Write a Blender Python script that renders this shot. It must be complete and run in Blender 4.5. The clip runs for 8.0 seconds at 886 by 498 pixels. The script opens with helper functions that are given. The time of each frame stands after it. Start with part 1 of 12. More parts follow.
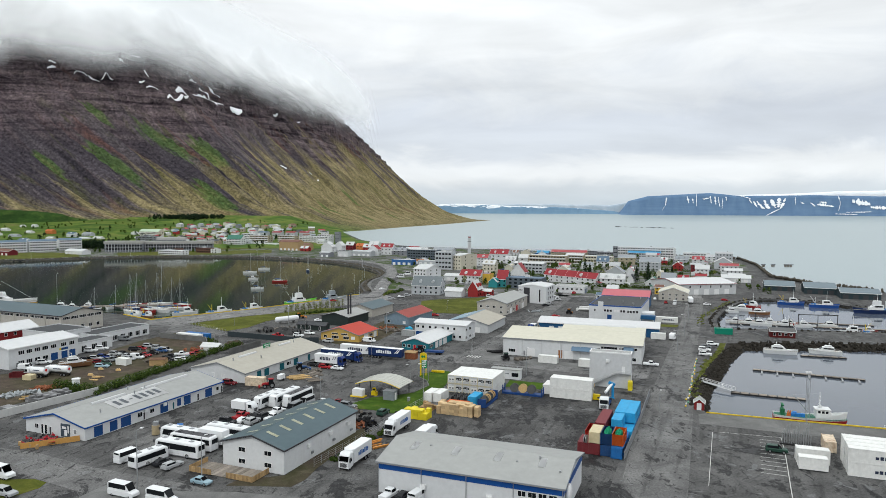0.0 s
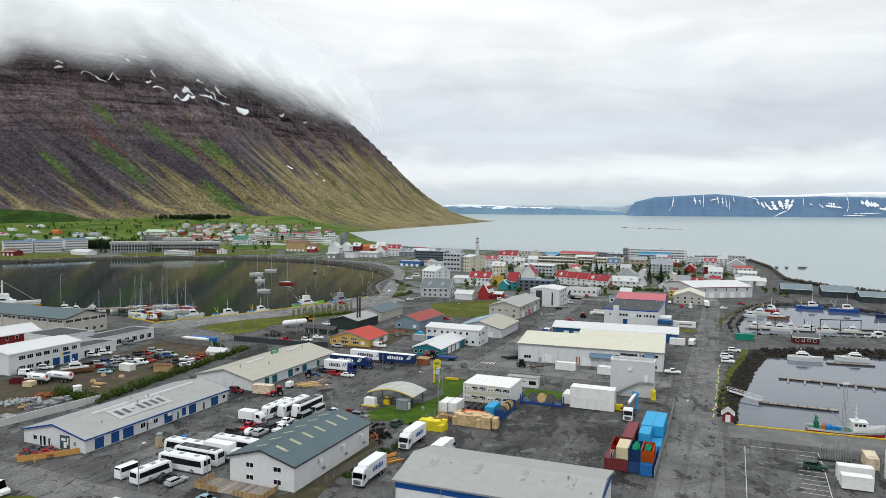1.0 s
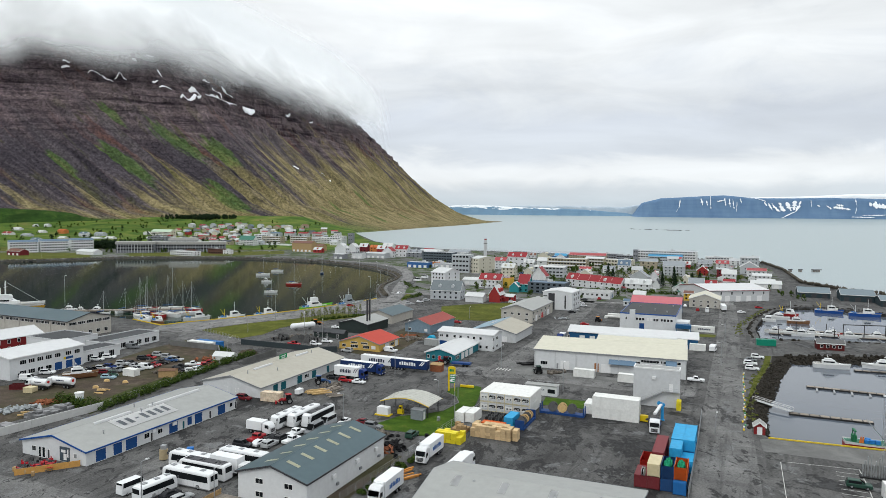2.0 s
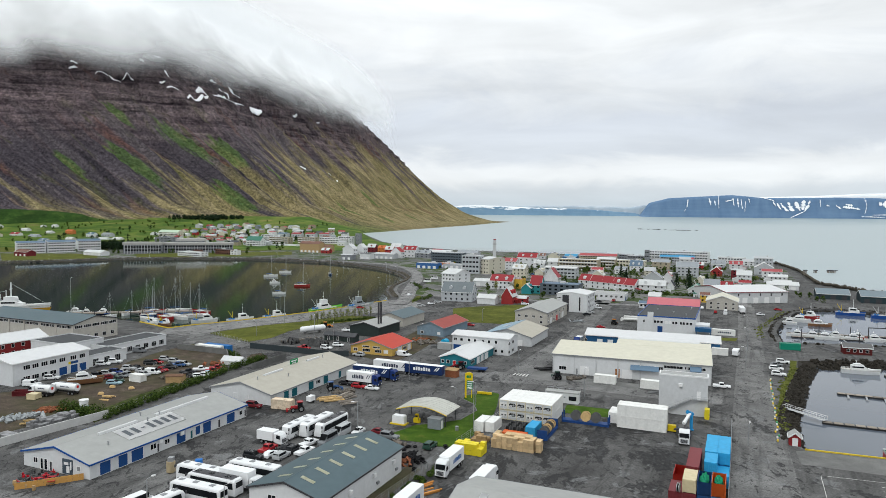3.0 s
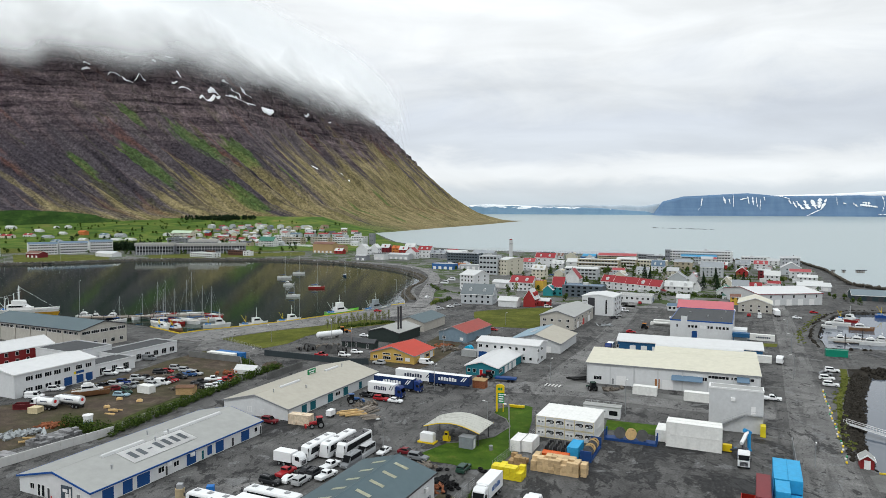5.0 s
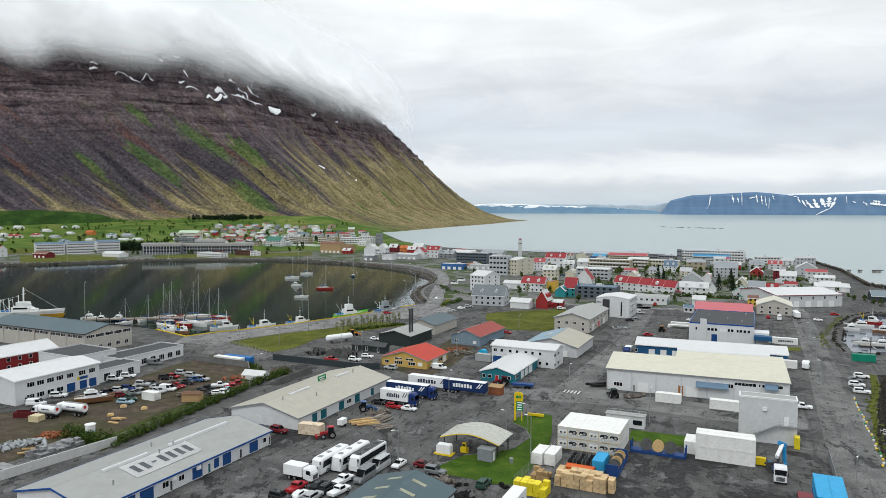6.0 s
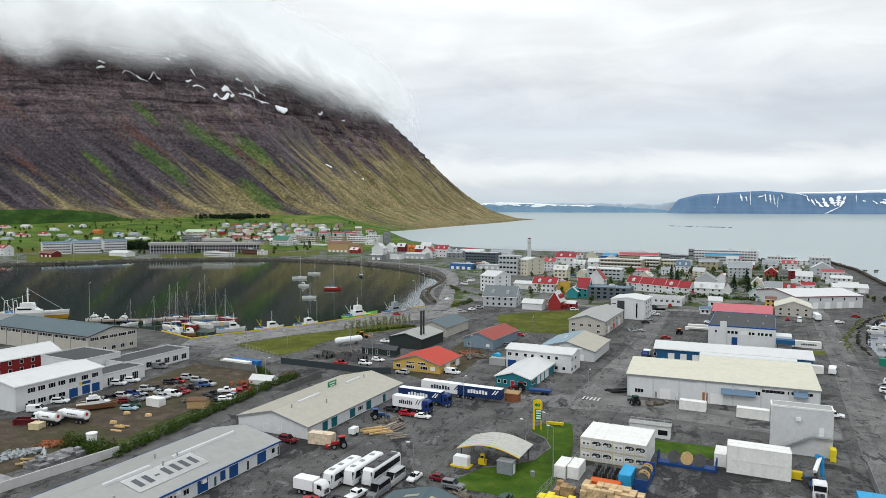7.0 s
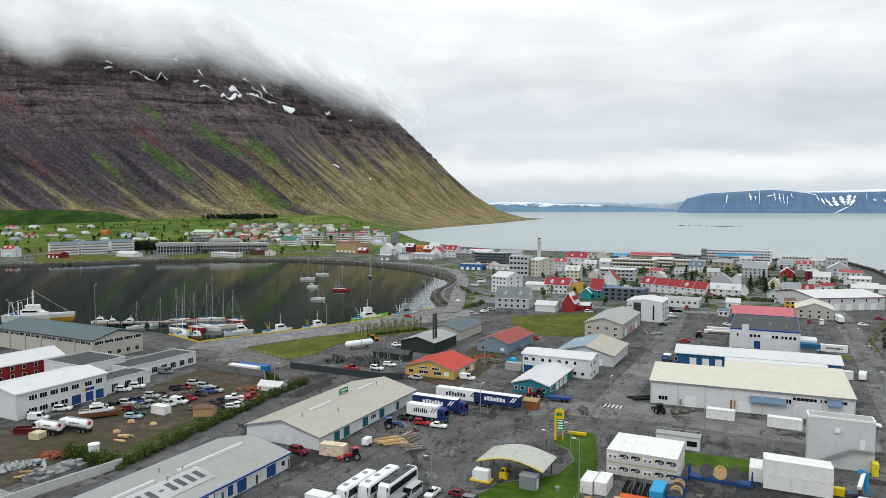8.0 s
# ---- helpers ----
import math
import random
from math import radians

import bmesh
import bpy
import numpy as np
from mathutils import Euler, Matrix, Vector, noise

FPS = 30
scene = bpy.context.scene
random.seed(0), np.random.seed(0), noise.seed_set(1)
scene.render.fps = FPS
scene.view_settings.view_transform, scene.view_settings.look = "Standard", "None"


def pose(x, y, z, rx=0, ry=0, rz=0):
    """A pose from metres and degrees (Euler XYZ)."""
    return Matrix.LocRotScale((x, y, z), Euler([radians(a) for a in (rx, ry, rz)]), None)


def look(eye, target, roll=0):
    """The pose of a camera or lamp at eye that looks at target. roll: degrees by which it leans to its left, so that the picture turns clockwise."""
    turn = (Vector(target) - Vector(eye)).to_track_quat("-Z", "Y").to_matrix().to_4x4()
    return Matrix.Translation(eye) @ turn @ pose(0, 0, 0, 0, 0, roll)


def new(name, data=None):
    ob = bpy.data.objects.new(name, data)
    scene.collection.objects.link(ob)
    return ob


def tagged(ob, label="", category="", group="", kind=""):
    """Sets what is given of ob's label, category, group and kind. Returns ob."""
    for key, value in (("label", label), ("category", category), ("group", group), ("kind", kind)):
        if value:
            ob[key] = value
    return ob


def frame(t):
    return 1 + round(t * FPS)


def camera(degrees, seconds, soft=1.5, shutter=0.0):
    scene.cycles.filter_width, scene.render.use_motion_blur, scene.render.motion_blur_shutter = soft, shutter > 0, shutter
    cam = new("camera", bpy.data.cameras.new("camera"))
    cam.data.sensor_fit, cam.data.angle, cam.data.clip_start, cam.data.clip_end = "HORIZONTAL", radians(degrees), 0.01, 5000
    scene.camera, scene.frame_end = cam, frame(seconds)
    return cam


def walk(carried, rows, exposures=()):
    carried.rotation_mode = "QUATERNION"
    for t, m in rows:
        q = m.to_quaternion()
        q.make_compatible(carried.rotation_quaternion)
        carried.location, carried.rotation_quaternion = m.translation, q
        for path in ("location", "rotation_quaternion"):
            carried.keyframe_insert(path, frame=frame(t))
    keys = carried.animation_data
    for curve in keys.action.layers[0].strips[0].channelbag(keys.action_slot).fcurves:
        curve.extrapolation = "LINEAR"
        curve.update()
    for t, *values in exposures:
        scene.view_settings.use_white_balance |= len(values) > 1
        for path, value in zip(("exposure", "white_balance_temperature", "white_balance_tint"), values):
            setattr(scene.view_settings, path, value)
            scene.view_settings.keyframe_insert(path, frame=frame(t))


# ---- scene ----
cam = camera(65.6, 8.0, soft=0.6)
PATH = [
    (0, (1.342, -2.003, 54.391), (1.338, 0.394, 54.258), 0.3),
    (0.5, (-0.055, 2.021, 54.476), (-0.067, 4.417, 54.344), 0.4),
    (1, (-1.583, 6.276, 54.647), (-1.606, 8.672, 54.516), 0.4),
    (1.5, (-3.178, 10.39, 54.766), (-3.209, 12.786, 54.636), 0.5),
    (3, (-7.999, 21.893, 54.796), (-8.062, 24.289, 54.667), 0.5),
    (3.5, (-9.366, 25.423, 54.779), (-9.438, 27.818, 54.65), 0.4),
    (4, (-10.649, 29.004, 54.77), (-10.734, 31.398, 54.641), 0.3),
    (4.5, (-11.885, 32.554, 54.75), (-11.978, 34.948, 54.62), 0.3),
    (6, (-15.992, 43.778, 55.118), (-16.117, 46.171, 54.984), 0.2),
    (6.5, (-17.381, 47.515, 55.206), (-17.516, 49.907, 55.07), 0.2),
    (7, (-18.739, 51.215, 55.309), (-18.886, 53.606, 55.171), 0.2),
    (7.5, (-20.147, 54.964, 55.373), (-20.306, 57.354, 55.234), 0.2),
    (8, (-21.628, 58.742, 55.394), (-21.799, 61.132, 55.255), 0.1),
]
walk(cam, [(t, look(eye, target, roll)) for t, eye, target, roll in PATH])

# ---- light ----
world = bpy.data.worlds.new("overcast_sky")
scene.world = world
world.use_nodes = True
wn, wl = world.node_tree.nodes, world.node_tree.links
wn.clear()


def wnode(kind, **kw):
    n = wn.new(kind)
    for k, v in kw.items():
        n.inputs[k.replace("_", " ")].default_value = v
    return n


SUN_EL, SUN_AZ = radians(48), radians(215)
w_out, w_bg = wn.new("ShaderNodeOutputWorld"), wn.new("ShaderNodeBackground")
w_bg.inputs["Strength"].default_value = 1.0
nishita = wn.new("ShaderNodeTexSky")
nishita.sky_type = "NISHITA"
nishita.sun_disc = False
nishita.sun_elevation, nishita.sun_rotation = SUN_EL, SUN_AZ
w_tc, w_sep = wn.new("ShaderNodeTexCoord"), wn.new("ShaderNodeSeparateXYZ")
wl.new(w_tc.outputs["Generated"], w_sep.inputs[0])
# cloud deck: height above the horizon drives the tone, stretched noise breaks it up
w_elev = wn.new("ShaderNodeValToRGB")
cr = w_elev.color_ramp
cr.elements[0].position, cr.elements[0].color = 0.0, (0.60, 0.70, 0.78, 1)
cr.elements[1].position, cr.elements[1].color = 1.0, (1.58, 1.67, 1.71, 1)
for p, c in ((0.018, (0.66, 0.74, 0.80)), (0.034, (0.71, 0.775, 0.83)), (0.050, (0.90, 0.94, 0.965)), (0.068, (0.90, 0.94, 0.97)), (0.088, (0.72, 0.775, 0.84)), (0.13, (0.71, 0.765, 0.84)), (0.17, (0.81, 0.855, 0.90)), (0.23, (0.93, 0.965, 0.985)), (0.40, (1.05, 1.09, 1.11))):
    e = cr.elements.new(p)
    e.color = (*c, 1)
# broad waves in the deck bend its bands up and down
w_map2 = wn.new("ShaderNodeMapping")
w_map2.inputs["Scale"].default_value = (2.6, 2.6, 7.0)
wl.new(w_tc.outputs["Generated"], w_map2.inputs["Vector"])
w_wave = wnode("ShaderNodeTexNoise", Scale=1.9, Detail=6.0, Roughness=0.58, Distortion=0.7)
wl.new(w_map2.outputs[0], w_wave.inputs["Vector"])
w_shift = wn.new("ShaderNodeMapRange")
w_shift.clamp = False
w_shift.inputs["From Min"].default_value, w_shift.inputs["From Max"].default_value = 0.0, 1.0
w_shift.inputs["To Min"].default_value, w_shift.inputs["To Max"].default_value = 0.42, 1.58
wl.new(w_wave.outputs["Fac"], w_shift.inputs["Value"])
w_bent = wn.new("ShaderNodeMath")
w_bent.operation = "MULTIPLY"
wl.new(w_sep.outputs["Z"], w_bent.inputs[0])
wl.new(w_shift.outputs["Result"], w_bent.inputs[1])
wl.new(w_bent.outputs[0], w_elev.inputs["Fac"])
w_map = wn.new("ShaderNodeMapping")
w_map.inputs["Scale"].default_value = (2.4, 2.4, 12.0)
wl.new(w_tc.outputs["Generated"], w_map.inputs["Vector"])
w_noise = wnode("ShaderNodeTexNoise", Scale=1.7, Detail=5.0, Roughness=0.5, Distortion=0.5)
wl.new(w_map.outputs[0], w_noise.inputs["Vector"])
w_nr = wn.new("ShaderNodeMapRange")
w_nr.inputs["From Min"].default_value, w_nr.inputs["From Max"].default_value = 0.3, 0.7
w_nr.inputs["To Min"].default_value, w_nr.inputs["To Max"].default_value = 0.90, 1.09
wl.new(w_noise.outputs["Fac"], w_nr.inputs["Value"])
w_mul = wn.new("ShaderNodeVectorMath")
w_mul.operation = "SCALE"
wl.new(w_elev.outputs["Color"], w_mul.inputs[0])
wl.new(w_nr.outputs["Result"], w_mul.inputs["Scale"])
w_sky = wn.new("ShaderNodeVectorMath")
w_sky.operation = "SCALE"
w_sky.inputs["Scale"].default_value = 0.06
wl.new(nishita.outputs["Color"], w_sky.inputs[0])
w_mix = wn.new("ShaderNodeMix")
w_mix.data_type = "VECTOR"
w_mix.inputs["Factor"].default_value = 0.94
wl.new(w_sky.outputs[0], w_mix.inputs["A"])
wl.new(w_mul.outputs[0], w_mix.inputs["B"])
wl.new(w_mix.outputs["Result"], w_bg.inputs["Color"])
wl.new(w_bg.outputs[0], w_out.inputs[0])

sun_data = bpy.data.lights.new("sun", "SUN")
sun_data.energy, sun_data.angle, sun_data.color = 0.9, radians(25), (0.98, 0.99, 0.94)
sun = new("sun", sun_data)
sun.matrix_world = look((0, 0, 900), (0 - 900 * math.sin(SUN_AZ) / math.tan(SUN_EL), 0 - 900 * math.cos(SUN_AZ) / math.tan(SUN_EL), 0))
scene.view_settings.exposure = 0.0


# ---- materials ----
def nt(name):
    m = bpy.data.materials.new(name)
    m.use_nodes = True
    n, l = m.node_tree.nodes, m.node_tree.links
    b = n["Principled BSDF"]
    return m, n, l, b


def noise_tex(n, l, scale, detail=4.0, rough=0.55, stretch=None, distort=0.0):
    geo = n.new("ShaderNodeNewGeometry")
    src = geo.outputs["Position"]
    if stretch:
        mp = n.new("ShaderNodeMapping")
        mp.inputs["Scale"].default_value = stretch
        l.new(src, mp.inputs["Vector"])
        src = mp.outputs[0]
    t = n.new("ShaderNodeTexNoise")
    t.inputs["Scale"].default_value, t.inputs["Detail"].default_value = scale, detail
    t.inputs["Roughness"].default_value, t.inputs["Distortion"].default_value = rough, distort
    l.new(src, t.inputs["Vector"])
    return t.outputs["Fac"]


def ramp(n, l, src, stops):
    r = n.new("ShaderNodeValToRGB")
    e = r.color_ramp.elements
    for i, (p, c) in enumerate(stops):
        x = e[i] if i < 2 else e.new(p)
        x.position, x.color = p, (*c, 1)
    l.new(src, r.inputs["Fac"])
    return r.outputs["Color"]


def mix_col(n, l, fac, a, b, mode="MIX"):
    x = n.new("ShaderNodeMix")
    x.data_type, x.blend_type = "RGBA", mode
    for sock, v in (("Factor", fac), ("A", a), ("B", b)):
        i = [s for s in x.inputs if s.name == sock and (s.type == "RGBA" or (sock == "Factor" and s.type == "VALUE"))][0]
        if isinstance(v, bpy.types.NodeSocket):
            l.new(v, i)
        else:
            i.default_value = v if sock == "Factor" else (*v, 1)
    return [o for o in x.outputs if o.type == "RGBA"][0]


def add_bump(n, l, b, src, strength, dist):
    u = n.new("ShaderNodeBump")
    u.inputs["Strength"].default_value, u.inputs["Distance"].default_value = strength, dist
    l.new(src, u.inputs["Height"])
    l.new(u.outputs[0], b.inputs["Normal"])


MATS = {}


def surface(name, col, rough=0.6, metal=0.0, vary=0.12, grain=1.5, stain=0.25, stain_scale=0.16, bump=0.0, streak=False, per_object=0.0):
    """Painted, clad or concrete surface with grain at one scale and stains at another."""
    if name in MATS:
        return MATS[name]
    m, n, l, b = nt(name)
    dark = tuple(c * (1 - vary) for c in col)
    light = tuple(min(0.95, c * (1 + vary)) for c in col)
    f = noise_tex(n, l, grain, 5.0, 0.6)
    c1 = ramp(n, l, f, [(0.3, dark), (0.7, light)])
    s = noise_tex(n, l, stain_scale, 5.0, 0.65, (1, 1, 0.25) if streak else None, 0.3)
    sf = ramp(n, l, s, [(0.5, (0, 0, 0)), (0.78, (stain, stain, stain))])
    c2 = mix_col(n, l, sf, c1, tuple(c * 0.55 + 0.03 for c in col))
    if per_object:
        oi = n.new("ShaderNodeObjectInfo")
        r = ramp(n, l, oi.outputs["Random"], [(0.0, (1 - per_object,) * 3), (1.0, (1 + per_object,) * 3)])
        c2 = mix_col(n, l, 1.0, c2, r, "MULTIPLY")
    l.new(c2, b.inputs["Base Color"])
    b.inputs["Roughness"].default_value, b.inputs["Metallic"].default_value = rough, metal
    if not metal:
        b.inputs["Specular IOR Level"].default_value = 0.13
    if bump:
        add_bump(n, l, b, f, bump, 0.05)
    MATS[name] = m
    return m


def paint(name, col, rough=0.35):
    return surface(name, col, rough, 0.0, 0.05, 3.0, 0.12, 0.5)


def maths(n, l, op, a, b):
    x = n.new("ShaderNodeMath")
    x.operation = op
    for k, v in ((0, a), (1, b)):
        if isinstance(v, bpy.types.NodeSocket):
            l.new(v, x.inputs[k])
        else:
            x.inputs[k].default_value = v
    return x.outputs[0]


# grounds
def ground_material(name, stops, scale, big, rough=0.9, fine=6.0, streaks=0.0, wet=False, patch=None):
    m, n, l, b = nt(name)
    a = noise_tex(n, l, scale, 8.0, 0.62, None, 0.6)
    c = ramp(n, l, a, stops)
    g = noise_tex(n, l, big, 5.0, 0.6, None, 0.8)
    c = mix_col(n, l, ramp(n, l, g, [(0.42, (0, 0, 0)), (0.62, (0.55, 0.55, 0.55))]), c, patch or tuple(x * 0.55 for x in stops[0][1]))
    f = noise_tex(n, l, fine, 3.0, 0.7)
    c = mix_col(n, l, 1.0, c, ramp(n, l, f, [(0.25, (0.78, 0.78, 0.78)), (0.75, (1.2, 1.2, 1.2))]), "MULTIPLY")
    l.new(c, b.inputs["Base Color"])
    b.inputs["Roughness"].default_value = rough
    b.inputs["Specular IOR Level"].default_value = 0.12
    if wet:
        r = ramp(n, l, noise_tex(n, l, 0.11, 6.0, 0.6, None, 0.5), [(0.52, (rough,) * 3), (0.66, (0.5,) * 3)])
        l.new(r, b.inputs["Roughness"])
    add_bump(n, l, b, f, 0.35, 0.04)
    MATS[name] = m
    return m


def asphalt_material(name="asphalt", gain=1.2, damp=0.545):
    m, n, l, b = nt(name)
    def g(*c):
        return tuple(x * gain for x in c)
    a = noise_tex(n, l, 0.09, 8.0, 0.66, None, 0.7)
    c = ramp(n, l, a, [(0.30, g(0.050, 0.049, 0.049)), (0.5, g(0.078, 0.077, 0.076)), (0.70, g(0.114, 0.112, 0.110))])
    # damp and patched places with ragged edges
    p = noise_tex(n, l, 0.09, 10.0, 0.72, (1.0, 0.7, 1.0), 0.5)
    c = mix_col(n, l, ramp(n, l, p, [(damp, (0, 0, 0)), (damp + 0.03, (0.85, 0.85, 0.85))]), c, (0.018, 0.018, 0.019))
    # small tar patches and oil
    k = noise_tex(n, l, 0.42, 8.0, 0.70, (1.0, 0.55, 1.0), 0.9)
    c = mix_col(n, l, ramp(n, l, k, [(0.57, (0, 0, 0)), (0.60, (0.75, 0.75, 0.75))]), c, (0.024, 0.024, 0.025))
    # dry pale patches
    q = noise_tex(n, l, 0.17, 7.0, 0.62, None, 0.5)
    c = mix_col(n, l, ramp(n, l, q, [(0.60, (0, 0, 0)), (0.63, (0.6, 0.6, 0.6))]), c, (0.17, 0.172, 0.175))
    # long drag marks of wheels
    w = fall_noise_free(n, l, 0.5, 0.06, 1.0)
    c = mix_col(n, l, ramp(n, l, w, [(0.54, (0, 0, 0)), (0.68, (0.42, 0.42, 0.42))]), c, (0.026, 0.026, 0.026))
    # cracks and the seams of old repairs
    geo = n.new("ShaderNodeNewGeometry")
    wob = noise_tex(n, l, 0.4, 3.0, 0.6)
    add = n.new("ShaderNodeVectorMath")
    add.operation = "MULTIPLY_ADD"
    l.new(wob, add.inputs[0])
    add.inputs[1].default_value = (2.5, 2.5, 0.0)
    l.new(geo.outputs["Position"], add.inputs[2])
    v = n.new("ShaderNodeTexVoronoi")
    v.feature = "DISTANCE_TO_EDGE"
    v.inputs["Scale"].default_value = 0.11
    l.new(add.outputs[0], v.inputs["Vector"])
    c = mix_col(n, l, ramp(n, l, v.outputs["Distance"], [(0.0, (0.4, 0.4, 0.4)), (0.012, (0, 0, 0))]), c, (0.022, 0.022, 0.023))
    f = noise_tex(n, l, 2.2, 5.0, 0.75)
    c = mix_col(n, l, 1.0, c, ramp(n, l, f, [(0.25, (0.50, 0.50, 0.50)), (0.75, (1.46, 1.46, 1.46))]), "MULTIPLY")
    l.new(c, b.inputs["Base Color"])
    r = ramp(n, l, p, [(damp, (0.9, 0.9, 0.9)), (damp + 0.09, (0.4, 0.4, 0.4))])
    l.new(r, b.inputs["Roughness"])
    b.inputs["Specular IOR Level"].default_value = 0.07
    add_bump(n, l, b, f, 0.35, 0.04)
    return m


def fall_noise_free(n, l, scale, sx, sy):
    """Noise drawn out along the street grid."""
    geo = n.new("ShaderNodeNewGeometry")
    m1, m2 = n.new("ShaderNodeMapping"), n.new("ShaderNodeMapping")
    m1.inputs["Rotation"].default_value = (0, 0, radians(-68))
    m2.inputs["Scale"].default_value = (sx, sy, 1.0)
    l.new(geo.outputs["Position"], m1.inputs["Vector"])
    l.new(m1.outputs[0], m2.inputs["Vector"])
    t = n.new("ShaderNodeTexNoise")
    t.inputs["Scale"].default_value, t.inputs["Detail"].default_value = scale, 5.0
    l.new(m2.outputs[0], t.inputs["Vector"])
    return t.outputs["Fac"]


asphalt = asphalt_material()
road_mat = asphalt_material("road_asphalt", 1.75, 0.57)
dry_road = asphalt_material("dry_pale_asphalt", 2.4, 0.61)
yard_asphalt = asphalt_material("damp_yard_asphalt", 1.05, 0.50)
concrete = ground_material("concrete_slab", [(0.3, (0.125, 0.125, 0.122)), (0.6, (0.175, 0.174, 0.17)), (0.8, (0.22, 0.22, 0.215))], 0.2, 0.06, 0.9)
gravel = ground_material("gravel_dirt", [(0.3, (0.045, 0.035, 0.027)), (0.55, (0.075, 0.058, 0.045)), (0.75, (0.13, 0.108, 0.085))], 0.3, 0.06, 1.0, 2.5, 0, False, (0.040, 0.048, 0.014))
grass_mat = ground_material("mown_grass", [(0.3, (0.058, 0.072, 0.010)), (0.55, (0.098, 0.106, 0.016)), (0.75, (0.14, 0.135, 0.035))], 0.25, 0.06, 1.0, 2.0)
lawn_mat = ground_material("green_lawn", [(0.3, (0.026, 0.062, 0.005)), (0.55, (0.052, 0.100, 0.009)), (0.75, (0.105, 0.125, 0.022))], 0.25, 0.06, 1.0, 2.0)
weed_mat = ground_material("rough_weeds", [(0.32, (0.030, 0.028, 0.018)), (0.46, (0.045, 0.055, 0.015)), (0.6, (0.060, 0.085, 0.018)), (0.76, (0.105, 0.110, 0.035))], 0.7, 0.12, 1.0, 3.0)
town_mat = ground_material("town_ground", [(0.36, (0.11, 0.11, 0.11)), (0.50, (0.165, 0.165, 0.16)), (0.52, (0.035, 0.060, 0.012)), (0.75, (0.065, 0.10, 0.02))], 0.06, 0.012, 1.0, 1.0)
rock_mat = surface("dark_basalt_rock", (0.024, 0.021, 0.017), 0.95, 0, 0.55, 0.8, 0.4, 0.2, 0.6)


# ---- mesh helpers ----
def link_mesh(name, bm, mat, parent=None):
    me = bpy.data.meshes.new(name)
    bm.normal_update()
    bm.to_mesh(me)
    bm.free()
    me.materials.append(mat)
    ob = new(name, me)
    if parent is not None:
        ob.parent = parent
    return ob


def part(name, bm, mat, parent, label=""):
    return tagged(link_mesh(name, bm, mat, parent), label)


def share(name, me, parent, m=None, label=""):
    ob = new(name, me)
    ob.parent = parent
    if m is not None:
        ob.matrix_basis = m
    return tagged(ob, label)


def thing(name, x, y, z, yaw, label, category, group="", kind=""):
    ob = new(name)
    ob.empty_display_size = 0.5
    ob.matrix_basis = pose(x, y, z, 0, 0, yaw)
    return tagged(ob, label, category, group, kind)


def box(bm, x0, y0, z0, x1, y1, z1):
    v = [bm.verts.new(p) for p in ((x0, y0, z0), (x1, y0, z0), (x1, y1, z0), (x0, y1, z0), (x0, y0, z1), (x1, y0, z1), (x1, y1, z1), (x0, y1, z1))]
    for f in ((3, 2, 1, 0), (4, 5, 6, 7), (0, 1, 5, 4), (1, 2, 6, 5), (2, 3, 7, 6), (3, 0, 4, 7)):
        bm.faces.new([v[i] for i in f])
    return v


def prism(bm, pts, x0, x1, axis="x"):
    """Extrudes a profile of (a, z) points along x (or y)."""
    def at(a, z, u):
        return (u, a, z) if axis == "x" else (a, u, z)
    va = [bm.verts.new(at(a, z, x0)) for a, z in pts]
    vb = [bm.verts.new(at(a, z, x1)) for a, z in pts]
    n = len(pts)
    bm.faces.new(va[::-1])
    bm.faces.new(vb)
    for i in range(n):
        bm.faces.new((va[i], va[(i + 1) % n], vb[(i + 1) % n], vb[i]))
    bmesh.ops.recalc_face_normals(bm, faces=bm.faces[:])


def tube(bm, p, q, r0, r1=None, seg=8):
    r1 = r0 if r1 is None else r1
    d = Vector(q) - Vector(p)
    m = Matrix.Translation((Vector(p) + Vector(q)) / 2) @ d.to_track_quat("Z", "Y").to_matrix().to_4x4()
    bmesh.ops.create_cone(bm, cap_ends=True, segments=seg, radius1=r0, radius2=r1, depth=d.length, matrix=m)


def slab(name, pts, z0, z1, mat, label, category, kind="structure"):
    """A flat sheet of ground with thickness, from its outline."""
    bm = bmesh.new()
    top = [bm.verts.new((x, y, z1)) for x, y in pts]
    bot = [bm.verts.new((x, y, z0)) for x, y in pts]
    f = bm.faces.new(top)
    n = len(pts)
    for i in range(n):
        bm.faces.new((bot[i], bot[(i + 1) % n], top[(i + 1) % n], top[i]))
    bmesh.ops.recalc_face_normals(bm, faces=bm.faces[:])
    bmesh.ops.triangulate(bm, faces=[f])
    ob = link_mesh(name, bm, mat)
    up = sum(p.normal.z * p.area for p in ob.data.polygons)
    if up < 0:
        ob.data.flip_normals()
    return tagged(ob, label, category, kind=kind)


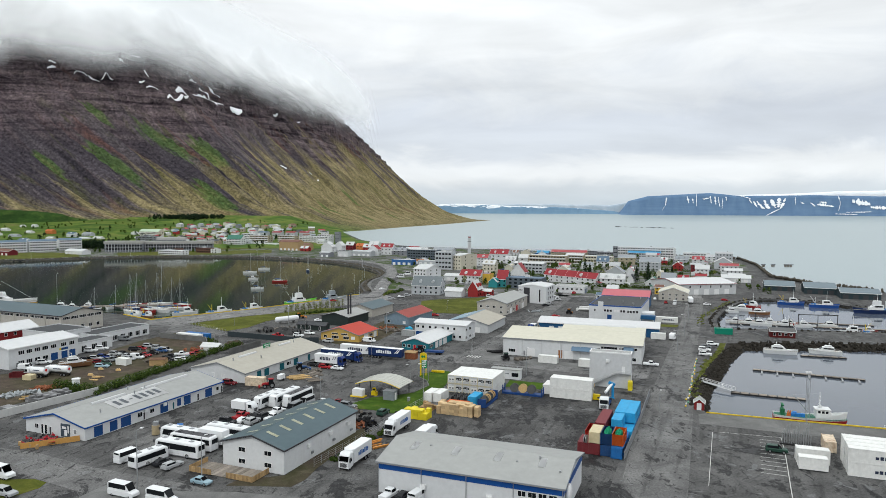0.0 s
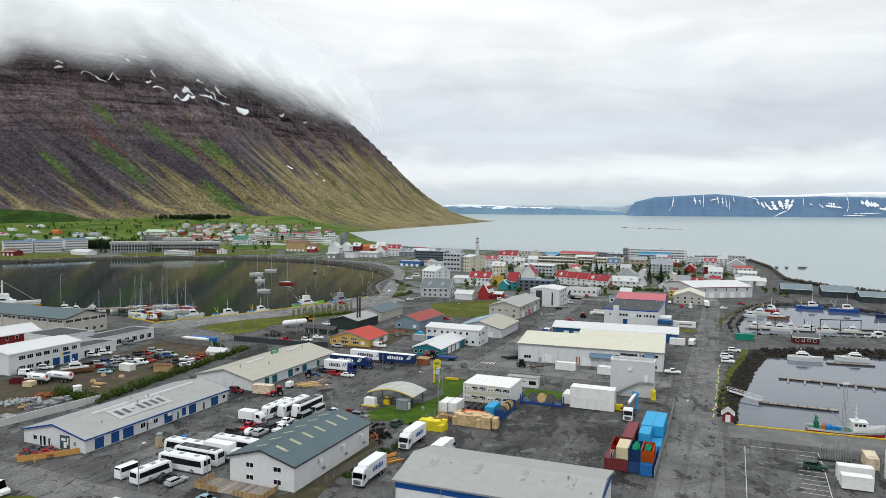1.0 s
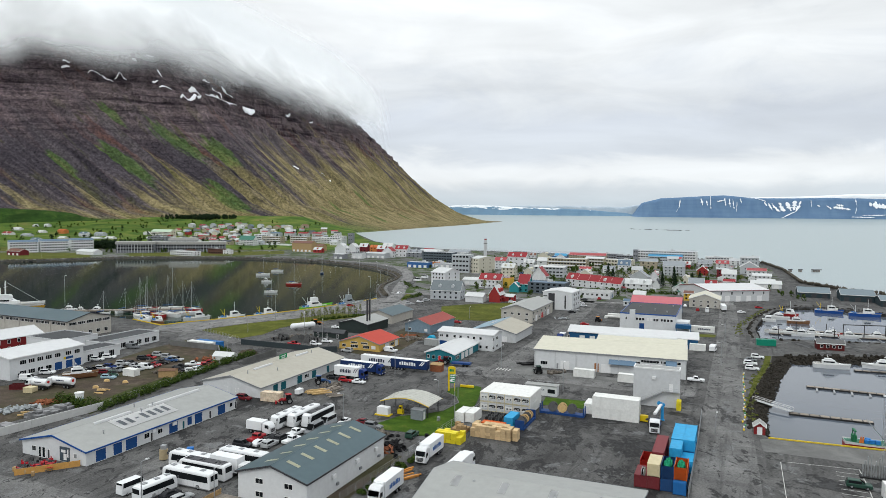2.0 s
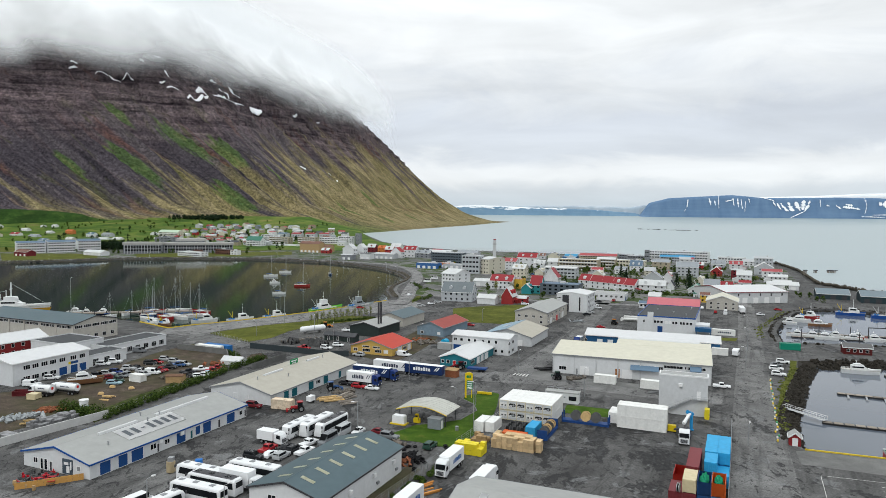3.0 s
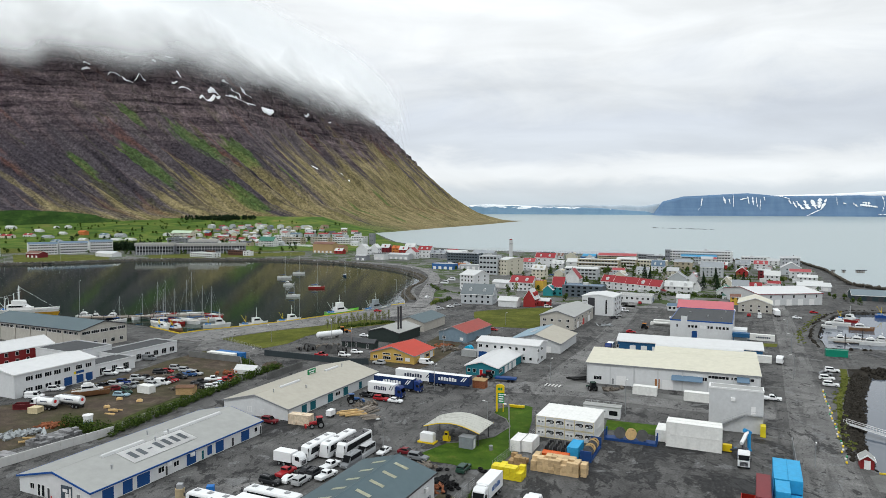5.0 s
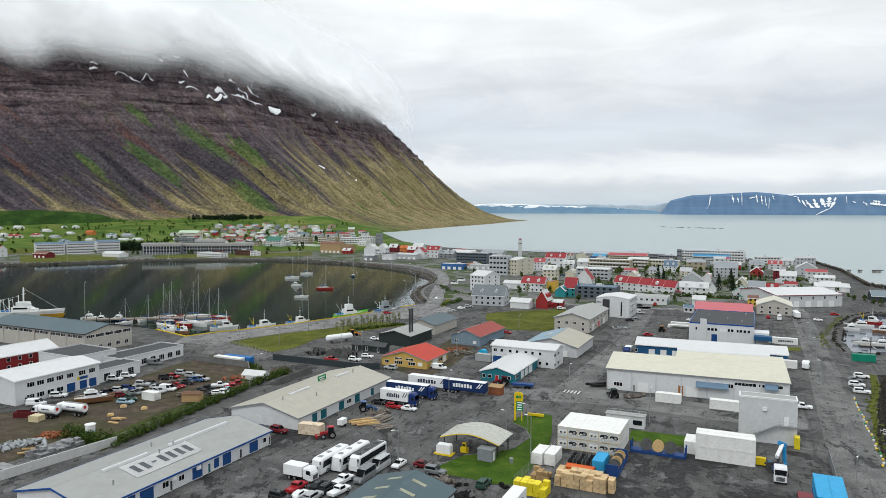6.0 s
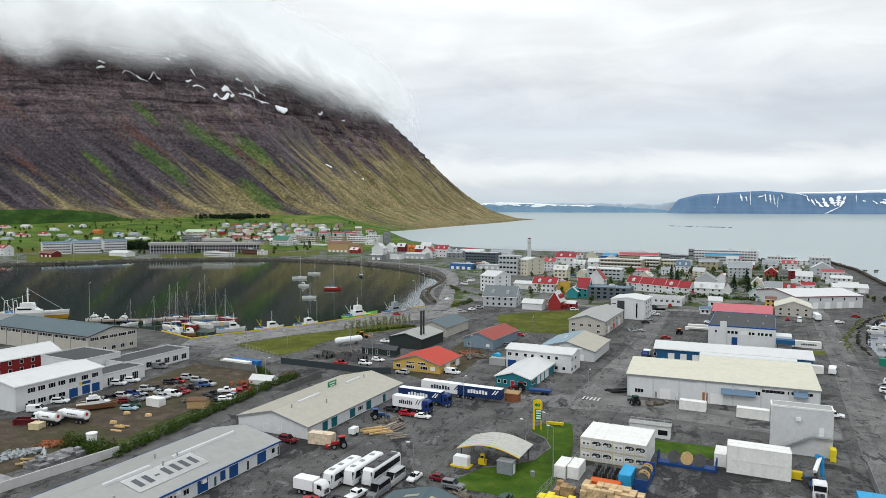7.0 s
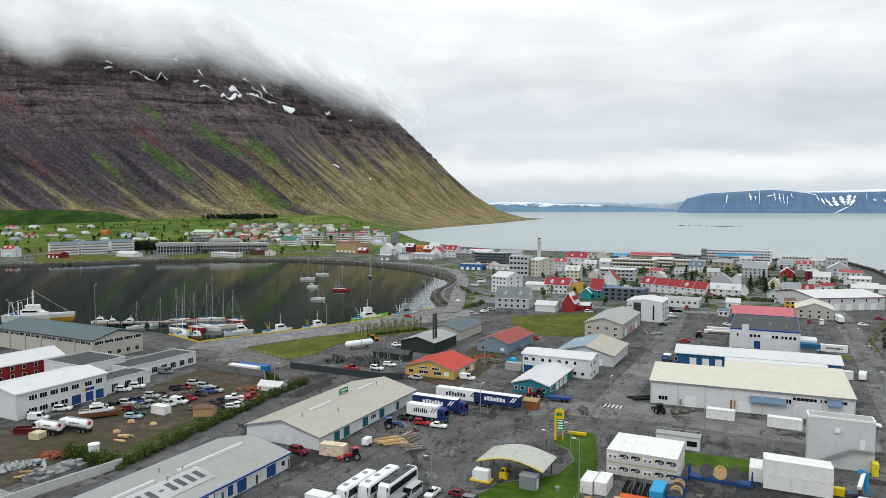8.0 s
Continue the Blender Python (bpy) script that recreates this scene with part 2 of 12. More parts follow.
# ---- the large land and water ----
SEA = -1.6
bay_north = [(-900.0, 500.0), (-525.3, 682.2), (-443.9, 723.5), (-395.0, 765.4), (-358.1, 785.0), (-308.6, 790.0), (-250.5, 795.3), (-209.6, 783.0), (-155.7, 757.6), (-115.2, 720.0), (-83.1, 674.7), (-61.7, 625.3), (-53.9, 590.6), (-54.9, 559.2), (-60.6, 527.6), (-59.6, 494.5), (-52.0, 456.7)]
bay_quay = [(-53.4, 441.5), (-61.8, 430.0), (-71.8, 413.0), (-86.0, 393.6), (-103.4, 372.5), (-119.7, 356.5), (-135.1, 343.1), (-142.9, 333.7), (-164.0, 350.1), (-180.9, 358.7), (-210.8, 363.7), (-253.2, 364.9), (-270.3, 365.1), (-900.0, 380.0)]
south_edge = [(-900.0, -250.0), (420.0, -250.0), (420.0, 70.0)]
basin_s = [(113.0, 168.7), (92.4, 175.4), (72.8, 182.0)]
basin_w = [(73.5, 188.8), (75.6, 196.8), (81.8, 212.5), (89.5, 227.6), (97.0, 242.0), (105.6, 255.0), (113.5, 270.0), (119.0, 281.5), (134.0, 283.0), (150.0, 283.0), (168.8, 282.0), (330.0, 262.0), (335.0, 285.0)]
basin_toe = [(76.5, 187.5), (80.8, 198.5), (86.0, 209.8), (94.2, 223.9), (101.5, 237.0), (108.2, 249.2), (118.8, 266.0), (124.0, 273.5), (135.0, 273.0), (150.0, 273.0), (168.0, 272.5), (330.0, 252.0)]
basin_n = [(204.8, 311.9), (175.2, 313.9), (131.1, 320.0), (140.6, 346.8), (160.3, 382.9), (180.6, 411.7), (200.0, 428.0), (217.0, 428.0), (231.0, 411.0), (244.0, 391.0), (262.0, 366.0), (300.0, 330.0), (360.0, 330.0)]
outer = [(350.0, 400.0), (304.9, 468.2), (284.0, 513.9), (278.0, 570.5), (323.4, 697.4), (347.7, 797.8), (278.6, 831.6), (217.9, 892.9), (129.6, 948.4), (53.2, 983.4), (-20.6, 1022.0), (-75.6, 1084.0), (-151.0, 1264.9), (-239.0, 1660.0), (-600.0, 2000.0), (-2600.0, 1500.0), (-2600.0, 500.0)]
land = slab("ground", south_edge + basin_s + basin_w + basin_n + outer + bay_north + bay_quay, -5.0, 0.0, asphalt, "worn grey asphalt ground of the harbour district", "ground")


def water_material():
    m, n, l, b = nt("sea_water")
    b.inputs["Base Color"].default_value = (0.020, 0.034, 0.038, 1)
    b.inputs["Roughness"].default_value = 0.06
    b.inputs["IOR"].default_value = 1.333
    # calm inside the bay and basins, ruffled outside
    geo = n.new("ShaderNodeNewGeometry")
    sep = n.new("ShaderNodeSeparateXYZ")
    l.new(geo.outputs["Position"], sep.inputs[0])
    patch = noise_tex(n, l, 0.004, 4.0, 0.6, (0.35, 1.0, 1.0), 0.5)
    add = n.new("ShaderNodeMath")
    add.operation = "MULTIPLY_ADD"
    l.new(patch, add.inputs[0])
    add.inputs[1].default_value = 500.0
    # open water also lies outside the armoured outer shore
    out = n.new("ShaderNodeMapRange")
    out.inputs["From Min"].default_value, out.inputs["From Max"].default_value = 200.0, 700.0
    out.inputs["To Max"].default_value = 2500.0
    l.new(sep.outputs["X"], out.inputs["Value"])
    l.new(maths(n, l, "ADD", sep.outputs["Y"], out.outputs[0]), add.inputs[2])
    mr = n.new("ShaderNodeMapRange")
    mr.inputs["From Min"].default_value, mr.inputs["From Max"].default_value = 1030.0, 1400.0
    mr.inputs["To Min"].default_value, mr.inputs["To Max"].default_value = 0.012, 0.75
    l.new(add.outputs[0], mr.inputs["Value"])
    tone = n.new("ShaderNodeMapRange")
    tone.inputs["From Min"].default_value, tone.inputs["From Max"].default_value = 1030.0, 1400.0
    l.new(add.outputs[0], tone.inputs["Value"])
    # sky reflection put into the colour: pale over the basin, bay left dark green
    basin_sheen = n.new("ShaderNodeMapRange")
    basin_sheen.inputs["From Min"].default_value, basin_sheen.inputs["From Max"].default_value = 10.0, 90.0
    l.new(sep.outputs["X"], basin_sheen.inputs["Value"])
    calm = mix_col(n, l, basin_sheen.outputs[0], (0.004, 0.019, 0.011), (0.088, 0.104, 0.130))
    # ruffled open water: a pale base colour stands in for the mirrored sky
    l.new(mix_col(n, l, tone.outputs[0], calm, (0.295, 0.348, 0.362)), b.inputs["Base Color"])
    f = noise_tex(n, l, 0.35, 5.0, 0.65, (1.0, 0.7, 1.0))
    rr = n.new("ShaderNodeMapRange")
    rr.inputs["To Min"].default_value, rr.inputs["To Max"].default_value = 0.055, 0.42
    l.new(tone.outputs[0], rr.inputs["Value"])
    l.new(rr.outputs[0], b.inputs["Roughness"])
    u = n.new("ShaderNodeBump")
    u.inputs["Distance"].default_value = 0.8
    l.new(mr.outputs[0], u.inputs["Strength"])
    l.new(f, u.inputs["Height"])
    l.new(u.outputs[0], b.inputs["Normal"])
    return m


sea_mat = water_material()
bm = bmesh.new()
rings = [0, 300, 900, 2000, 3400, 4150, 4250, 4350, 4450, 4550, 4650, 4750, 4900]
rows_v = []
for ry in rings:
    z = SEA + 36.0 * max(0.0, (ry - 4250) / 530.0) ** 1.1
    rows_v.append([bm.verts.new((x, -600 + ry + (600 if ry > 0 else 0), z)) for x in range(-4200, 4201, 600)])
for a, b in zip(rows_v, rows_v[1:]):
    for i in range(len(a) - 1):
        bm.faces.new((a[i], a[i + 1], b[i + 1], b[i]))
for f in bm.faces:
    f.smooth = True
tagged(link_mesh("water", bm, sea_mat), "calm fjord water with the overcast sky's pale reflection in its colour", "sea", kind="structure")

# ---- the mountain on the far side of the bay ----
foot = np.array([(-2900, 1150), (-1500, 1300), (-950, 1450), (-560, 1600), (-262, 1700), (-150, 2250), (40, 3000), (190, 3750), (300, 4190)], float)
INLAND = np.array([-0.92, 0.392])


def along(P, n, rounds=60):
    d = np.r_[0, np.cumsum(np.linalg.norm(np.diff(P, axis=0), axis=1))]
    s = np.linspace(0, d[-1], n)
    q = np.c_[np.interp(s, d, P[:, 0]), np.interp(s, d, P[:, 1])]
    for _ in range(rounds):
        q[1:-1] = (q[:-2] + 2 * q[1:-1] + q[2:]) / 4
    return q, s / s[-1]


NS, ND = 560, 210
fq, fu = along(foot, NS, 350)
fd = np.linspace(0, 1300, ND)
scale_u = np.interp(fu, [0, 0.5, 0.62, 0.75, 0.9, 0.95, 1], [0.95, 1.0, 1.1, 1.17, 0.95, 0.65, 0.08])
slope_h = np.interp(fd, [0, 100, 230, 450, 800, 1000, 1300], [0, 14, 62, 235, 560, 585, 590])


def mountain_height(i, j):
    d = fd[j]
    h = slope_h[j] * scale_u[i]
    c = i * 13.2 + 0.38 * d
    # ribs and gullies run down the fall line, ledges along the contours
    g = noise.fractal(Vector((c * 0.0075, d * 0.0012, 3.1)), 1.0, 2.0, 5)
    g2 = noise.fractal(Vector((c * 0.035, d * 0.004, 7.7)), 1.0, 2.0, 4)
    rib = abs(noise.noise(Vector((c * 0.014, d * 0.0009, 1.3))))
    w = min(1.0, max(0.0, (d - 80) / 260.0)) * min(1.0, scale_u[i] * 1.4)
    h += w * (30 * g + 7 * g2 - 34 * rib + 8)
    if h > 270:
        k = 31.0
        ph = (h + 14 * g) / k
        fr = ph - math.floor(ph)
        h += min(1.0, (h - 270) / 60.0) * k * (0.42 + 0.5 * g2) * (min(1.0, max(0.0, (fr - 0.4) / 0.2)) - fr)
    return h


mv, mf = [], []
for i in range(NS):
    for j in range(ND):
        x, y = fq[i] + INLAND * fd[j]
        mv.append((x, y, mountain_height(i, j) - (2.5 if j < 4 else 0)))
for i in range(NS - 1):
    for j in range(ND - 1):
        a = i * ND + j
        mf.append((a, a + ND, a + ND + 1, a + 1))
me = bpy.data.meshes.new("mountain")
me.from_pydata(mv, [], mf)
me.update()
# flow coordinates in metres: across the fall line, and up it
FALL_SKEW, FOOT_STEP = 0.27, 9.35
flow = me.uv_layers.new(name="flow")
grid = np.zeros(len(me.loops), int)
me.loops.foreach_get("vertex_index", grid)
gi, gj = grid // ND, grid % ND
flow.data.foreach_set("uv", np.c_[gi * FOOT_STEP + FALL_SKEW * fd[gj], fd[gj]].ravel())
mountain = tagged(new("mountain", me), "steep dark basalt mountainside with green gullies and scree", "mountain", kind="structure")


def flow_noise(n, l, across, down, detail=6.0, rough=0.6, distort=0.2, seed=0.0):
    """Noise on the slope's flow coordinates; across and down are sizes in metres."""
    uv = n.new("ShaderNodeUVMap")
    uv.uv_map = "flow"
    mp = n.new("ShaderNodeMapping")
    mp.inputs["Scale"].default_value = (1.0 / across, 1.0 / down, 1.0)
    mp.inputs["Location"].default_value = (seed, seed * 1.7, 0)
    l.new(uv.outputs[0], mp.inputs["Vector"])
    t = n.new("ShaderNodeTexNoise")
    t.noise_dimensions = "2D"
    t.inputs["Scale"].default_value, t.inputs["Detail"].default_value = 1.0, detail
    t.inputs["Roughness"].default_value, t.inputs["Distortion"].default_value = rough, distort
    l.new(mp.outputs[0], t.inputs["Vector"])
    return t.outputs["Fac"]


def meadow_patch(n, l, i, j, across, down, ragged):
    """A mask for one patch of growth centred on grid step (i, j) of the slope, with a ragged streaky edge."""
    uv = n.new("ShaderNodeUVMap")
    uv.uv_map = "flow"
    d = 1300.0 * j / (ND - 1)
    mp = n.new("ShaderNodeMapping")
    mp.vector_type = "TEXTURE"
    mp.inputs["Location"].default_value = (i * FOOT_STEP + FALL_SKEW * d, d, 0)
    mp.inputs["Scale"].default_value = (across, down, 1.0)
    l.new(uv.outputs[0], mp.inputs["Vector"])
    ln = n.new("ShaderNodeVectorMath")
    ln.operation = "LENGTH"
    l.new(mp.outputs[0], ln.inputs[0])
    edge = maths(n, l, "MULTIPLY_ADD", ragged, -2.2)
    edge.node.inputs[2].default_value = 2.1
    r = n.new("ShaderNodeMapRange")
    r.inputs["From Min"].default_value, r.inputs["From Max"].default_value = 0.12, -0.18
    l.new(maths(n, l, "SUBTRACT", ln.outputs["Value"], edge), r.inputs["Value"])
    return r.outputs[0]


def band(n, l, src, height, weight, lo, hi):
    """A mask from height plus weight times noise, running from lo (0) to hi (1)."""
    a = n.new("ShaderNodeMath")
    a.operation = "MULTIPLY_ADD"
    l.new(src, a.inputs[0])
    a.inputs[1].default_value = weight
    l.new(height, a.inputs[2])
    r = n.new("ShaderNodeMapRange")
    r.inputs["From Min"].default_value, r.inputs["From Max"].default_value = lo, hi
    l.new(a.outputs[0], r.inputs["Value"])
    return r.outputs[0]


def mountain_material():
    m, n, l, b = nt("basalt_scree_and_moss")
    geo = n.new("ShaderNodeNewGeometry")
    sep = n.new("ShaderNodeSeparateXYZ")
    l.new(geo.outputs["Position"], sep.inputs[0])
    z = sep.outputs["Z"]
    # basalt: thin level strata broken by gullies
    strata = noise_tex(n, l, 0.02, 8.0, 0.66, (0.22, 0.22, 3.4), 0.6)
    blocks = flow_noise(n, l, 26.0, 40.0, 8.0, 0.7, 0.4, 3.0)
    rock = ramp(n, l, strata, [(0.34, (0.036, 0.028, 0.034)), (0.46, (0.080, 0.063, 0.071)), (0.56, (0.114, 0.091, 0.097)), (0.68, (0.155, 0.124, 0.126))])
    rock = mix_col(n, l, 1.0, rock, ramp(n, l, blocks, [(0.34, (0.55, 0.54, 0.56)), (0.66, (1.35, 1.33, 1.32))]), "MULTIPLY")
    # scree fans: long streaks down the fall line in grey-violet and brown
    fan = flow_noise(n, l, 90.0, 900.0, 6.0, 0.62, 0.25, 1.0)
    fine = flow_noise(n, l, 13.0, 170.0, 7.0, 0.66, 0.3, 5.0)
    scree = ramp(n, l, fan, [(0.34, (0.030, 0.027, 0.034)), (0.5, (0.058, 0.051, 0.062)), (0.66, (0.098, 0.085, 0.092))])
    scree = mix_col(n, l, 1.0, scree, ramp(n, l, fine, [(0.32, (0.62, 0.62, 0.64)), (0.68, (1.38, 1.36, 1.32))]), "MULTIPLY")
    c = mix_col(n, l, band(n, l, fan, z, -520.0, -40.0, 70.0), scree, rock)
    # strata show through the fans as broken lines
    line = ramp(n, l, strata, [(0.39, (0.32, 0.32, 0.32)), (0.44, (0, 0, 0))])
    c = mix_col(n, l, maths(n, l, "MULTIPLY", line, band(n, l, blocks, z, 220.0, 290.0, 390.0)), c, (0.020, 0.016, 0.019))
    # dry grass climbs from the foot in tongues between the fans, higher towards the fjord mouth
    tong = flow_noise(n, l, 70.0, 700.0, 8.0, 0.66, 0.25, 2.0)
    veg = ramp(n, l, flow_noise(n, l, 34.0, 110.0, 8.0, 0.68, 0.6, 8.0), [(0.26, (0.088, 0.080, 0.040)), (0.48, (0.180, 0.152, 0.074)), (0.68, (0.290, 0.240, 0.130))])
    out_y = n.new("ShaderNodeMapRange")
    out_y.inputs["From Min"].default_value, out_y.inputs["From Max"].default_value = 1780.0, 2400.0
    out_y.inputs["To Min"].default_value, out_y.inputs["To Max"].default_value = 0.0, -160.0
    l.new(sep.outputs["Y"], out_y.inputs["Value"])
    inner = n.new("ShaderNodeMapRange")
    inner.inputs["From Min"].default_value, inner.inputs["From Max"].default_value = -780.0, -1080.0
    inner.inputs["To Max"].default_value = 75.0
    l.new(sep.outputs["X"], inner.inputs["Value"])
    zz = maths(n, l, "ADD", maths(n, l, "ADD", z, inner.outputs[0]), out_y.outputs[0])
    c = mix_col(n, l, maths(n, l, "MULTIPLY", band(n, l, tong, zz, -760.0, -238.0, -340.0), 0.9), c, veg)
    # thin olive growth on gentler ledges higher up
    c = mix_col(n, l, maths(n, l, "MULTIPLY", ramp(n, l, flow_noise(n, l, 60.0, 160.0, 7.0, 0.66, 0.4, 12.0), [(0.58, (0, 0, 0)), (0.68, (0.55, 0.55, 0.55))]), band(n, l, tong, z, 100.0, 440.0, 330.0)), c, (0.072, 0.076, 0.022))
    # rust-red bole
    rust = flow_noise(n, l, 55.0, 260.0, 6.0, 0.6, 0.3, 21.0)
    c = mix_col(n, l, ramp(n, l, rust, [(0.60, (0, 0, 0)), (0.74, (0.55, 0.55, 0.55))]), c, (0.130, 0.058, 0.042))
    # lush green patches where water seeps
    lush = ramp(n, l, flow_noise(n, l, 16.0, 60.0, 7.0, 0.68, 0.3, 30.0), [(0.32, (0.034, 0.062, 0.018)), (0.5, (0.062, 0.112, 0.028)), (0.68, (0.125, 0.145, 0.050))])
    rag = flow_noise(n, l, 18.0, 120.0, 6.0, 0.65, 0.3, 40.0)
    green = None
    for i, j, across, down in ((279, 71, 46, 120), (293, 68, 40, 95), (260, 58, 34, 130), (278.5, 41, 34, 95), (268, 86, 22, 80), (336, 36, 26, 90), (366, 40, 24, 70), (352, 22, 36, 60), (246, 62, 20, 70), (303, 50, 16, 80), (320, 30, 18, 70), (384, 22, 30, 50)):
        p = meadow_patch(n, l, i, j, 0.62 * across, 0.56 * down, rag)
        green = p if green is None else maths(n, l, "MAXIMUM", green, p)
    c = mix_col(n, l, maths(n, l, "MULTIPLY", green, 0.75), c, lush)
    # the green belt lies behind the town; the outer toe is dry grass
    belt = n.new("ShaderNodeMapRange")
    belt.inputs["From Min"].default_value, belt.inputs["From Max"].default_value = 2150.0, 1750.0
    l.new(sep.outputs["Y"], belt.inputs["Value"])
    c = mix_col(n, l, maths(n, l, "MULTIPLY", belt.outputs[0], band(n, l, noise_tex(n, l, 0.01, 5.0, 0.6), z, 60.0, 66.0, 40.0)), c, lush)
    spk = noise_tex(n, l, 0.15, 8.0, 0.80)
    c = mix_col(n, l, 1.0, c, ramp(n, l, spk, [(0.38, (0.42, 0.42, 0.42)), (0.62, (1.62, 1.60, 1.57))]), "MULTIPLY")
    l.new(c, b.inputs["Base Color"])
    b.inputs["Roughness"].default_value = 1.0
    b.inputs["Specular IOR Level"].default_value = 0.05
    u1 = n.new("ShaderNodeBump")
    u1.inputs["Strength"].default_value, u1.inputs["Distance"].default_value = 0.5, 7.0
    l.new(fine, u1.inputs["Height"])
    u2 = n.new("ShaderNodeBump")
    u2.inputs["Strength"].default_value, u2.inputs["Distance"].default_value = 0.9, 7.0
    l.new(strata, u2.inputs["Height"])
    l.new(u1.outputs[0], u2.inputs["Normal"])
    l.new(u2.outputs[0], b.inputs["Normal"])
    return m


me.materials.append(mountain_material())


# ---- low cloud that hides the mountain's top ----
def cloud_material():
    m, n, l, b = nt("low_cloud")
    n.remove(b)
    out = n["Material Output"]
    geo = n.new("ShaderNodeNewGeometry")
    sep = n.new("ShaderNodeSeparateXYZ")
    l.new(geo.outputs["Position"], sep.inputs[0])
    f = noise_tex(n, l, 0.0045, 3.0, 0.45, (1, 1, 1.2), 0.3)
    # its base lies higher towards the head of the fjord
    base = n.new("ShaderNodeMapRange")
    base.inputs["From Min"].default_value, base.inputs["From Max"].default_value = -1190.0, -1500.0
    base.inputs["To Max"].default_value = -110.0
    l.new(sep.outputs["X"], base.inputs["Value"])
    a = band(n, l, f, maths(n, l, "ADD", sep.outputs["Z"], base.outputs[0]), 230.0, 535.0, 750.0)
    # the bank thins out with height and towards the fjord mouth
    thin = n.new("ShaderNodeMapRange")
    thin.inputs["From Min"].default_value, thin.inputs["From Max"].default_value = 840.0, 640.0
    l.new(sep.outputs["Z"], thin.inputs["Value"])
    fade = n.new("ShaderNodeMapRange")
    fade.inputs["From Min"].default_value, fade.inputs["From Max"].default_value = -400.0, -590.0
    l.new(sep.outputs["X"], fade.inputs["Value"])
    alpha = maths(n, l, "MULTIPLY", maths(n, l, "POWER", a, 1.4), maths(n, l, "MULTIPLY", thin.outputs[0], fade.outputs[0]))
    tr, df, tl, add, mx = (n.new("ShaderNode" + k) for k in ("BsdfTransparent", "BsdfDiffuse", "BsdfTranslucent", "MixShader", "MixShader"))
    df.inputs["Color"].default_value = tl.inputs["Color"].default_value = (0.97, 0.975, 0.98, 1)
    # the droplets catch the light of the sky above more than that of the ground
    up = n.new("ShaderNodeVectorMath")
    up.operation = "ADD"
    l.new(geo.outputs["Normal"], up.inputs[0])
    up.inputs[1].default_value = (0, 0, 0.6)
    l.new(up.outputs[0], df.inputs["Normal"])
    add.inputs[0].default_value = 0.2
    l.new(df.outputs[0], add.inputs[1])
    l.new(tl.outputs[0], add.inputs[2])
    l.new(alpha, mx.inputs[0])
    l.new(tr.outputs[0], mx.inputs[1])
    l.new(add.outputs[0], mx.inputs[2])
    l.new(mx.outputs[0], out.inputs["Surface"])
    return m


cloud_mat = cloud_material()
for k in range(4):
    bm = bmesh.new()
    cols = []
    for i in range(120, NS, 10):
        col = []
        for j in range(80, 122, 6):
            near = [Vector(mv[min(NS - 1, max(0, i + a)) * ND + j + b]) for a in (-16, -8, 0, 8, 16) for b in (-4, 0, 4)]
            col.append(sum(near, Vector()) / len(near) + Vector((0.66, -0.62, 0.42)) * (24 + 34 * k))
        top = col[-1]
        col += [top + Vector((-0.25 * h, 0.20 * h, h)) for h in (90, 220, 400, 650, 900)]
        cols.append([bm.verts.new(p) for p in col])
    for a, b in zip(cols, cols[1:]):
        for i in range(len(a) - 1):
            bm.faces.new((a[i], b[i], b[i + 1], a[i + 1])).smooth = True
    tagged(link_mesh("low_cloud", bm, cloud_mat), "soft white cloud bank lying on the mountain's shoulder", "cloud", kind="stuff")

# ---- far shore across the fjord ----
snow_mat = surface("old_snow", (0.90, 0.91, 0.93), 0.8, 0, 0.02, 0.1, 0.1, 0.05)


# distance haze is put into the base colours, bluer and paler than bare rock
def far_material(name, hazed_a, hazed_b, snow_lo, snow_hi, snow_scale):
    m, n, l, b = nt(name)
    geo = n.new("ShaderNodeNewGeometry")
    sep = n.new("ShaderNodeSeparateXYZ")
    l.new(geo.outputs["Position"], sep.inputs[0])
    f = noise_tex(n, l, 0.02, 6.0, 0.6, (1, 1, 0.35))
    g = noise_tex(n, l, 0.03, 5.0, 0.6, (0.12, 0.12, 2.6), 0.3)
    c = ramp(n, l, f, [(0.3, hazed_a), (0.7, hazed_b)])
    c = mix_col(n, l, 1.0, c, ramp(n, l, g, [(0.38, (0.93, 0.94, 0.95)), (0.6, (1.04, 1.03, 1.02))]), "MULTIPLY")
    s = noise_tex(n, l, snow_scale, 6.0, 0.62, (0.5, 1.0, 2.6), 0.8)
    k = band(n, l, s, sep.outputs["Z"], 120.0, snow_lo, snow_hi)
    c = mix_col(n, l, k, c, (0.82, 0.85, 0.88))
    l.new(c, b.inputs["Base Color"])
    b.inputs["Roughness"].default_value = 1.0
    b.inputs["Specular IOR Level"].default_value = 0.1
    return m


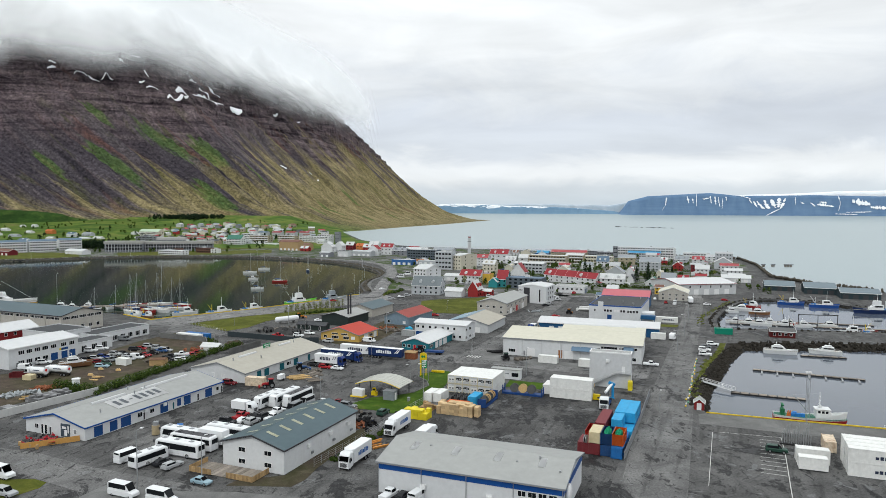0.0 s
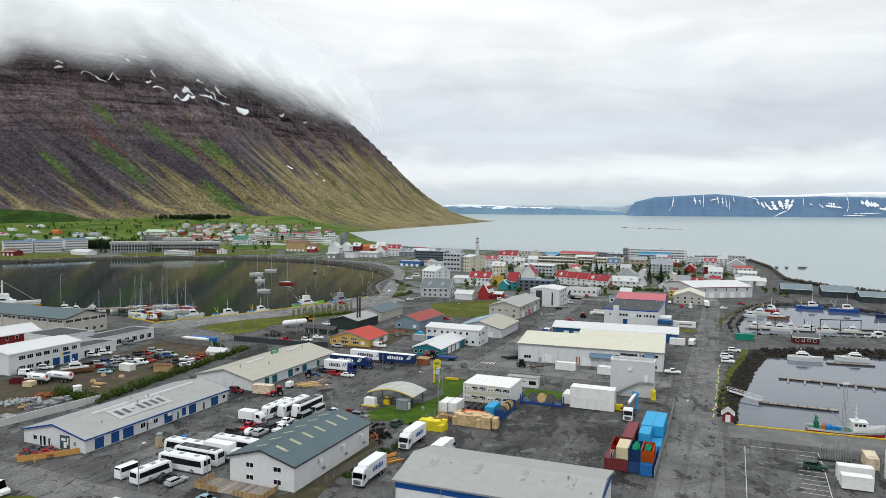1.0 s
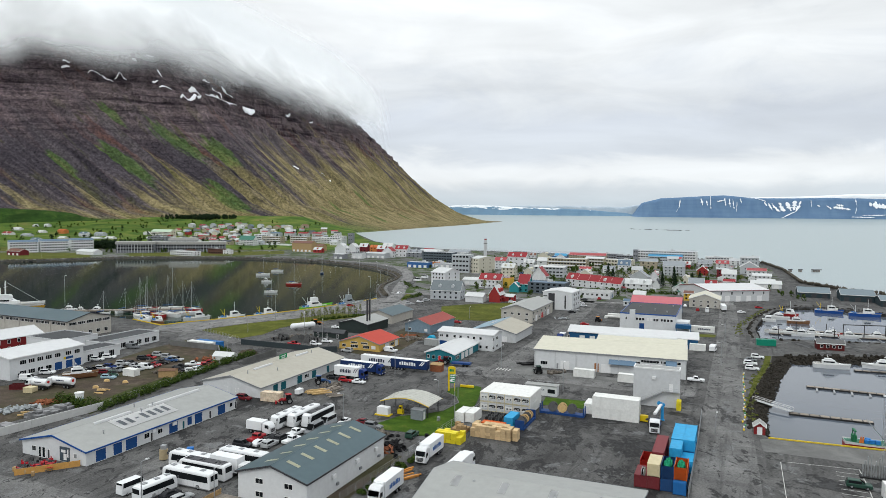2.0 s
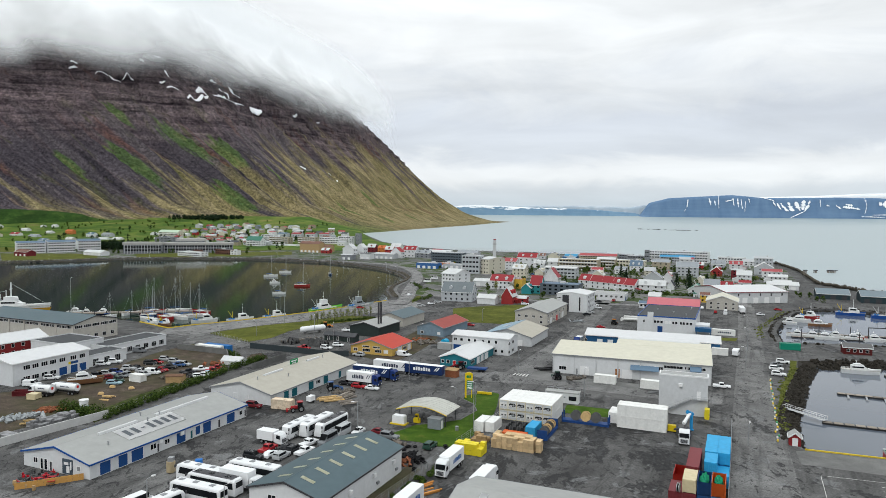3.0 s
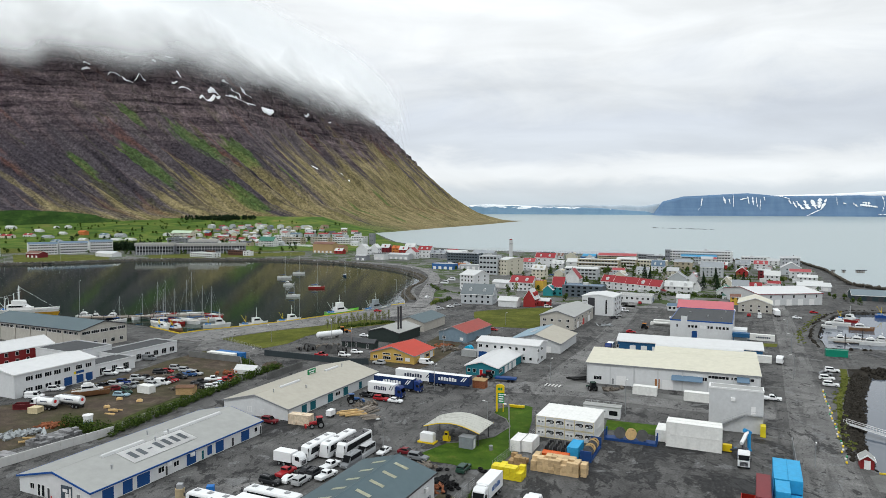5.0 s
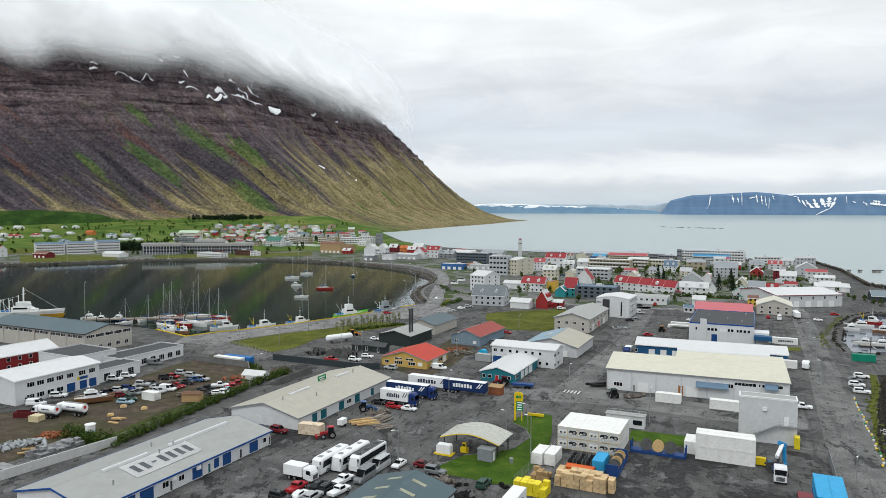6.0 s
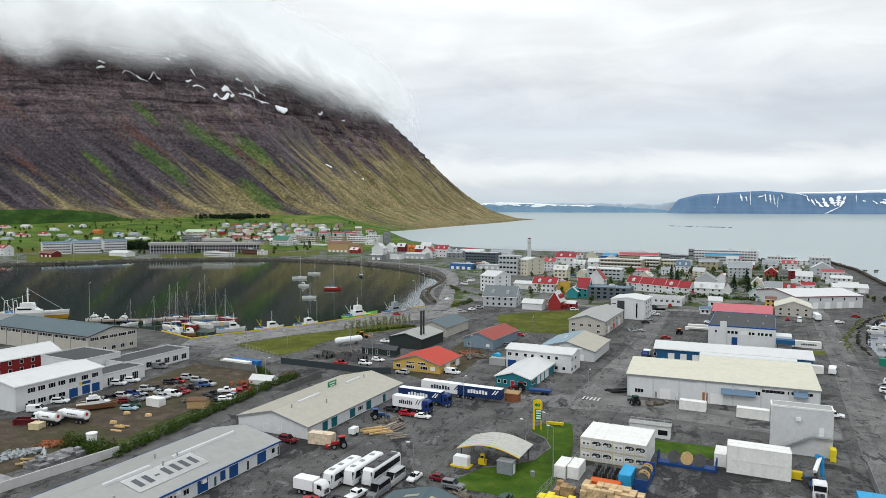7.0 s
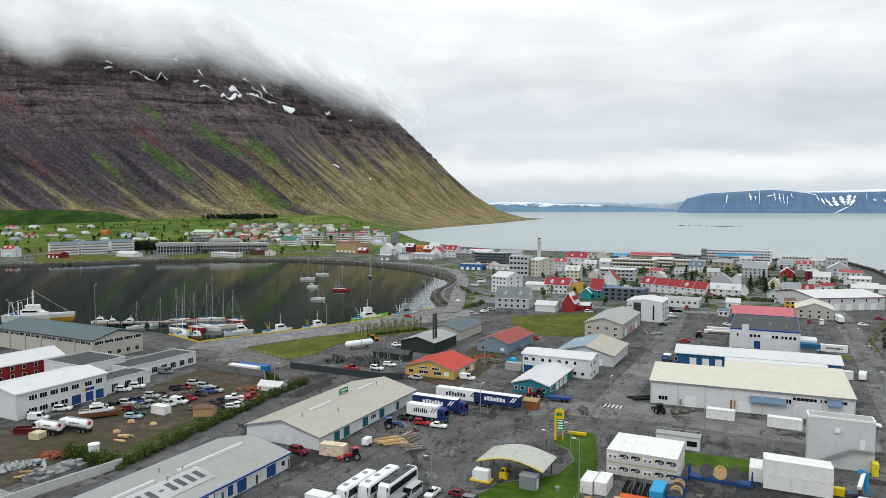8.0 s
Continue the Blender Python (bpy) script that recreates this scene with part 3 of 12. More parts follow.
class Ridge:
    """A far range: a steep front rising to the skyline tops (x, z), then a plateau behind."""
    RISE = ((0.0, 0.0), (0.10, 0.12), (0.28, 0.34), (0.45, 0.60), (0.55, 0.86), (0.62, 0.97), (1.0, 1.0))

    def __init__(self, y, tops, depth):
        self.y, self.depth = y, depth
        self.xs, self.zs = [t[0] for t in tops], [t[1] for t in tops]

    def at(self, x, a):
        """The point at x, a of the way (0 to 1) from the shore to the back of the plateau."""
        z = float(np.interp(x, self.xs, self.zs)) + 2.0 * noise.fractal(Vector((x * 0.008, 2.0, self.y)), 1.0, 2.0, 4)
        g = noise.fractal(Vector((x * 0.012, 5.0, self.y)), 1.0, 2.0, 4)
        rise = float(np.interp(a, [r[0] for r in self.RISE], [r[1] for r in self.RISE])) + 0.04 * g * math.sin(a * 3.1)
        return Vector((x, self.y + self.depth * a + 14 * g * math.sin(a * 3.1), 24.0 + max(0.0, z - 24.0) * rise))

    def build(self, name, label, mat, steps=220):
        bm = bmesh.new()
        x0, x1 = self.xs[0], self.xs[-1]
        rows = [[bm.verts.new(self.at(x0 + (x1 - x0) * i / steps, a)) for a, _ in self.RISE] for i in range(steps + 1)]
        for a, b in zip(rows, rows[1:]):
            for i in range(len(a) - 1):
                bm.faces.new((a[i], b[i], b[i + 1], a[i + 1])).smooth = True
        return tagged(link_mesh(name, bm, mat), label, "mountain", kind="structure")

    def snow(self, x0, a0, x1, a1, w):
        """A ragged strip of snow lying on the front, from (x0, a0) to (x1, a1), about w metres wide."""
        bm = bmesh.new()
        rows = []
        n = max(6, int(math.hypot(x1 - x0, (a1 - a0) * 230) / 5))
        steep = abs(a1 - a0) * 230 > abs(x1 - x0)
        for i in range(n + 1):
            f = i / n
            x, a = x0 + (x1 - x0) * f, a0 + (a1 - a0) * f
            h = w / 2 * (math.sin(math.pi * (0.06 + 0.88 * f)) ** 0.6) * (0.8 + 1.3 * noise.noise(Vector((x0 + f * n * 0.9, a0 * 9, 3.3))))
            k = noise.noise(Vector((x0 - f * n * 0.6, a0 * 9, 8.1)))
            ends = ((x - h + 2 * k, a), (x + h + 2 * k, a)) if steep else ((x, a - h / 230 + 0.01 * k), (x, a + h / 230 + 0.01 * k))
            rows.append([bm.verts.new(self.at(q, max(0.02, min(0.98, v))) + Vector((0, -4.0, 2.0))) for q, v in ends])
        for p, q in zip(rows, rows[1:]):
            bm.faces.new((p[0], q[0], q[1], p[1]))
        bmesh.ops.recalc_face_normals(bm, faces=bm.faces[:])
        bmesh.ops.solidify(bm, geom=bm.faces[:], thickness=1.0)
        tagged(link_mesh("snow_patch", bm, snow_mat), "streak of old snow on the far mountain's front", "snow", group="far snow streaks")


# blue of the air mixed into each colour, paler for the ranges farther off
hazed_rock = far_material("hazy_blue_rock", (0.105, 0.180, 0.300), (0.140, 0.225, 0.345), 262.0, 270.0, 0.012)
hazed_hills = far_material("hazy_blue_low_hills", (0.155, 0.260, 0.375), (0.185, 0.300, 0.410), 146.0, 152.0, 0.020)
snow_top = far_material("hazy_snow_plateau", (0.34, 0.42, 0.50), (0.48, 0.54, 0.60), 185.0, 215.0, 0.014)
plateau = Ridge(4760, [(1214, 30), (1224, 43), (1255, 82), (1289, 130), (1426, 164), (1621, 176), (1856, 189), (1973, 178), (2091, 171), (2306, 172), (2600, 178), (3061, 172), (3500, 174)], 70)
plateau.build("far_shore_plateau", "flat-topped far mountain with blue haze in its colour and old snow patches", hazed_rock)
Ridge(4815, [(-400, 70), (-104, 76), (-24, 100), (95, 105), (255, 102), (455, 91), (695, 88), (895, 81), (1095, 66), (1195, 59), (1262, 39)], 40).build("far_shore_hills", "low distant hills with blue haze in their colour and streaks of snow", hazed_hills)
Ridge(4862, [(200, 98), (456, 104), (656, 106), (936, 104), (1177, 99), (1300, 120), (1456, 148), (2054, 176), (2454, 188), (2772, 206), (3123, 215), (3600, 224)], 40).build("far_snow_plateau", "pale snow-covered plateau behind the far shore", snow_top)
for x0, a0, x1, a1, w in ((1545, .58, 1536, .38, 9), (1536, .40, 1512, .24, 3), (1690, .56, 1700, .44, 22), (1724, .52, 1731, .44, 13), (1755, .66, 1752, .34, 6), (1800, .50, 1845, .52, 9), (1850, .55, 1856, .42, 14), (1880, .55, 1884, .40, 16)):
    plateau.snow(x0, a0, x1, a1, 0.72 * w)
for x0, a0, x1, a1, w in ((1905, .54, 1912, .34, 11), (1935, .52, 1926, .26, 7), (1960, .56, 1968, .48, 12), (1995, .72, 2130, .54, 9), (2120, .52, 2140, .46, 14), (2152, .50, 2172, .34, 22), (2175, .50, 2215, .30, 46), (2225, .52, 2250, .30, 48), (2275, .53, 2300, .32, 46), (2330, .56, 2318, .34, 44), (2370, .55, 2330, .30, 26)):
    plateau.snow(x0, a0, x1, a1, 0.72 * w)
for x0, a0, x1, a1, w in ((2330, .30, 2225, .05, 13), (2443, .56, 2443, .42, 8), (2480, .47, 2500, .45, 10), (2545, .46, 2575, .38, 18), (2590, .42, 2700, .38, 24), (2610, .47, 2660, .46, 10), (2735, .66, 2752, .46, 12), (2752, .46, 2730, .24, 8), (2835, .50, 2960, .44, 34), (2700, .12, 2860, .10, 9), (2780, .18, 2960, .20, 10), (2960, .36, 3200, .30, 42)):
    plateau.snow(x0, a0, x1, a1, 0.72 * w)

# skerries out in the fjord
bm = bmesh.new()
rng = random.Random(5)
for k in range(17):
    x, y = 648 + k * 9 + rng.uniform(-8, 8), 2560 - k * 12 + rng.uniform(-20, 20)
    m = Matrix.LocRotScale((x, y, SEA + 0.2), Euler((0, 0, rng.uniform(0, 3))), (rng.uniform(5, 14), rng.uniform(3, 6), rng.uniform(0.8, 1.8)))
    bmesh.ops.create_icosphere(bm, subdivisions=1, radius=1, matrix=m)
tagged(link_mesh("skerry_rocks", bm, rock_mat), "low dark skerries breaking the fjord surface", "rocks", kind="stuff")

# snow left in the hollows of the mountain


def slope_point(u, v):
    """A point of the slope between its grid steps."""
    i, j = int(u), int(v)
    p, q = u - i, v - j
    c = [Vector(mv[(i + a) * ND + j + b]) for a, b in ((0, 0), (1, 0), (0, 1), (1, 1))]
    return (c[0] * (1 - p) + c[1] * p) * (1 - q) + (c[2] * (1 - p) + c[3] * p) * q


def snow_patch(i0, j0, i1, j1, w):
    """A ragged strip of snow draped over the slope from grid step (i0, j0) to (i1, j1), about w metres wide."""
    bm = bmesh.new()
    p, q = slope_point(i0, j0), slope_point(i1, j1)
    n = max(5, int((q - p).length / 3))
    # across the strip, in grid steps: steps are 9.35 m along the foot and 6.2 m up the slope
    di, dj = (i1 - i0) * 9.35, (j1 - j0) * 6.2
    L = math.hypot(di, dj)
    ni, nj = -dj / L / 9.35, di / L / 6.2
    m = max(2, int(w / 4))
    rows = []
    for a in range(n + 1):
        f = a / n
        lo, hi = (w / 2 * math.sin(math.pi * (0.08 + 0.84 * f)) ** 0.55 * (0.95 + 0.45 * noise.noise(Vector((i0 + f * n * 0.45, j0, s)))) for s in (1.7, 6.2))
        row = []
        for b in range(m + 1):
            o = -lo + (lo + hi) * b / m
            row.append(bm.verts.new(slope_point(min(NS - 2.1, i0 + (i1 - i0) * f + ni * o), j0 + (j1 - j0) * f + nj * o) + Vector((3.0, -2.4, 2.2))))
        rows.append(row)
    for a, b in zip(rows, rows[1:]):
        for k in range(m):
            bm.faces.new((a[k], b[k], b[k + 1], a[k + 1])).smooth = True
    bmesh.ops.recalc_face_normals(bm, faces=bm.faces[:])
    bmesh.ops.solidify(bm, geom=bm.faces[:], thickness=1.0)
    tagged(link_mesh("snow_patch", bm, snow_mat), "patch of old white snow in a mountain hollow", "snow", group="snow patches")


for strip in ((301, 97.2, 308, 98.2, 17), (294, 92.8, 304, 93.3, 12), (319, 103.1, 320.5, 98.2, 15), (313.5, 101.5, 322, 94.4, 11), (325, 103.2, 326, 100.8, 8), (325.6, 101.5, 326.8, 97.6, 11), (322.5, 97.4, 326, 94.2, 8), (328.5, 92.4, 333, 88.6, 22), (317.5, 107.7, 321, 107.3, 16), (345, 112.7, 349, 112.0, 14), (363, 107.0, 363.5, 105.0, 9), (367, 97.2, 369, 95.6, 9), (386.5, 95.8, 388.5, 94.8, 7)):
    snow_patch(*strip[:4], 0.62 * strip[4])
for strip in ((332.5, 63.4, 334.6, 61.0, 9), (351.5, 59.2, 357, 57.0, 11), (265.6, 108.5, 267.2, 107.9, 7), (264.6, 107.2, 266.6, 106.5, 9), (269.5, 102.1, 272.5, 101.4, 5), (273.5, 102.4, 277, 103.2, 7), (279.5, 107.6, 283, 107.0, 6), (292.7, 105.2, 293.3, 103.2, 9), (289.6, 98.8, 292.6, 96.3, 7), (288.7, 101.6, 290.2, 100.4, 5)):
    snow_patch(*strip[:4], 0.62 * strip[4])
for strip in ((287.7, 112.2, 288.3, 110.6, 9), (278.6, 122.0, 281, 120.4, 10), (284.6, 117.5, 286.4, 116.2, 9), (293.5, 115.5, 298, 113.6, 10), (282.4, 120.7, 283.4, 119.2, 7)):
    snow_patch(*strip[:4], 0.62 * strip[4])

# ---- building kit ----
white_wall = surface("white_clad_wall", (0.58, 0.59, 0.60), 0.6, 0, 0.05, 1.2, 0.25, 0.25, 0.1, True)
grey_wall = surface("light_grey_wall", (0.50, 0.51, 0.52), 0.65, 0, 0.07, 1.2, 0.25, 0.25, 0.1, True)
beige_wall = surface("beige_concrete_wall", (0.42, 0.40, 0.36), 0.8, 0, 0.08, 1.0, 0.35, 0.25, 0.1, True)
glass_mat = surface("dark_window_glass", (0.010, 0.012, 0.014), 0.08, 0, 0.2, 0.5, 0.0)
frame_white = paint("white_frame_paint", (0.7, 0.7, 0.7))
door_blue = paint("blue_door_paint", (0.015, 0.06, 0.19))
trim_blue = paint("blue_trim_paint", (0.012, 0.07, 0.26))
trim_grey = paint("grey_trim_paint", (0.22, 0.23, 0.24))
trim_dark = paint("dark_trim_paint", (0.05, 0.05, 0.055))
roof_light = surface("pale_grey_metal_roof", (0.30, 0.305, 0.295), 0.5, 0, 0.06, 0.6, 0.22, 0.12, 0.1)
roof_beige = surface("grey_beige_metal_roof", (0.365, 0.345, 0.295), 0.5, 0, 0.06, 0.6, 0.2, 0.12, 0.1)
roof_cream = surface("cream_metal_roof", (0.52, 0.50, 0.41), 0.5, 0, 0.06, 0.6, 0.2, 0.12, 0.1)
roof_white = surface("white_metal_roof", (0.54, 0.545, 0.55), 0.45, 0, 0.04, 0.6, 0.16, 0.12, 0.1)
roof_slate = surface("slate_blue_metal_roof", (0.068, 0.102, 0.116), 0.45, 0, 0.08, 0.6, 0.2, 0.15, 0.1)
roof_dark = surface("dark_felt_roof", (0.065, 0.068, 0.072), 0.85, 0, 0.12, 0.8, 0.3, 0.12, 0.1)
roof_orange = surface("orange_red_metal_roof", (0.40, 0.040, 0.022), 0.5, 0, 0.06, 0.6, 0.2, 0.2, 0.1)
roof_red = surface("faded_red_metal_roof", (0.26, 0.048, 0.038), 0.5, 0, 0.08, 0.6, 0.3, 0.2, 0.1)
roof_pink = surface("pink_faded_metal_roof", (0.44, 0.125, 0.145), 0.5, 0, 0.06, 0.6, 0.2, 0.2, 0.1)

PANES = {}


def opening_meshes(w, h, kind):
    key = (round(w, 2), round(h, 2), kind)
    if key in PANES:
        return PANES[key]
    t = 0.09
    xs = [-w / 2, -w / 2 + t]
    if kind == "window" and w > 1.3:
        for k in range(1, int(w / 1.1) + 1):
            u = -w / 2 + w * k / (int(w / 1.1) + 1)
            xs += [u - 0.03, u + 0.03]
    xs += [w / 2 - t, w / 2]
    zs = [0, t, h - t, h]
    bm = bmesh.new()
    fg = [[[bm.verts.new((x, y, z)) for z in zs] for x in xs] for y in (-0.07, 0.03)]
    solid = {(i, j) for i in range(len(xs) - 1) for j in range(3) if j != 1 or i % 2 == 0}
    for i, j in solid:
        for g in fg:
            bm.faces.new((g[i][j], g[i + 1][j], g[i + 1][j + 1], g[i][j + 1]))
        for di, dj, p, q in ((-1, 0, (i, j), (i, j + 1)), (1, 0, (i + 1, j), (i + 1, j + 1)), (0, -1, (i, j), (i + 1, j)), (0, 1, (i, j + 1), (i + 1, j + 1))):
            if (i + di, j + dj) not in solid:
                bm.faces.new((fg[0][p[0]][p[1]], fg[0][q[0]][q[1]], fg[1][q[0]][q[1]], fg[1][p[0]][p[1]]))
    bmesh.ops.recalc_face_normals(bm, faces=bm.faces[:])
    fr = bpy.data.meshes.new(kind + "_frame")
    bm.to_mesh(fr)
    bm.free()
    bm = bmesh.new()
    if kind == "roller_door":
        k = max(3, int(h / 0.5))
        for i in range(k):
            box(bm, -w / 2 + t, -0.05 + 0.012 * (i % 2), t + (h - 2 * t) * i / k, w / 2 - t, 0.02, t + (h - 2 * t) * (i + 1) / k)
    else:
        box(bm, -w / 2 + t, -0.035, t, w / 2 - t, 0.02, h - t)
    pn = bpy.data.meshes.new(kind + "_pane")
    bm.to_mesh(pn)
    bm.free()
    PANES[key] = (fr, pn)
    return PANES[key]


MESH_COPIES = {}


def with_mat(me, mat):
    key = (me.name, mat.name)
    if key not in MESH_COPIES:
        c = me.copy()
        c.materials.clear()
        c.materials.append(mat)
        MESH_COPIES[key] = c
    return MESH_COPIES[key]


def put_opening(root, L, W, side, u, z, w, h, kind="window", leaf=None, frame_mat=None):
    """side F (-y), B (+y), L (-x), R (+x); u metres from the wall's middle, along x (F, B) or y (L, R)."""
    fr, pn = opening_meshes(w, h, kind)
    m = {"F": pose(u, -W / 2, z), "B": pose(u, W / 2, z, 0, 0, 180), "L": pose(-L / 2, u, z, 0, 0, -90), "R": pose(L / 2, u, z, 0, 0, 90)}[side]
    f = share(kind, with_mat(fr, frame_mat or frame_white), root, m)
    share("pane" if kind == "window" else "leaf", with_mat(pn, leaf or (glass_mat if kind == "window" else door_blue)), f)
    return f


def house(name, label, category, x, y, L, W, yaw, eave, ridge, wall, roof, trim=None, over=0.4, ridge_off=0.0, flat=False, group="", base_z=0.0, hip=0.0):
    """A building with a ridged roof (ridge along its length) or a flat roof with a parapet. Returns its empty."""
    root = thing(name, x, y, base_z, yaw, label, category, group)
    bm = bmesh.new()
    hw = W / 2
    if flat:
        box(bm, -L / 2, -hw, -0.3, L / 2, hw, eave)
        part("wall", bm, wall, root)
        bm = bmesh.new()
        box(bm, -L / 2 + 0.25, -hw + 0.25, eave, L / 2 - 0.25, hw - 0.25, eave + 0.12)
        part("roof", bm, roof, root)
        bm = bmesh.new()
        for a in ((-L / 2 - 0.06, -hw - 0.06, L / 2 + 0.06, -hw + 0.24), (-L / 2 - 0.06, hw - 0.24, L / 2 + 0.06, hw + 0.06), (-L / 2 - 0.06, -hw + 0.24, -L / 2 + 0.24, hw - 0.24), (L / 2 - 0.24, -hw + 0.24, L / 2 + 0.06, hw - 0.24)):
            box(bm, a[0], a[1], eave - 0.25, a[2], a[3], max(ridge, eave + 0.15))
        part("parapet", bm, trim or wall, root)
        return root
    r = ridge_off
    prism(bm, [(-hw, -0.3), (hw, -0.3), (hw, eave), (r, ridge), (-hw, eave)], -L / 2, L / 2)
    part("wall", bm, wall, root)
    sa, sb = (ridge - eave) / (r + hw), (ridge - eave) / (hw - r)
    t = 0.16
    bm = bmesh.new()
    prism(bm, [(-hw - over, eave - sa * over + 0.02), (r, ridge + 0.02), (hw + over, eave - sb * over + 0.02), (hw + over, eave - sb * over + t), (r, ridge + t + 0.04), (-hw - over, eave - sa * over + t)], -L / 2 - over, L / 2 + over)
    part("roof", bm, roof, root)
    if L > 22 and y < 320:
        bm = bmesh.new()
        prism(bm, [(r - .3, ridge + t - .02), (r, ridge + t + .12), (r + .3, ridge + t - .02)], -L / 2 - over, L / 2 + over)
        part("ridge_cap", bm, roof, root)
    if trim is not None:
        bm = bmesh.new()
        for s, k in ((-1, sa), (1, sb)):
            yy = s * (hw + over)
            box(bm, -L / 2 - over, min(yy, yy + s * 0.1), eave - k * over - 0.16, L / 2 + over, max(yy, yy + s * 0.1), eave - k * over + t + 0.02)
        for xx, s in ((-L / 2 - over, -1), (L / 2 + over, 1)):
            prism(bm, [(-hw - over, eave - sa * over - 0.16), (r, ridge - 0.16), (hw + over, eave - sb * over - 0.16), (hw + over, eave - sb * over + t + 0.02), (r, ridge + t + 0.06), (-hw - over, eave - sa * over + t + 0.02)], xx, xx + s * 0.08)
        part("fascia", bm, trim, root)
    return root

# ---- vehicles ----
tyre_mat = surface("black_rubber", (0.010, 0.010, 0.011), 0.9, 0, 0.2, 4.0, 0.3, 1.0)
rim_mat = surface("grey_steel_rim", (0.35, 0.36, 0.37), 0.4, 0.7, 0.1, 4.0, 0.2, 1.0)
lamp_mat = paint("clear_headlight", (0.7, 0.72, 0.74), 0.1)
chassis_mat = surface("dark_chassis_steel", (0.014, 0.014, 0.015), 0.7, 0.3, 0.2, 2.0, 0.3, 0.5)
CAR_COL = {"white": (0.68, 0.69, 0.70), "silver": (0.36, 0.37, 0.38), "grey": (0.16, 0.17, 0.18), "black": (0.022, 0.023, 0.026), "red": (0.30, 0.02, 0.025), "darkred": (0.13, 0.015, 0.02), "blue": (0.03, 0.08, 0.20), "green": (0.025, 0.06, 0.045), "lightblue": (0.25, 0.36, 0.42), "yellow": (0.65, 0.42, 0.02), "orange": (0.55, 0.20, 0.03), "navy": (0.015, 0.035, 0.14)}


def car_paint(c):
    return surface(c + "_car_paint", CAR_COL[c], 0.25, 0.0, 0.04, 3.0, 0.1, 0.6)


MESHES = {}


def cached(key, mat, build):
    """One mesh for each key and material, shared by all that look alike."""
    k = (key, mat.name)
    if k not in MESHES:
        bm = bmesh.new()
        build(bm)
        bm.normal_update()
        me = bpy.data.meshes.new(key[0] if isinstance(key, tuple) else key)
        bm.to_mesh(me)
        bm.free()
        me.materials.append(mat)
        MESHES[k] = me
    return MESHES[k]


def loft(bm, sections, c=0.0):
    """Closed skin over sections (x, half width, z0, z1) whose upper corners are cut by c."""
    rings = []
    for x, w, z0, z1 in sections:
        k = min(c, (z1 - z0) * 0.45, w * 0.5)
        pts = ((x, -w, z0), (x, w, z0), (x, w, z1), (x, -w, z1)) if not c else ((x, -w, z0), (x, w, z0), (x, w, z1 - k), (x, w - k * 0.45, z1 - k * 0.3), (x, w - k, z1), (x, k - w, z1), (x, k * 0.45 - w, z1 - k * 0.3), (x, -w, z1 - k))
        rings.append([bm.verts.new(p) for p in pts])
    m = len(rings[0])
    bm.faces.new(rings[0])
    bm.faces.new(rings[-1][::-1])
    for a, b in zip(rings, rings[1:]):
        for i in range(m):
            bm.faces.new((a[i], b[i], b[(i + 1) % m], a[(i + 1) % m]))
    bmesh.ops.recalc_face_normals(bm, faces=bm.faces[:])


def add_wheel(root, x, y, r, w, twin=1.0):
    def tyre(bm):
        bmesh.ops.create_cone(bm, cap_ends=True, segments=14, radius1=r, radius2=r, depth=w, matrix=pose(0, 0, 0, 90))
    def rim(bm):
        bmesh.ops.create_cone(bm, cap_ends=True, segments=10, radius1=r * 0.6, radius2=r * 0.6, depth=w + 0.03, matrix=pose(0, 0, 0, 90))
    t = share("wheel", cached(("tyre", r, w), tyre_mat, tyre), root, pose(x, y, r))
    if root.location.y < 270:
        share("rim", cached(("rim", r, w), rim_mat, rim), t)


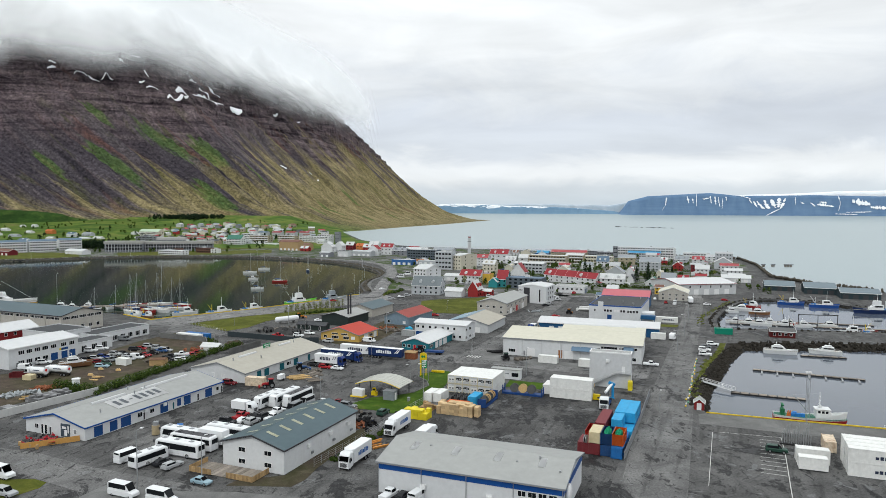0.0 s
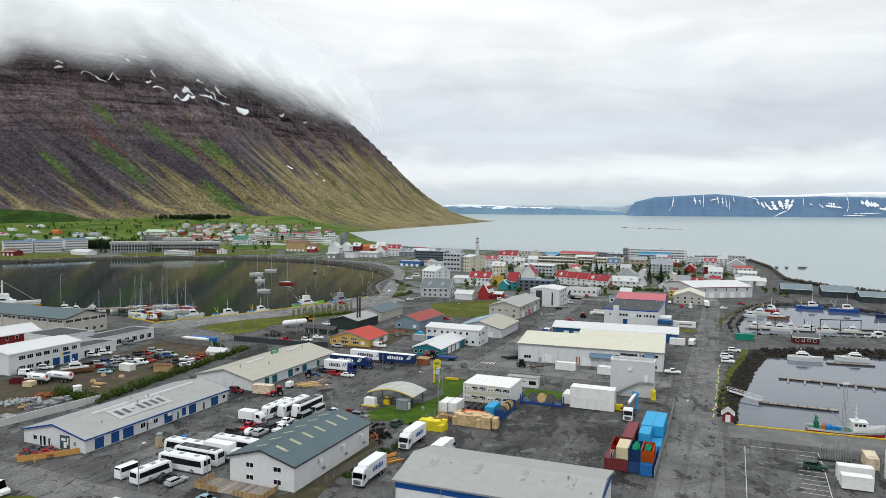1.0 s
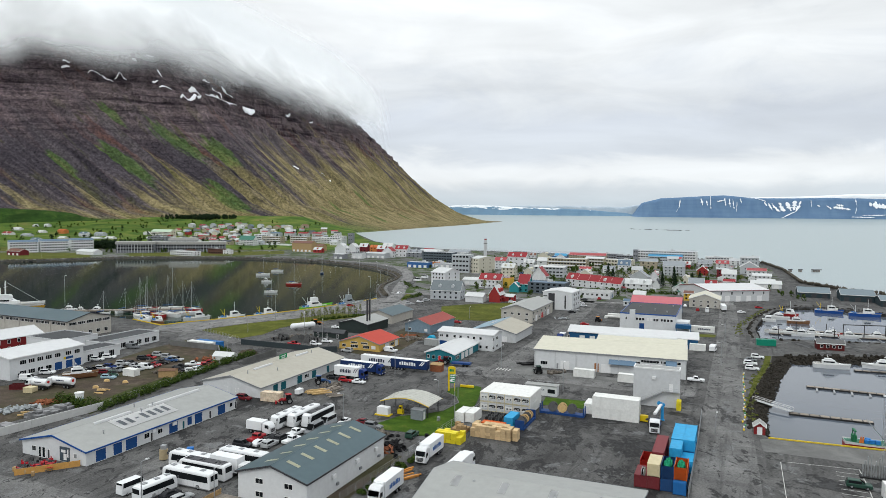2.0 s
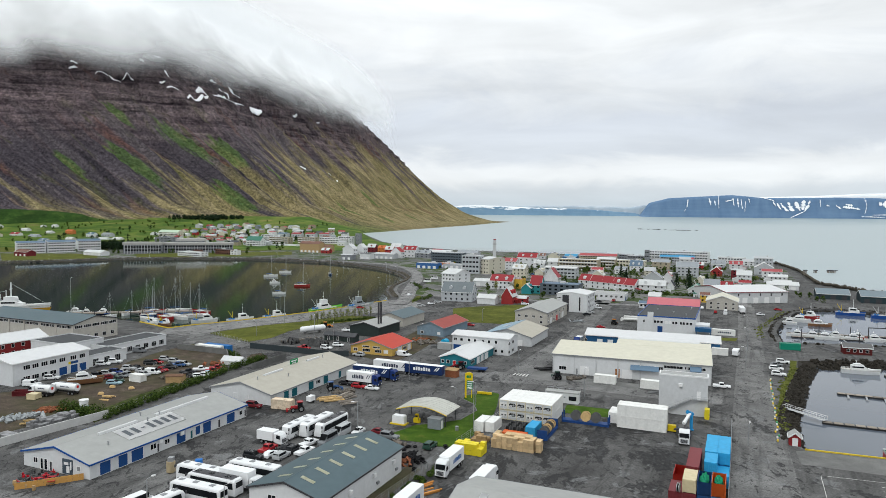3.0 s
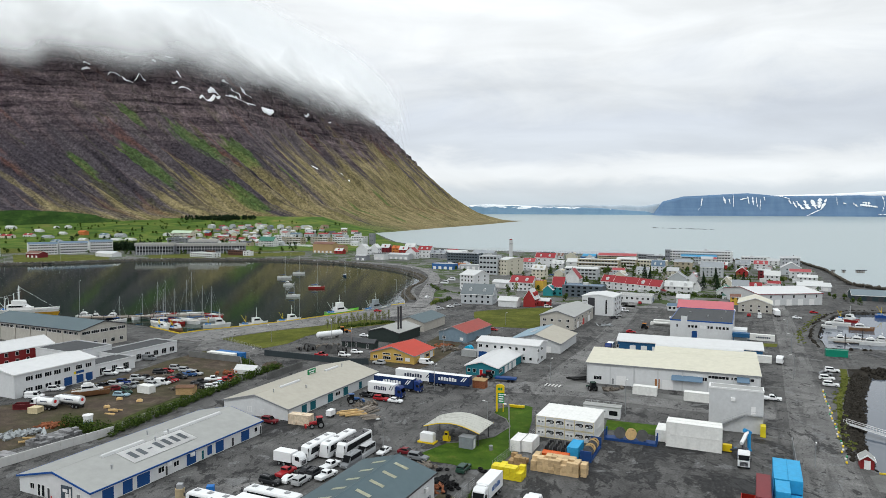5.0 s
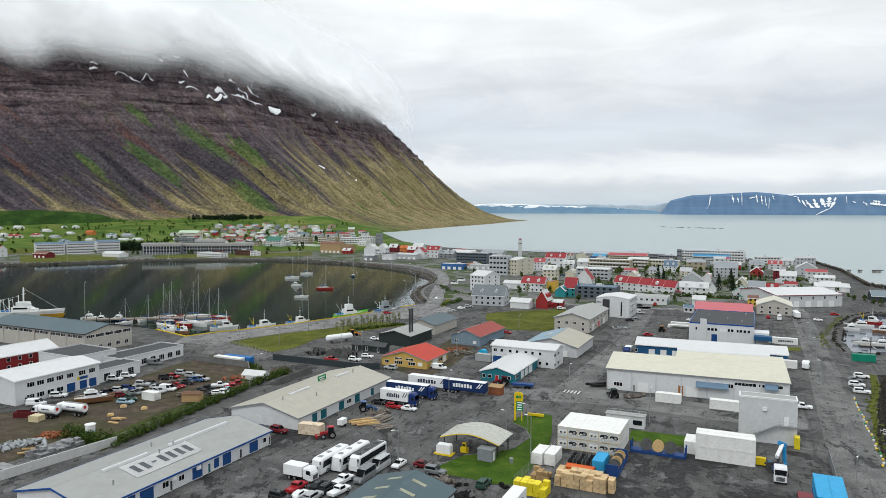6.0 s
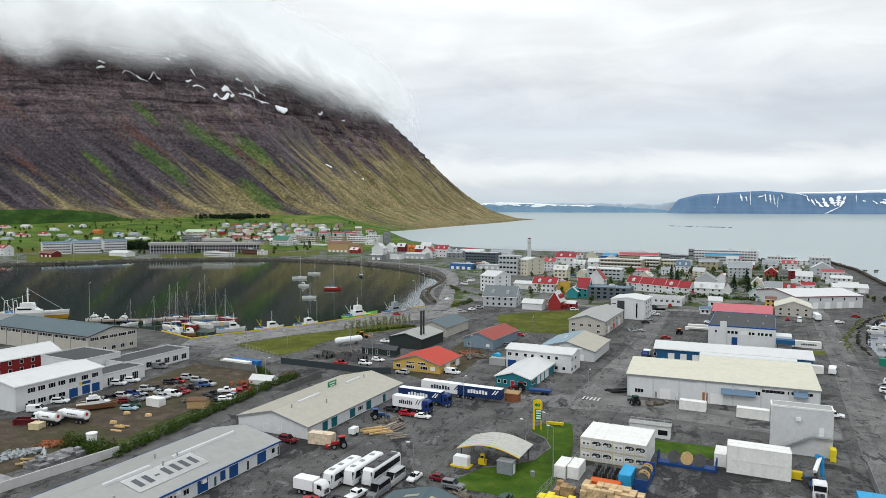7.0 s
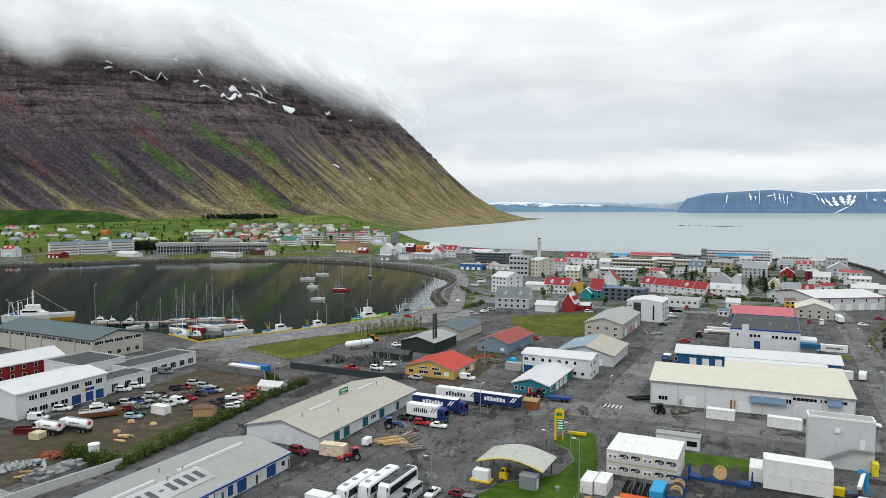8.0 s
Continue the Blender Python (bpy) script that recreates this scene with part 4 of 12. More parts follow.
# kind: length, width, body sections, cabin sections (x, half width, z0, z1), wheel radius
def car_shape(kind):
    if kind == "van":
        return 5.0, 1.9, [(-2.5, .90, .35, 1.0), (-2.45, .95, .3, 1.1), (1.6, .95, .3, 1.1), (2.4, .88, .3, .95), (2.5, .80, .4, .8)], [(-2.42, .86, 1.08, 1.95), (-2.3, .86, 1.08, 2.0), (0.9, .86, 1.08, 2.0), (1.75, .80, 1.08, 1.15)], .34, 1.55
    if kind == "sprinter":
        return 6.2, 2.0, [(-3.1, .95, .4, 1.2), (-3.05, 1.0, .32, 1.35), (2.0, 1.0, .32, 1.35), (2.9, .95, .32, 1.15), (3.1, .85, .45, .95)], [(-3.05, .93, 1.33, 2.55), (-2.9, .93, 1.33, 2.65), (1.2, .93, 1.33, 2.65), (2.2, .85, 1.33, 1.4)], .36, 2.0
    if kind == "suv":
        return 4.7, 1.9, [(-2.35, .88, .45, .95), (-2.28, .94, .38, 1.08), (.9, .94, .38, 1.08), (2.2, .90, .38, 1.0), (2.35, .82, .45, .85)], [(-2.25, .80, 1.06, 1.3), (-2.05, .78, 1.06, 1.75), (.15, .78, 1.06, 1.76), (1.05, .74, 1.06, 1.1)], .37, 1.4
    if kind == "pickup":
        return 5.3, 1.85, [(-2.65, .88, .5, 1.0), (-2.6, .92, .45, 1.08), (1.2, .92, .45, 1.08), (2.5, .88, .45, 1.02), (2.65, .8, .5, .85)], [(-.75, .80, 1.06, 1.75), (-.6, .79, 1.06, 1.8), (.5, .78, 1.06, 1.8), (1.3, .74, 1.06, 1.1)], .39, 1.6
    if kind == "estate":
        return 4.7, 1.8, [(-2.35, .82, .4, .85), (-2.28, .9, .32, .95), (.8, .9, .32, .95), (2.2, .86, .32, .82), (2.35, .75, .4, .68)], [(-2.2, .74, .93, 1.1), (-1.95, .70, .93, 1.48), (0., .70, .93, 1.5), (1.0, .70, .93, .97)], .32, 1.4
    return 4.3, 1.78, [(-2.15, .80, .4, .85), (-2.08, .88, .32, .95), (.7, .88, .32, .93), (2.0, .84, .32, .82), (2.15, .75, .4, .68)], [(-1.75, .72, .92, 1.0), (-1.15, .68, .92, 1.45), (.1, .68, .92, 1.47), (.95, .70, .92, .96)], .32, 1.3


def car(kind, colour, x, y, yaw, group="parked vehicles"):
    L, W, body, cabin, r, wb = car_shape(kind)
    nice = {"suv": "estate car", "van": "delivery van", "sprinter": "high-roofed minibus van", "pickup": "pickup truck", "estate": "estate car", "sedan": "saloon car"}[kind]
    shade = {"darkred": "dark red", "lightblue": "pale blue"}.get(colour, colour)
    root = thing({"van": "van", "sprinter": "minibus", "pickup": "pickup_truck"}.get(kind, "car"), x, y, 0.04, yaw, "%s %s parked on the yard" % (shade, nice), "van" if kind in ("van", "sprinter") else ("truck" if kind == "pickup" else "car"), group)
    pm = car_paint(colour)
    share("body", cached(("body", kind), pm, lambda bm: loft(bm, body, .12)), root)
    share("cabin", cached(("cabin", kind), pm, lambda bm: loft(bm, cabin, .16)), root)

    def side_glass(bm):
        xs0, xs1 = cabin[1][0] + 0.1, cabin[2][0] + 0.25
        z0, z1 = cabin[1][2] + 0.05, cabin[1][3] - 0.12
        if kind == "van":
            xs0 = 0.0
        box(bm, xs0, -.03, z0 + (0.25 if kind in ("sprinter",) else 0), xs1, .03, z1)
    for s in (-1, 1):
        share("side_window", cached(("side_window", kind), glass_mat, side_glass), root, pose(0, s * (cabin[1][1] - .015), 0))

    def screen(bm):
        a, b = cabin[2], cabin[3]
        p = Vector((a[0] + 0.06, 0, a[3] - 0.06))
        q = Vector((b[0] - 0.04, 0, b[3] + 0.02))
        o = Vector((0.03, 0, 0.03))
        v = [bm.verts.new(k) for k in (p + o + Vector((0, -a[1] + .08, 0)), p + o + Vector((0, a[1] - .08, 0)), q + o + Vector((0, b[1] - .06, 0)), q + o + Vector((0, -b[1] + .06, 0)))]
        bm.faces.new(v)
        bmesh.ops.solidify(bm, geom=bm.faces[:], thickness=0.03)
    share("windscreen", cached(("windscreen", kind), glass_mat, screen), root)

    def rear(bm):
        a, b = cabin[0], cabin[1]
        box(bm, b[0] - 0.16 - 0.02 * (kind == "sedan"), -b[1] + .1, b[3] - 0.5, b[0] + 0.02, b[1] - .1, b[3] - 0.14)
    share("rear_window", cached(("rear_window", kind), glass_mat, rear), root)
    for s in (-1, 1):
        share("headlight", cached(("headlight", kind), lamp_mat, lambda bm: box(bm, -.06, -.16, -.07, .05, .16, .07)), root, pose(body[-1][0] - 0.05, s * (body[-1][1] - 0.14), body[-1][3] - .1))
    for sx in (-wb, wb):
        for s in (-1, 1):
            add_wheel(root, sx, s * (W / 2 - 0.12), r, 0.22)
    return root


def coach(colour, x, y, yaw, L=12.0, H=3.5, dark_roof=False, label="long white touring coach with dark side windows"):
    root = thing("coach", x, y, 0.04, yaw, label, "bus", "parked coaches")
    pm = car_paint(colour)
    h = L / 2
    share("body", cached(("body", "coach", L, H), pm, lambda bm: loft(bm, [(-h, 1.15, .5, H - .5), (-h + .12, 1.26, .35, H - .12), (-h + .5, 1.27, .32, H), (h - 1.0, 1.27, .32, H), (h - .25, 1.24, .32, H - .35), (h, 1.12, .42, 1.5)], .38)), root)

    for s in (-1, 1):
        share("side_window", cached(("side_window", "coach", L, H), glass_mat, lambda bm: prism(bm, [(-h + .5, H * .48), (h - .75, H * .44), (h - 1.15, H * .82), (-h + .6, H * .82)], -.02, .02, "y")), root, pose(0, s * 1.268, 0))

        share("luggage_door", cached(("luggage_door", "coach", L), trim_grey, lambda bm: [box(bm, -h + 3.9 + 1.5 * i, -.012, .5, -h + 3.93 + 1.5 * i, .012, 1.3) for i in range(int((L - 6.5) / 1.5) + 1)]), root, pose(0, s * 1.272, 0))
        share("skirt", cached(("skirt", "coach", L), trim_grey, lambda bm: box(bm, -h + .3, -.02, .3, h - .4, .02, .46)), root, pose(0, s * 1.27, 0))

    def screen(bm):
        v = [bm.verts.new(p) for p in ((h - .02, -1.08, 1.45), (h - .02, 1.08, 1.45), (h - .24, 1.15, H - .45), (h - .24, -1.15, H - .45))]
        bm.faces.new(v)
        bmesh.ops.solidify(bm, geom=bm.faces[:], thickness=-0.07)
    share("windscreen", cached(("windscreen", "coach", L, H), glass_mat, screen), root)
    share("rear_window", cached(("rear_window", "coach", L, H), glass_mat, lambda bm: box(bm, -h - .02, -.95, H * .55, -h + .3, .95, H * .86)), root)

    for q in (-.28, .05, .33):
        share("roof_hatch", cached(("roof_hatch", "coach", H, dark_roof), glass_mat if dark_roof else trim_grey, lambda bm: box(bm, -.5, -.45, H - .02, .5, .45, H + .10)), root, pose(q * L, 0, 0))
    if dark_roof:
        share("roof_panel", cached(("roof_panel", L, H), trim_dark, lambda bm: box(bm, -h + .8, -1.0, H - .02, h - 1.3, 1.0, H + .03)), root)
    for s in (-1, 1):
        share("mirror", cached(("mirror", "coach"), trim_dark, lambda bm: (box(bm, -.1, -.12, -.45, .1, .12, .1), tube(bm, (-.3, 0, .1), (0, 0, .1), .04))), root, pose(h + .1, s * 1.25, H - .5))
        share("headlight", cached(("headlight", "coach"), lamp_mat, lambda bm: box(bm, -.06, -.2, -.1, .05, .2, .1)), root, pose(h - .04, s * .8, .75))
        for sx in (-h + 3.0, h - 2.6):
            add_wheel(root, sx, s * 1.12, .5, .3)
    return root


def truck_cab(root, x, colour, high=True):
    """Tractor cab with its nose at +x."""
    pm = car_paint(colour)
    H = 3.7 if high else 3.0
    c = share("cab", cached(("cab", H), pm, lambda bm: loft(bm, [(-1.1, 1.2, .9, H - .25), (-1.0, 1.23, .8, H - .1), (0.1, 1.23, .55, H), (.75, 1.22, .5, H - .55), (1.05, 1.18, .5, 1.9), (1.1, 1.15, .55, 1.5)], .2)), root, pose(x, 0, 0))
    def scr(bm):
        v = [bm.verts.new(p) for p in ((1.06, -1.08, 1.85), (1.06, 1.08, 1.85), (.82, 1.12, H - .75), (.82, -1.12, H - .75))]
        bm.faces.new(v)
        bmesh.ops.solidify(bm, geom=bm.faces[:], thickness=-0.08)
    share("windscreen", cached(("windscreen", "cab", H), glass_mat, scr), c)
    def sw(bm):
        for s in (-1, 1):
            box(bm, -.35, min(s * 1.2, s * 1.25), 1.75, .6, max(s * 1.2, s * 1.25), 2.55)
    share("side_window", cached(("side_window", "cab"), glass_mat, sw), c)
    share("grille", cached(("grille",), trim_dark, lambda bm: [box(bm, 1.06, -.8, .75 + .18 * i, 1.15, .8, .87 + .18 * i) for i in range(5)]), c)
    for s in (-1, 1):
        share("headlight", cached(("headlight", "cab"), lamp_mat, lambda bm: box(bm, -.06, -.2, -.1, .06, .2, .1)), c, pose(1.1, s * .95, .75))
        share("mirror", cached(("mirror", "cab"), trim_dark, lambda bm: box(bm, -.08, -.1, -.4, .08, .1, .4)), c, pose(.7, s * 1.38, 2.1))
    return c


def logo_bars(bm, x0, x1, z, h, y, n):
    """Brand mark as plain bars."""
    w = (x1 - x0) / n
    for i in range(n):
        box(bm, x0 + i * w, y - .012, z, x0 + (i + .72) * w, y + .012, z + h * (1.0 if i % 3 else .82))


curtain_navy = surface("navy_trailer_curtain", (0.012, 0.03, 0.10), 0.5, 0, 0.06, 2.0, 0.15, 0.4)
box_white = surface("white_box_body", (0.70, 0.71, 0.72), 0.4, 0, 0.03, 2.0, 0.15, 0.4, 0, True)
mark_white = paint("white_lettering_paint", (0.75, 0.76, 0.78))
mark_blue = paint("blue_lettering_paint", (0.02, 0.10, 0.32))
mark_dark = paint("dark_lettering_paint", (0.03, 0.04, 0.07))


def trailer(x, y, yaw, L=13.6, mat=None, mark=None, side=-1, tractor=None, label="navy curtain-sided lorry trailer with white lettering bars", roof=None):
    mat = mat or curtain_navy
    root = thing("lorry" if tractor else "semi_trailer", x, y, 0.04, yaw, label, "truck", "lorries")
    h = L / 2
    share("box_body", cached(("box_body", L, mat.name), mat, lambda bm: loft(bm, [(-h, 1.24, 1.15, 3.93), (-h + .05, 1.27, 1.1, 3.96), (h - .05, 1.27, 1.1, 3.96), (h, 1.24, 1.15, 3.93)])), root)
    share("roof_sheet", cached(("roof_sheet", L), roof or box_white, lambda bm: box(bm, -h + .02, -1.25, 3.95, h - .02, 1.25, 4.02)), root)
    share("chassis", cached(("chassis", L), chassis_mat, lambda bm: (box(bm, -h + .2, -.5, .75, h - .3, .5, 1.1), box(bm, -h, -1.2, .95, -h + .15, 1.2, 1.12), [box(bm, h * .3, s * .9 - .06, .1, h * .3 + .12, s * .9 + .06, 1.0) for s in (-1, 1)])), root)
    if mark:
        share("lettering", cached(("lettering", L, side, mark.name), mark, lambda bm: (logo_bars(bm, -h * .52, h * .42, 2.05, 1.15, side * 1.285, 7), [prism(bm, [(h * .58 + q, 2.3), (h * .74 + q, 3.6), (h * .80 + q, 3.6), (h * .64 + q, 2.3)], side * 1.285 - .012, side * 1.285 + .012, "y") for q in (0, .75)])), root)
    for i in range(3):
        for s in (-1, 1):
            add_wheel(root, -h + 1.6 + 1.3 * i, s * 1.05, .5, .34)
    if tractor:
        truck_cab(root, h + 1.35, tractor)
        share("tractor_chassis", cached(("tractor_chassis",), chassis_mat, lambda bm: box(bm, -2.6, -.5, .6, 1.0, .5, 1.05)), root, pose(h + 1.0, 0, 0))
        for sx in (h + 1.7, h - 1.4):
            for s in (-1, 1):
                add_wheel(root, sx, s * 1.05, .5, .34)
    return root


def rigid_lorry(x, y, yaw, L=8.0, colour="white", H=3.95, mark=None, label="white rigid box lorry with blue lettering bars", high=True, sides=(-1, 1)):
    root = thing("lorry", x, y, 0.04, yaw, label, "truck", "lorries")
    h = L / 2
    share("box_body", cached(("box_body", "rigid", L, H), box_white, lambda bm: loft(bm, [(-h, 1.24, 1.05, H - .04), (-h + .05, 1.27, 1.0, H), (h - .05, 1.27, 1.0, H), (h, 1.24, 1.05, H - .04)])), root)
    share("chassis", cached(("chassis", "rigid", L), chassis_mat, lambda bm: box(bm, -h + .2, -.5, .6, h + 1.5, .5, 1.0)), root)
    if mark:
        for s in sides:
            share("lettering", cached(("lettering", "rigid", L, s), mark, lambda bm: logo_bars(bm, -h * .55, h * .6, 2.0, .95, s * 1.285, 7)), root)
    if high:
        share("cooling_unit", cached(("cooling_unit",), box_white, lambda bm: box(bm, 0, -.9, 0, .45, .9, .9)), root, pose(h, 0, H - 1.0))
    truck_cab(root, h + 1.35, colour, high)
    for sx in (-h + 1.4, -h + 2.7, h + 1.6):
        for s in (-1, 1):
            add_wheel(root, sx, s * 1.05, .5, .32)
    return root


# ---- containers ----
CONT = {"white": (0.68, 0.68, 0.66), "cream": (0.55, 0.47, 0.30), "blue": (0.02, 0.13, 0.36), "skyblue": (0.03, 0.30, 0.55), "red": (0.40, 0.03, 0.02), "darkred": (0.16, 0.03, 0.035), "orange": (0.52, 0.10, 0.02), "navy": (0.02, 0.06, 0.16), "rust": (0.35, 0.17, 0.08), "grey": (0.33, 0.34, 0.34), "rustwhite": (0.60, 0.50, 0.38)}
rusty = surface("rustwhite_container_steel", CONT["rustwhite"], 0.8, 0, 0.25, 1.5, 0.9, 0.6, 0, True)
for node in rusty.node_tree.nodes:
    if node.type == "MIX":
        [i for i in node.inputs if i.name == "B" and i.type == "RGBA"][0].default_value = (0.22, 0.07, 0.025, 1)


def container(x, y, z, yaw, L=6.06, colour="white", H=2.59, label="", reefer=False, opened=False, mark=False, group="stacked containers"):
    words = {"skyblue": "sky-blue", "darkred": "dark red"}.get(colour, colour)
    root = thing("shipping_container", x, y, z, yaw, label or "%s corrugated steel shipping container in a stack" % words, "container", group)
    m = surface(colour + "_container_steel", CONT[colour], 0.5, 0, 0.08, 1.5, 0.35, 0.5, 0, True)
    h, w = L / 2, 1.22

    def shell(bm):
        n = int(L / 0.55)
        side = []
        for i in range(n):
            d = 0.03 if i % 2 else .07
            side += [(-h + .06 + (L - .12) * i / n, w - d), (-h + .06 + (L - .12) * (i + 1) / n, w - d)]
        loop = [(x, -y) for x, y in side] + [(x, y) for x, y in reversed(side)]
        lo = [bm.verts.new((x, y, .08)) for x, y in loop]
        hi = [bm.verts.new((x, y, H - .05)) for x, y in loop]
        k = len(loop)
        for i in range(k):
            bm.faces.new((lo[i], lo[(i + 1) % k], hi[(i + 1) % k], hi[i]))
        bm.faces.new(lo[::-1])
        if opened:
            bmesh.ops.solidify(bm, geom=bm.faces[:], thickness=0.04)
        else:
            bm.faces.new(hi)
    share("shell", cached(("shell", L, H, opened), m, shell), root)

    def rails(bm):
        for s in (-1, 1):
            for zz in (0.0, H - .12):
                box(bm, -h, min(s * w, s * (w - .12)), zz, h, max(s * w, s * (w - .12)), zz + .12)
            for e in (-1, 1):
                box(bm, min(e * h, e * (h - .14)), min(s * (w + .005), s * (w - .14)), 0, max(e * h, e * (h - .14)), max(s * (w + .005), s * (w - .14)), H)
    share("frame", cached(("frame", L, H), m, rails), root)

    def doors(bm):
        for s in (-1, 1):
            box(bm, h - .03, min(s * .03, s * 1.05), .18, h + .015, max(s * .03, s * 1.05), H - .16)
            for q in (.35, .8):
                tube(bm, (h + .04, s * q, .2), (h + .04, s * q, H - .2), .025, seg=6)
    if not opened:
        share("door", cached(("door", L, H), m, doors), root)
    if reefer:
        oct_ = [(-.92, 1.25), (-.62, 1.02), (.62, 1.02), (.92, 1.25), (.92, 1.62), (.62, 1.86), (-.62, 1.86), (-.92, 1.62)]
        if int(x * 10 + z * 9) % 3:
            share("cooling_unit", cached(("cooling_unit", "reefer"), chassis_mat, lambda bm: prism(bm, oct_, -.05, .0)), root, pose(-h - .01, 0, 0))
            share("fan", cached(("fan", "reefer"), steel, lambda bm: tube(bm, (-.09, -.35, 1.4), (-.05, -.35, 1.4), .3, seg=12)), root, pose(-h - .01, 0, 0))
            share("motor_cover", cached(("motor_cover", "reefer"), box_white, lambda bm: box(bm, -.12, .1, 1.1, -.04, .7, 1.35)), root, pose(-h - .01, 0, 0))
        else:
            for q in (-.5, .4):
                share("control_box", cached(("control_box", "reefer"), trim_dark, lambda bm: box(bm, -.06, -.22, 1.05, 0, .22, 1.42)), root, pose(-h - .01, q, 0))
        share("service_panel", cached(("service_panel", "reefer"), grey_wall, lambda bm: (box(bm, -.035, -1.0, .32, 0, -.05, .88), box(bm, -.035, .05, .32, 0, 1.0, .88), box(bm, -.03, -1.0, 2.0, 0, 1.0, 2.4))), root, pose(-h - .01, 0, 0))
        share("end_frame", cached(("end_frame", "reefer"), surface("cream_edge_paint", (0.52, 0.46, 0.30), 0.6), lambda bm: (box(bm, -.02, -1.2, .04, .0, 1.2, .2), box(bm, -.02, -1.2, 2.44, .0, 1.2, 2.56), box(bm, -.02, -1.22, .2, .0, -1.08, 2.44), box(bm, -.02, 1.08, .2, .0, 1.22, 2.44))), root, pose(-h - .01, 0, 0))
    if mark:
        share("lettering", cached(("lettering", "cont", L), mark_dark, lambda bm: [logo_bars(bm, -h * .2, h * .75, H * .4, .7, s * (w + .02), 7) for s in (-1, 1)]), root)
    return root

# ---- the large buildings ----
teal_wall = surface("teal_clad_wall", (0.02, 0.16, 0.20), 0.6, 0, 0.06, 1.0, 0.2, 0.3)
yellow_wall = surface("ochre_yellow_wall", (0.50, 0.33, 0.09), 0.7, 0, 0.06, 1.0, 0.2, 0.3)
navy_wall = surface("deep_blue_clad_wall", (0.018, 0.085, 0.19), 0.55, 0, 0.06, 1.0, 0.2, 0.3)
red_wall = surface("deep_red_clad_wall", (0.20, 0.02, 0.022), 0.6, 0, 0.07, 1.0, 0.2, 0.3)
dark_wall = surface("dark_green_black_wall", (0.028, 0.038, 0.036), 0.6, 0, 0.1, 1.0, 0.2, 0.3)
hall3x = house("workshop_hall", "long low white workshop hall with pale grey roof and blue doors", "hall", -82.9, 182.2, 47.6, 19.8, 68.0, 3.2, 5.4, white_wall, roof_light, trim_blue)
hallgr = house("workshop_hall", "long low white hall with cream roof and teal doors", "hall", -62.2, 236.6, 46.3, 21.5, 68.0, 3.1, 5.6, white_wall, roof_beige, trim_grey)
hallbl = house("storage_hall", "two-storey white hall with slate-blue metal roof and skylights", "hall", -32.9, 153.2, 29.9, 15.5, 68.0, 5.2, 7.3, white_wall, roof_slate, trim_dark)
ware = house("warehouse", "white warehouse with grey metal roof and blue wall band", "warehouse", 9.0, 131.0, 36.0, 19.0, -20.8, 6.0, 7.9, white_wall, roof_light, trim_grey)
wareh = house("warehouse", "big white warehouse with cream roof and loading doors", "warehouse", 51.6, 259.6, 50.8, 22.3, -18.5, 6.5, 8.2, white_wall, roof_cream, trim_grey, ridge_off=6)
tealh = house("office_building", "low teal office building with a white ridged roof", "building", -5.1, 275.2, 25.2, 11.2, 68.0, 3.2, 4.8, teal_wall, roof_white, frame_white)
yelh = house("office_house", "ochre yellow house with bright orange-red metal roof", "house", -38.9, 290.1, 17, 18, 68.0, 3.0, 5.6, yellow_wall, roof_orange, trim_grey)
wlh = house("office_building", "two-storey white building with a white shallow roof", "building", 1.9, 292.4, 23.5, 10.8, 158, 6.5, 7.4, white_wall, roof_white, frame_white)
gh = house("workshop_hall", "grey hall with one blue and one beige roof slope", "hall", 16.4, 317.3, 25.8, 20.6, 68, 3.8, 6.6, grey_wall, roof_light, trim_grey)
redr = house("workshop_hall", "grey-blue hall with a faded red metal roof", "hall", -15.9, 335.3, 25.5, 13, 65, 3.9, 6.2, surface("blue_grey_clad_wall", (0.17, 0.235, 0.29), 0.65, 0, 0.08, 1.0, 0.3, 0.3, 0.1, True), roof_red, trim_grey)
darkh = house("smokehouse_hall", "dark hall with pale roof and two tall black stacks", "hall", -46.5, 330.0, 20, 14.5, 68, 4.2, 6.0, dark_wall, roof_light, trim_dark)
creamh = house("workshop_hall", "cream hall with a slate-blue metal roof", "hall", -37.5, 359.6, 23.5, 14.6, 68, 4.2, 6.4, beige_wall, roof_slate, trim_grey)
beigeh = house("storage_hall", "long beige concrete hall with a pale roof", "hall", 34.3, 377.1, 40, 16.2, 67.4, 6.1, 8.4, beige_wall, roof_light, trim_grey)
cube = house("office_building", "bright white cubic building with a dark entrance panel", "building", 57.5, 412.0, 19, 17, 66, 9.9, 11.0, white_wall, roof_white, frame_white, 0.15)
bkh = house("fish_plant", "white fish plant with a flat black roof and blue band", "building", 93.9, 356.5, 25.4, 42, -21.7, 7.6, 7.9, white_wall, roof_dark, trim_blue, flat=True)
house("hall", "white hall with a faded pink metal roof", "hall", 107.5, 395.0, 26, 17, -21, 6.2, 9.2, navy_wall, roof_pink, trim_dark)
bbh = house("storage_hall", "long deep-blue hall with a white metal roof", "hall", 71.8, 307.9, 52.3, 15, -18.5, 4.1, 5.6, navy_wall, roof_white, frame_white)
lwh = house("garage_building", "two-storey white garage with blue roller doors", "building", -147.75, 242.4, 26.8, 16.5, 68, 7.0, 8.3, white_wall, roof_white, frame_white)
redl = house("storage_house", "deep red clad house with a white roof", "house", -179.9, 268.1, 34, 12, 65, 5.6, 8.0, red_wall, roof_white, frame_white)
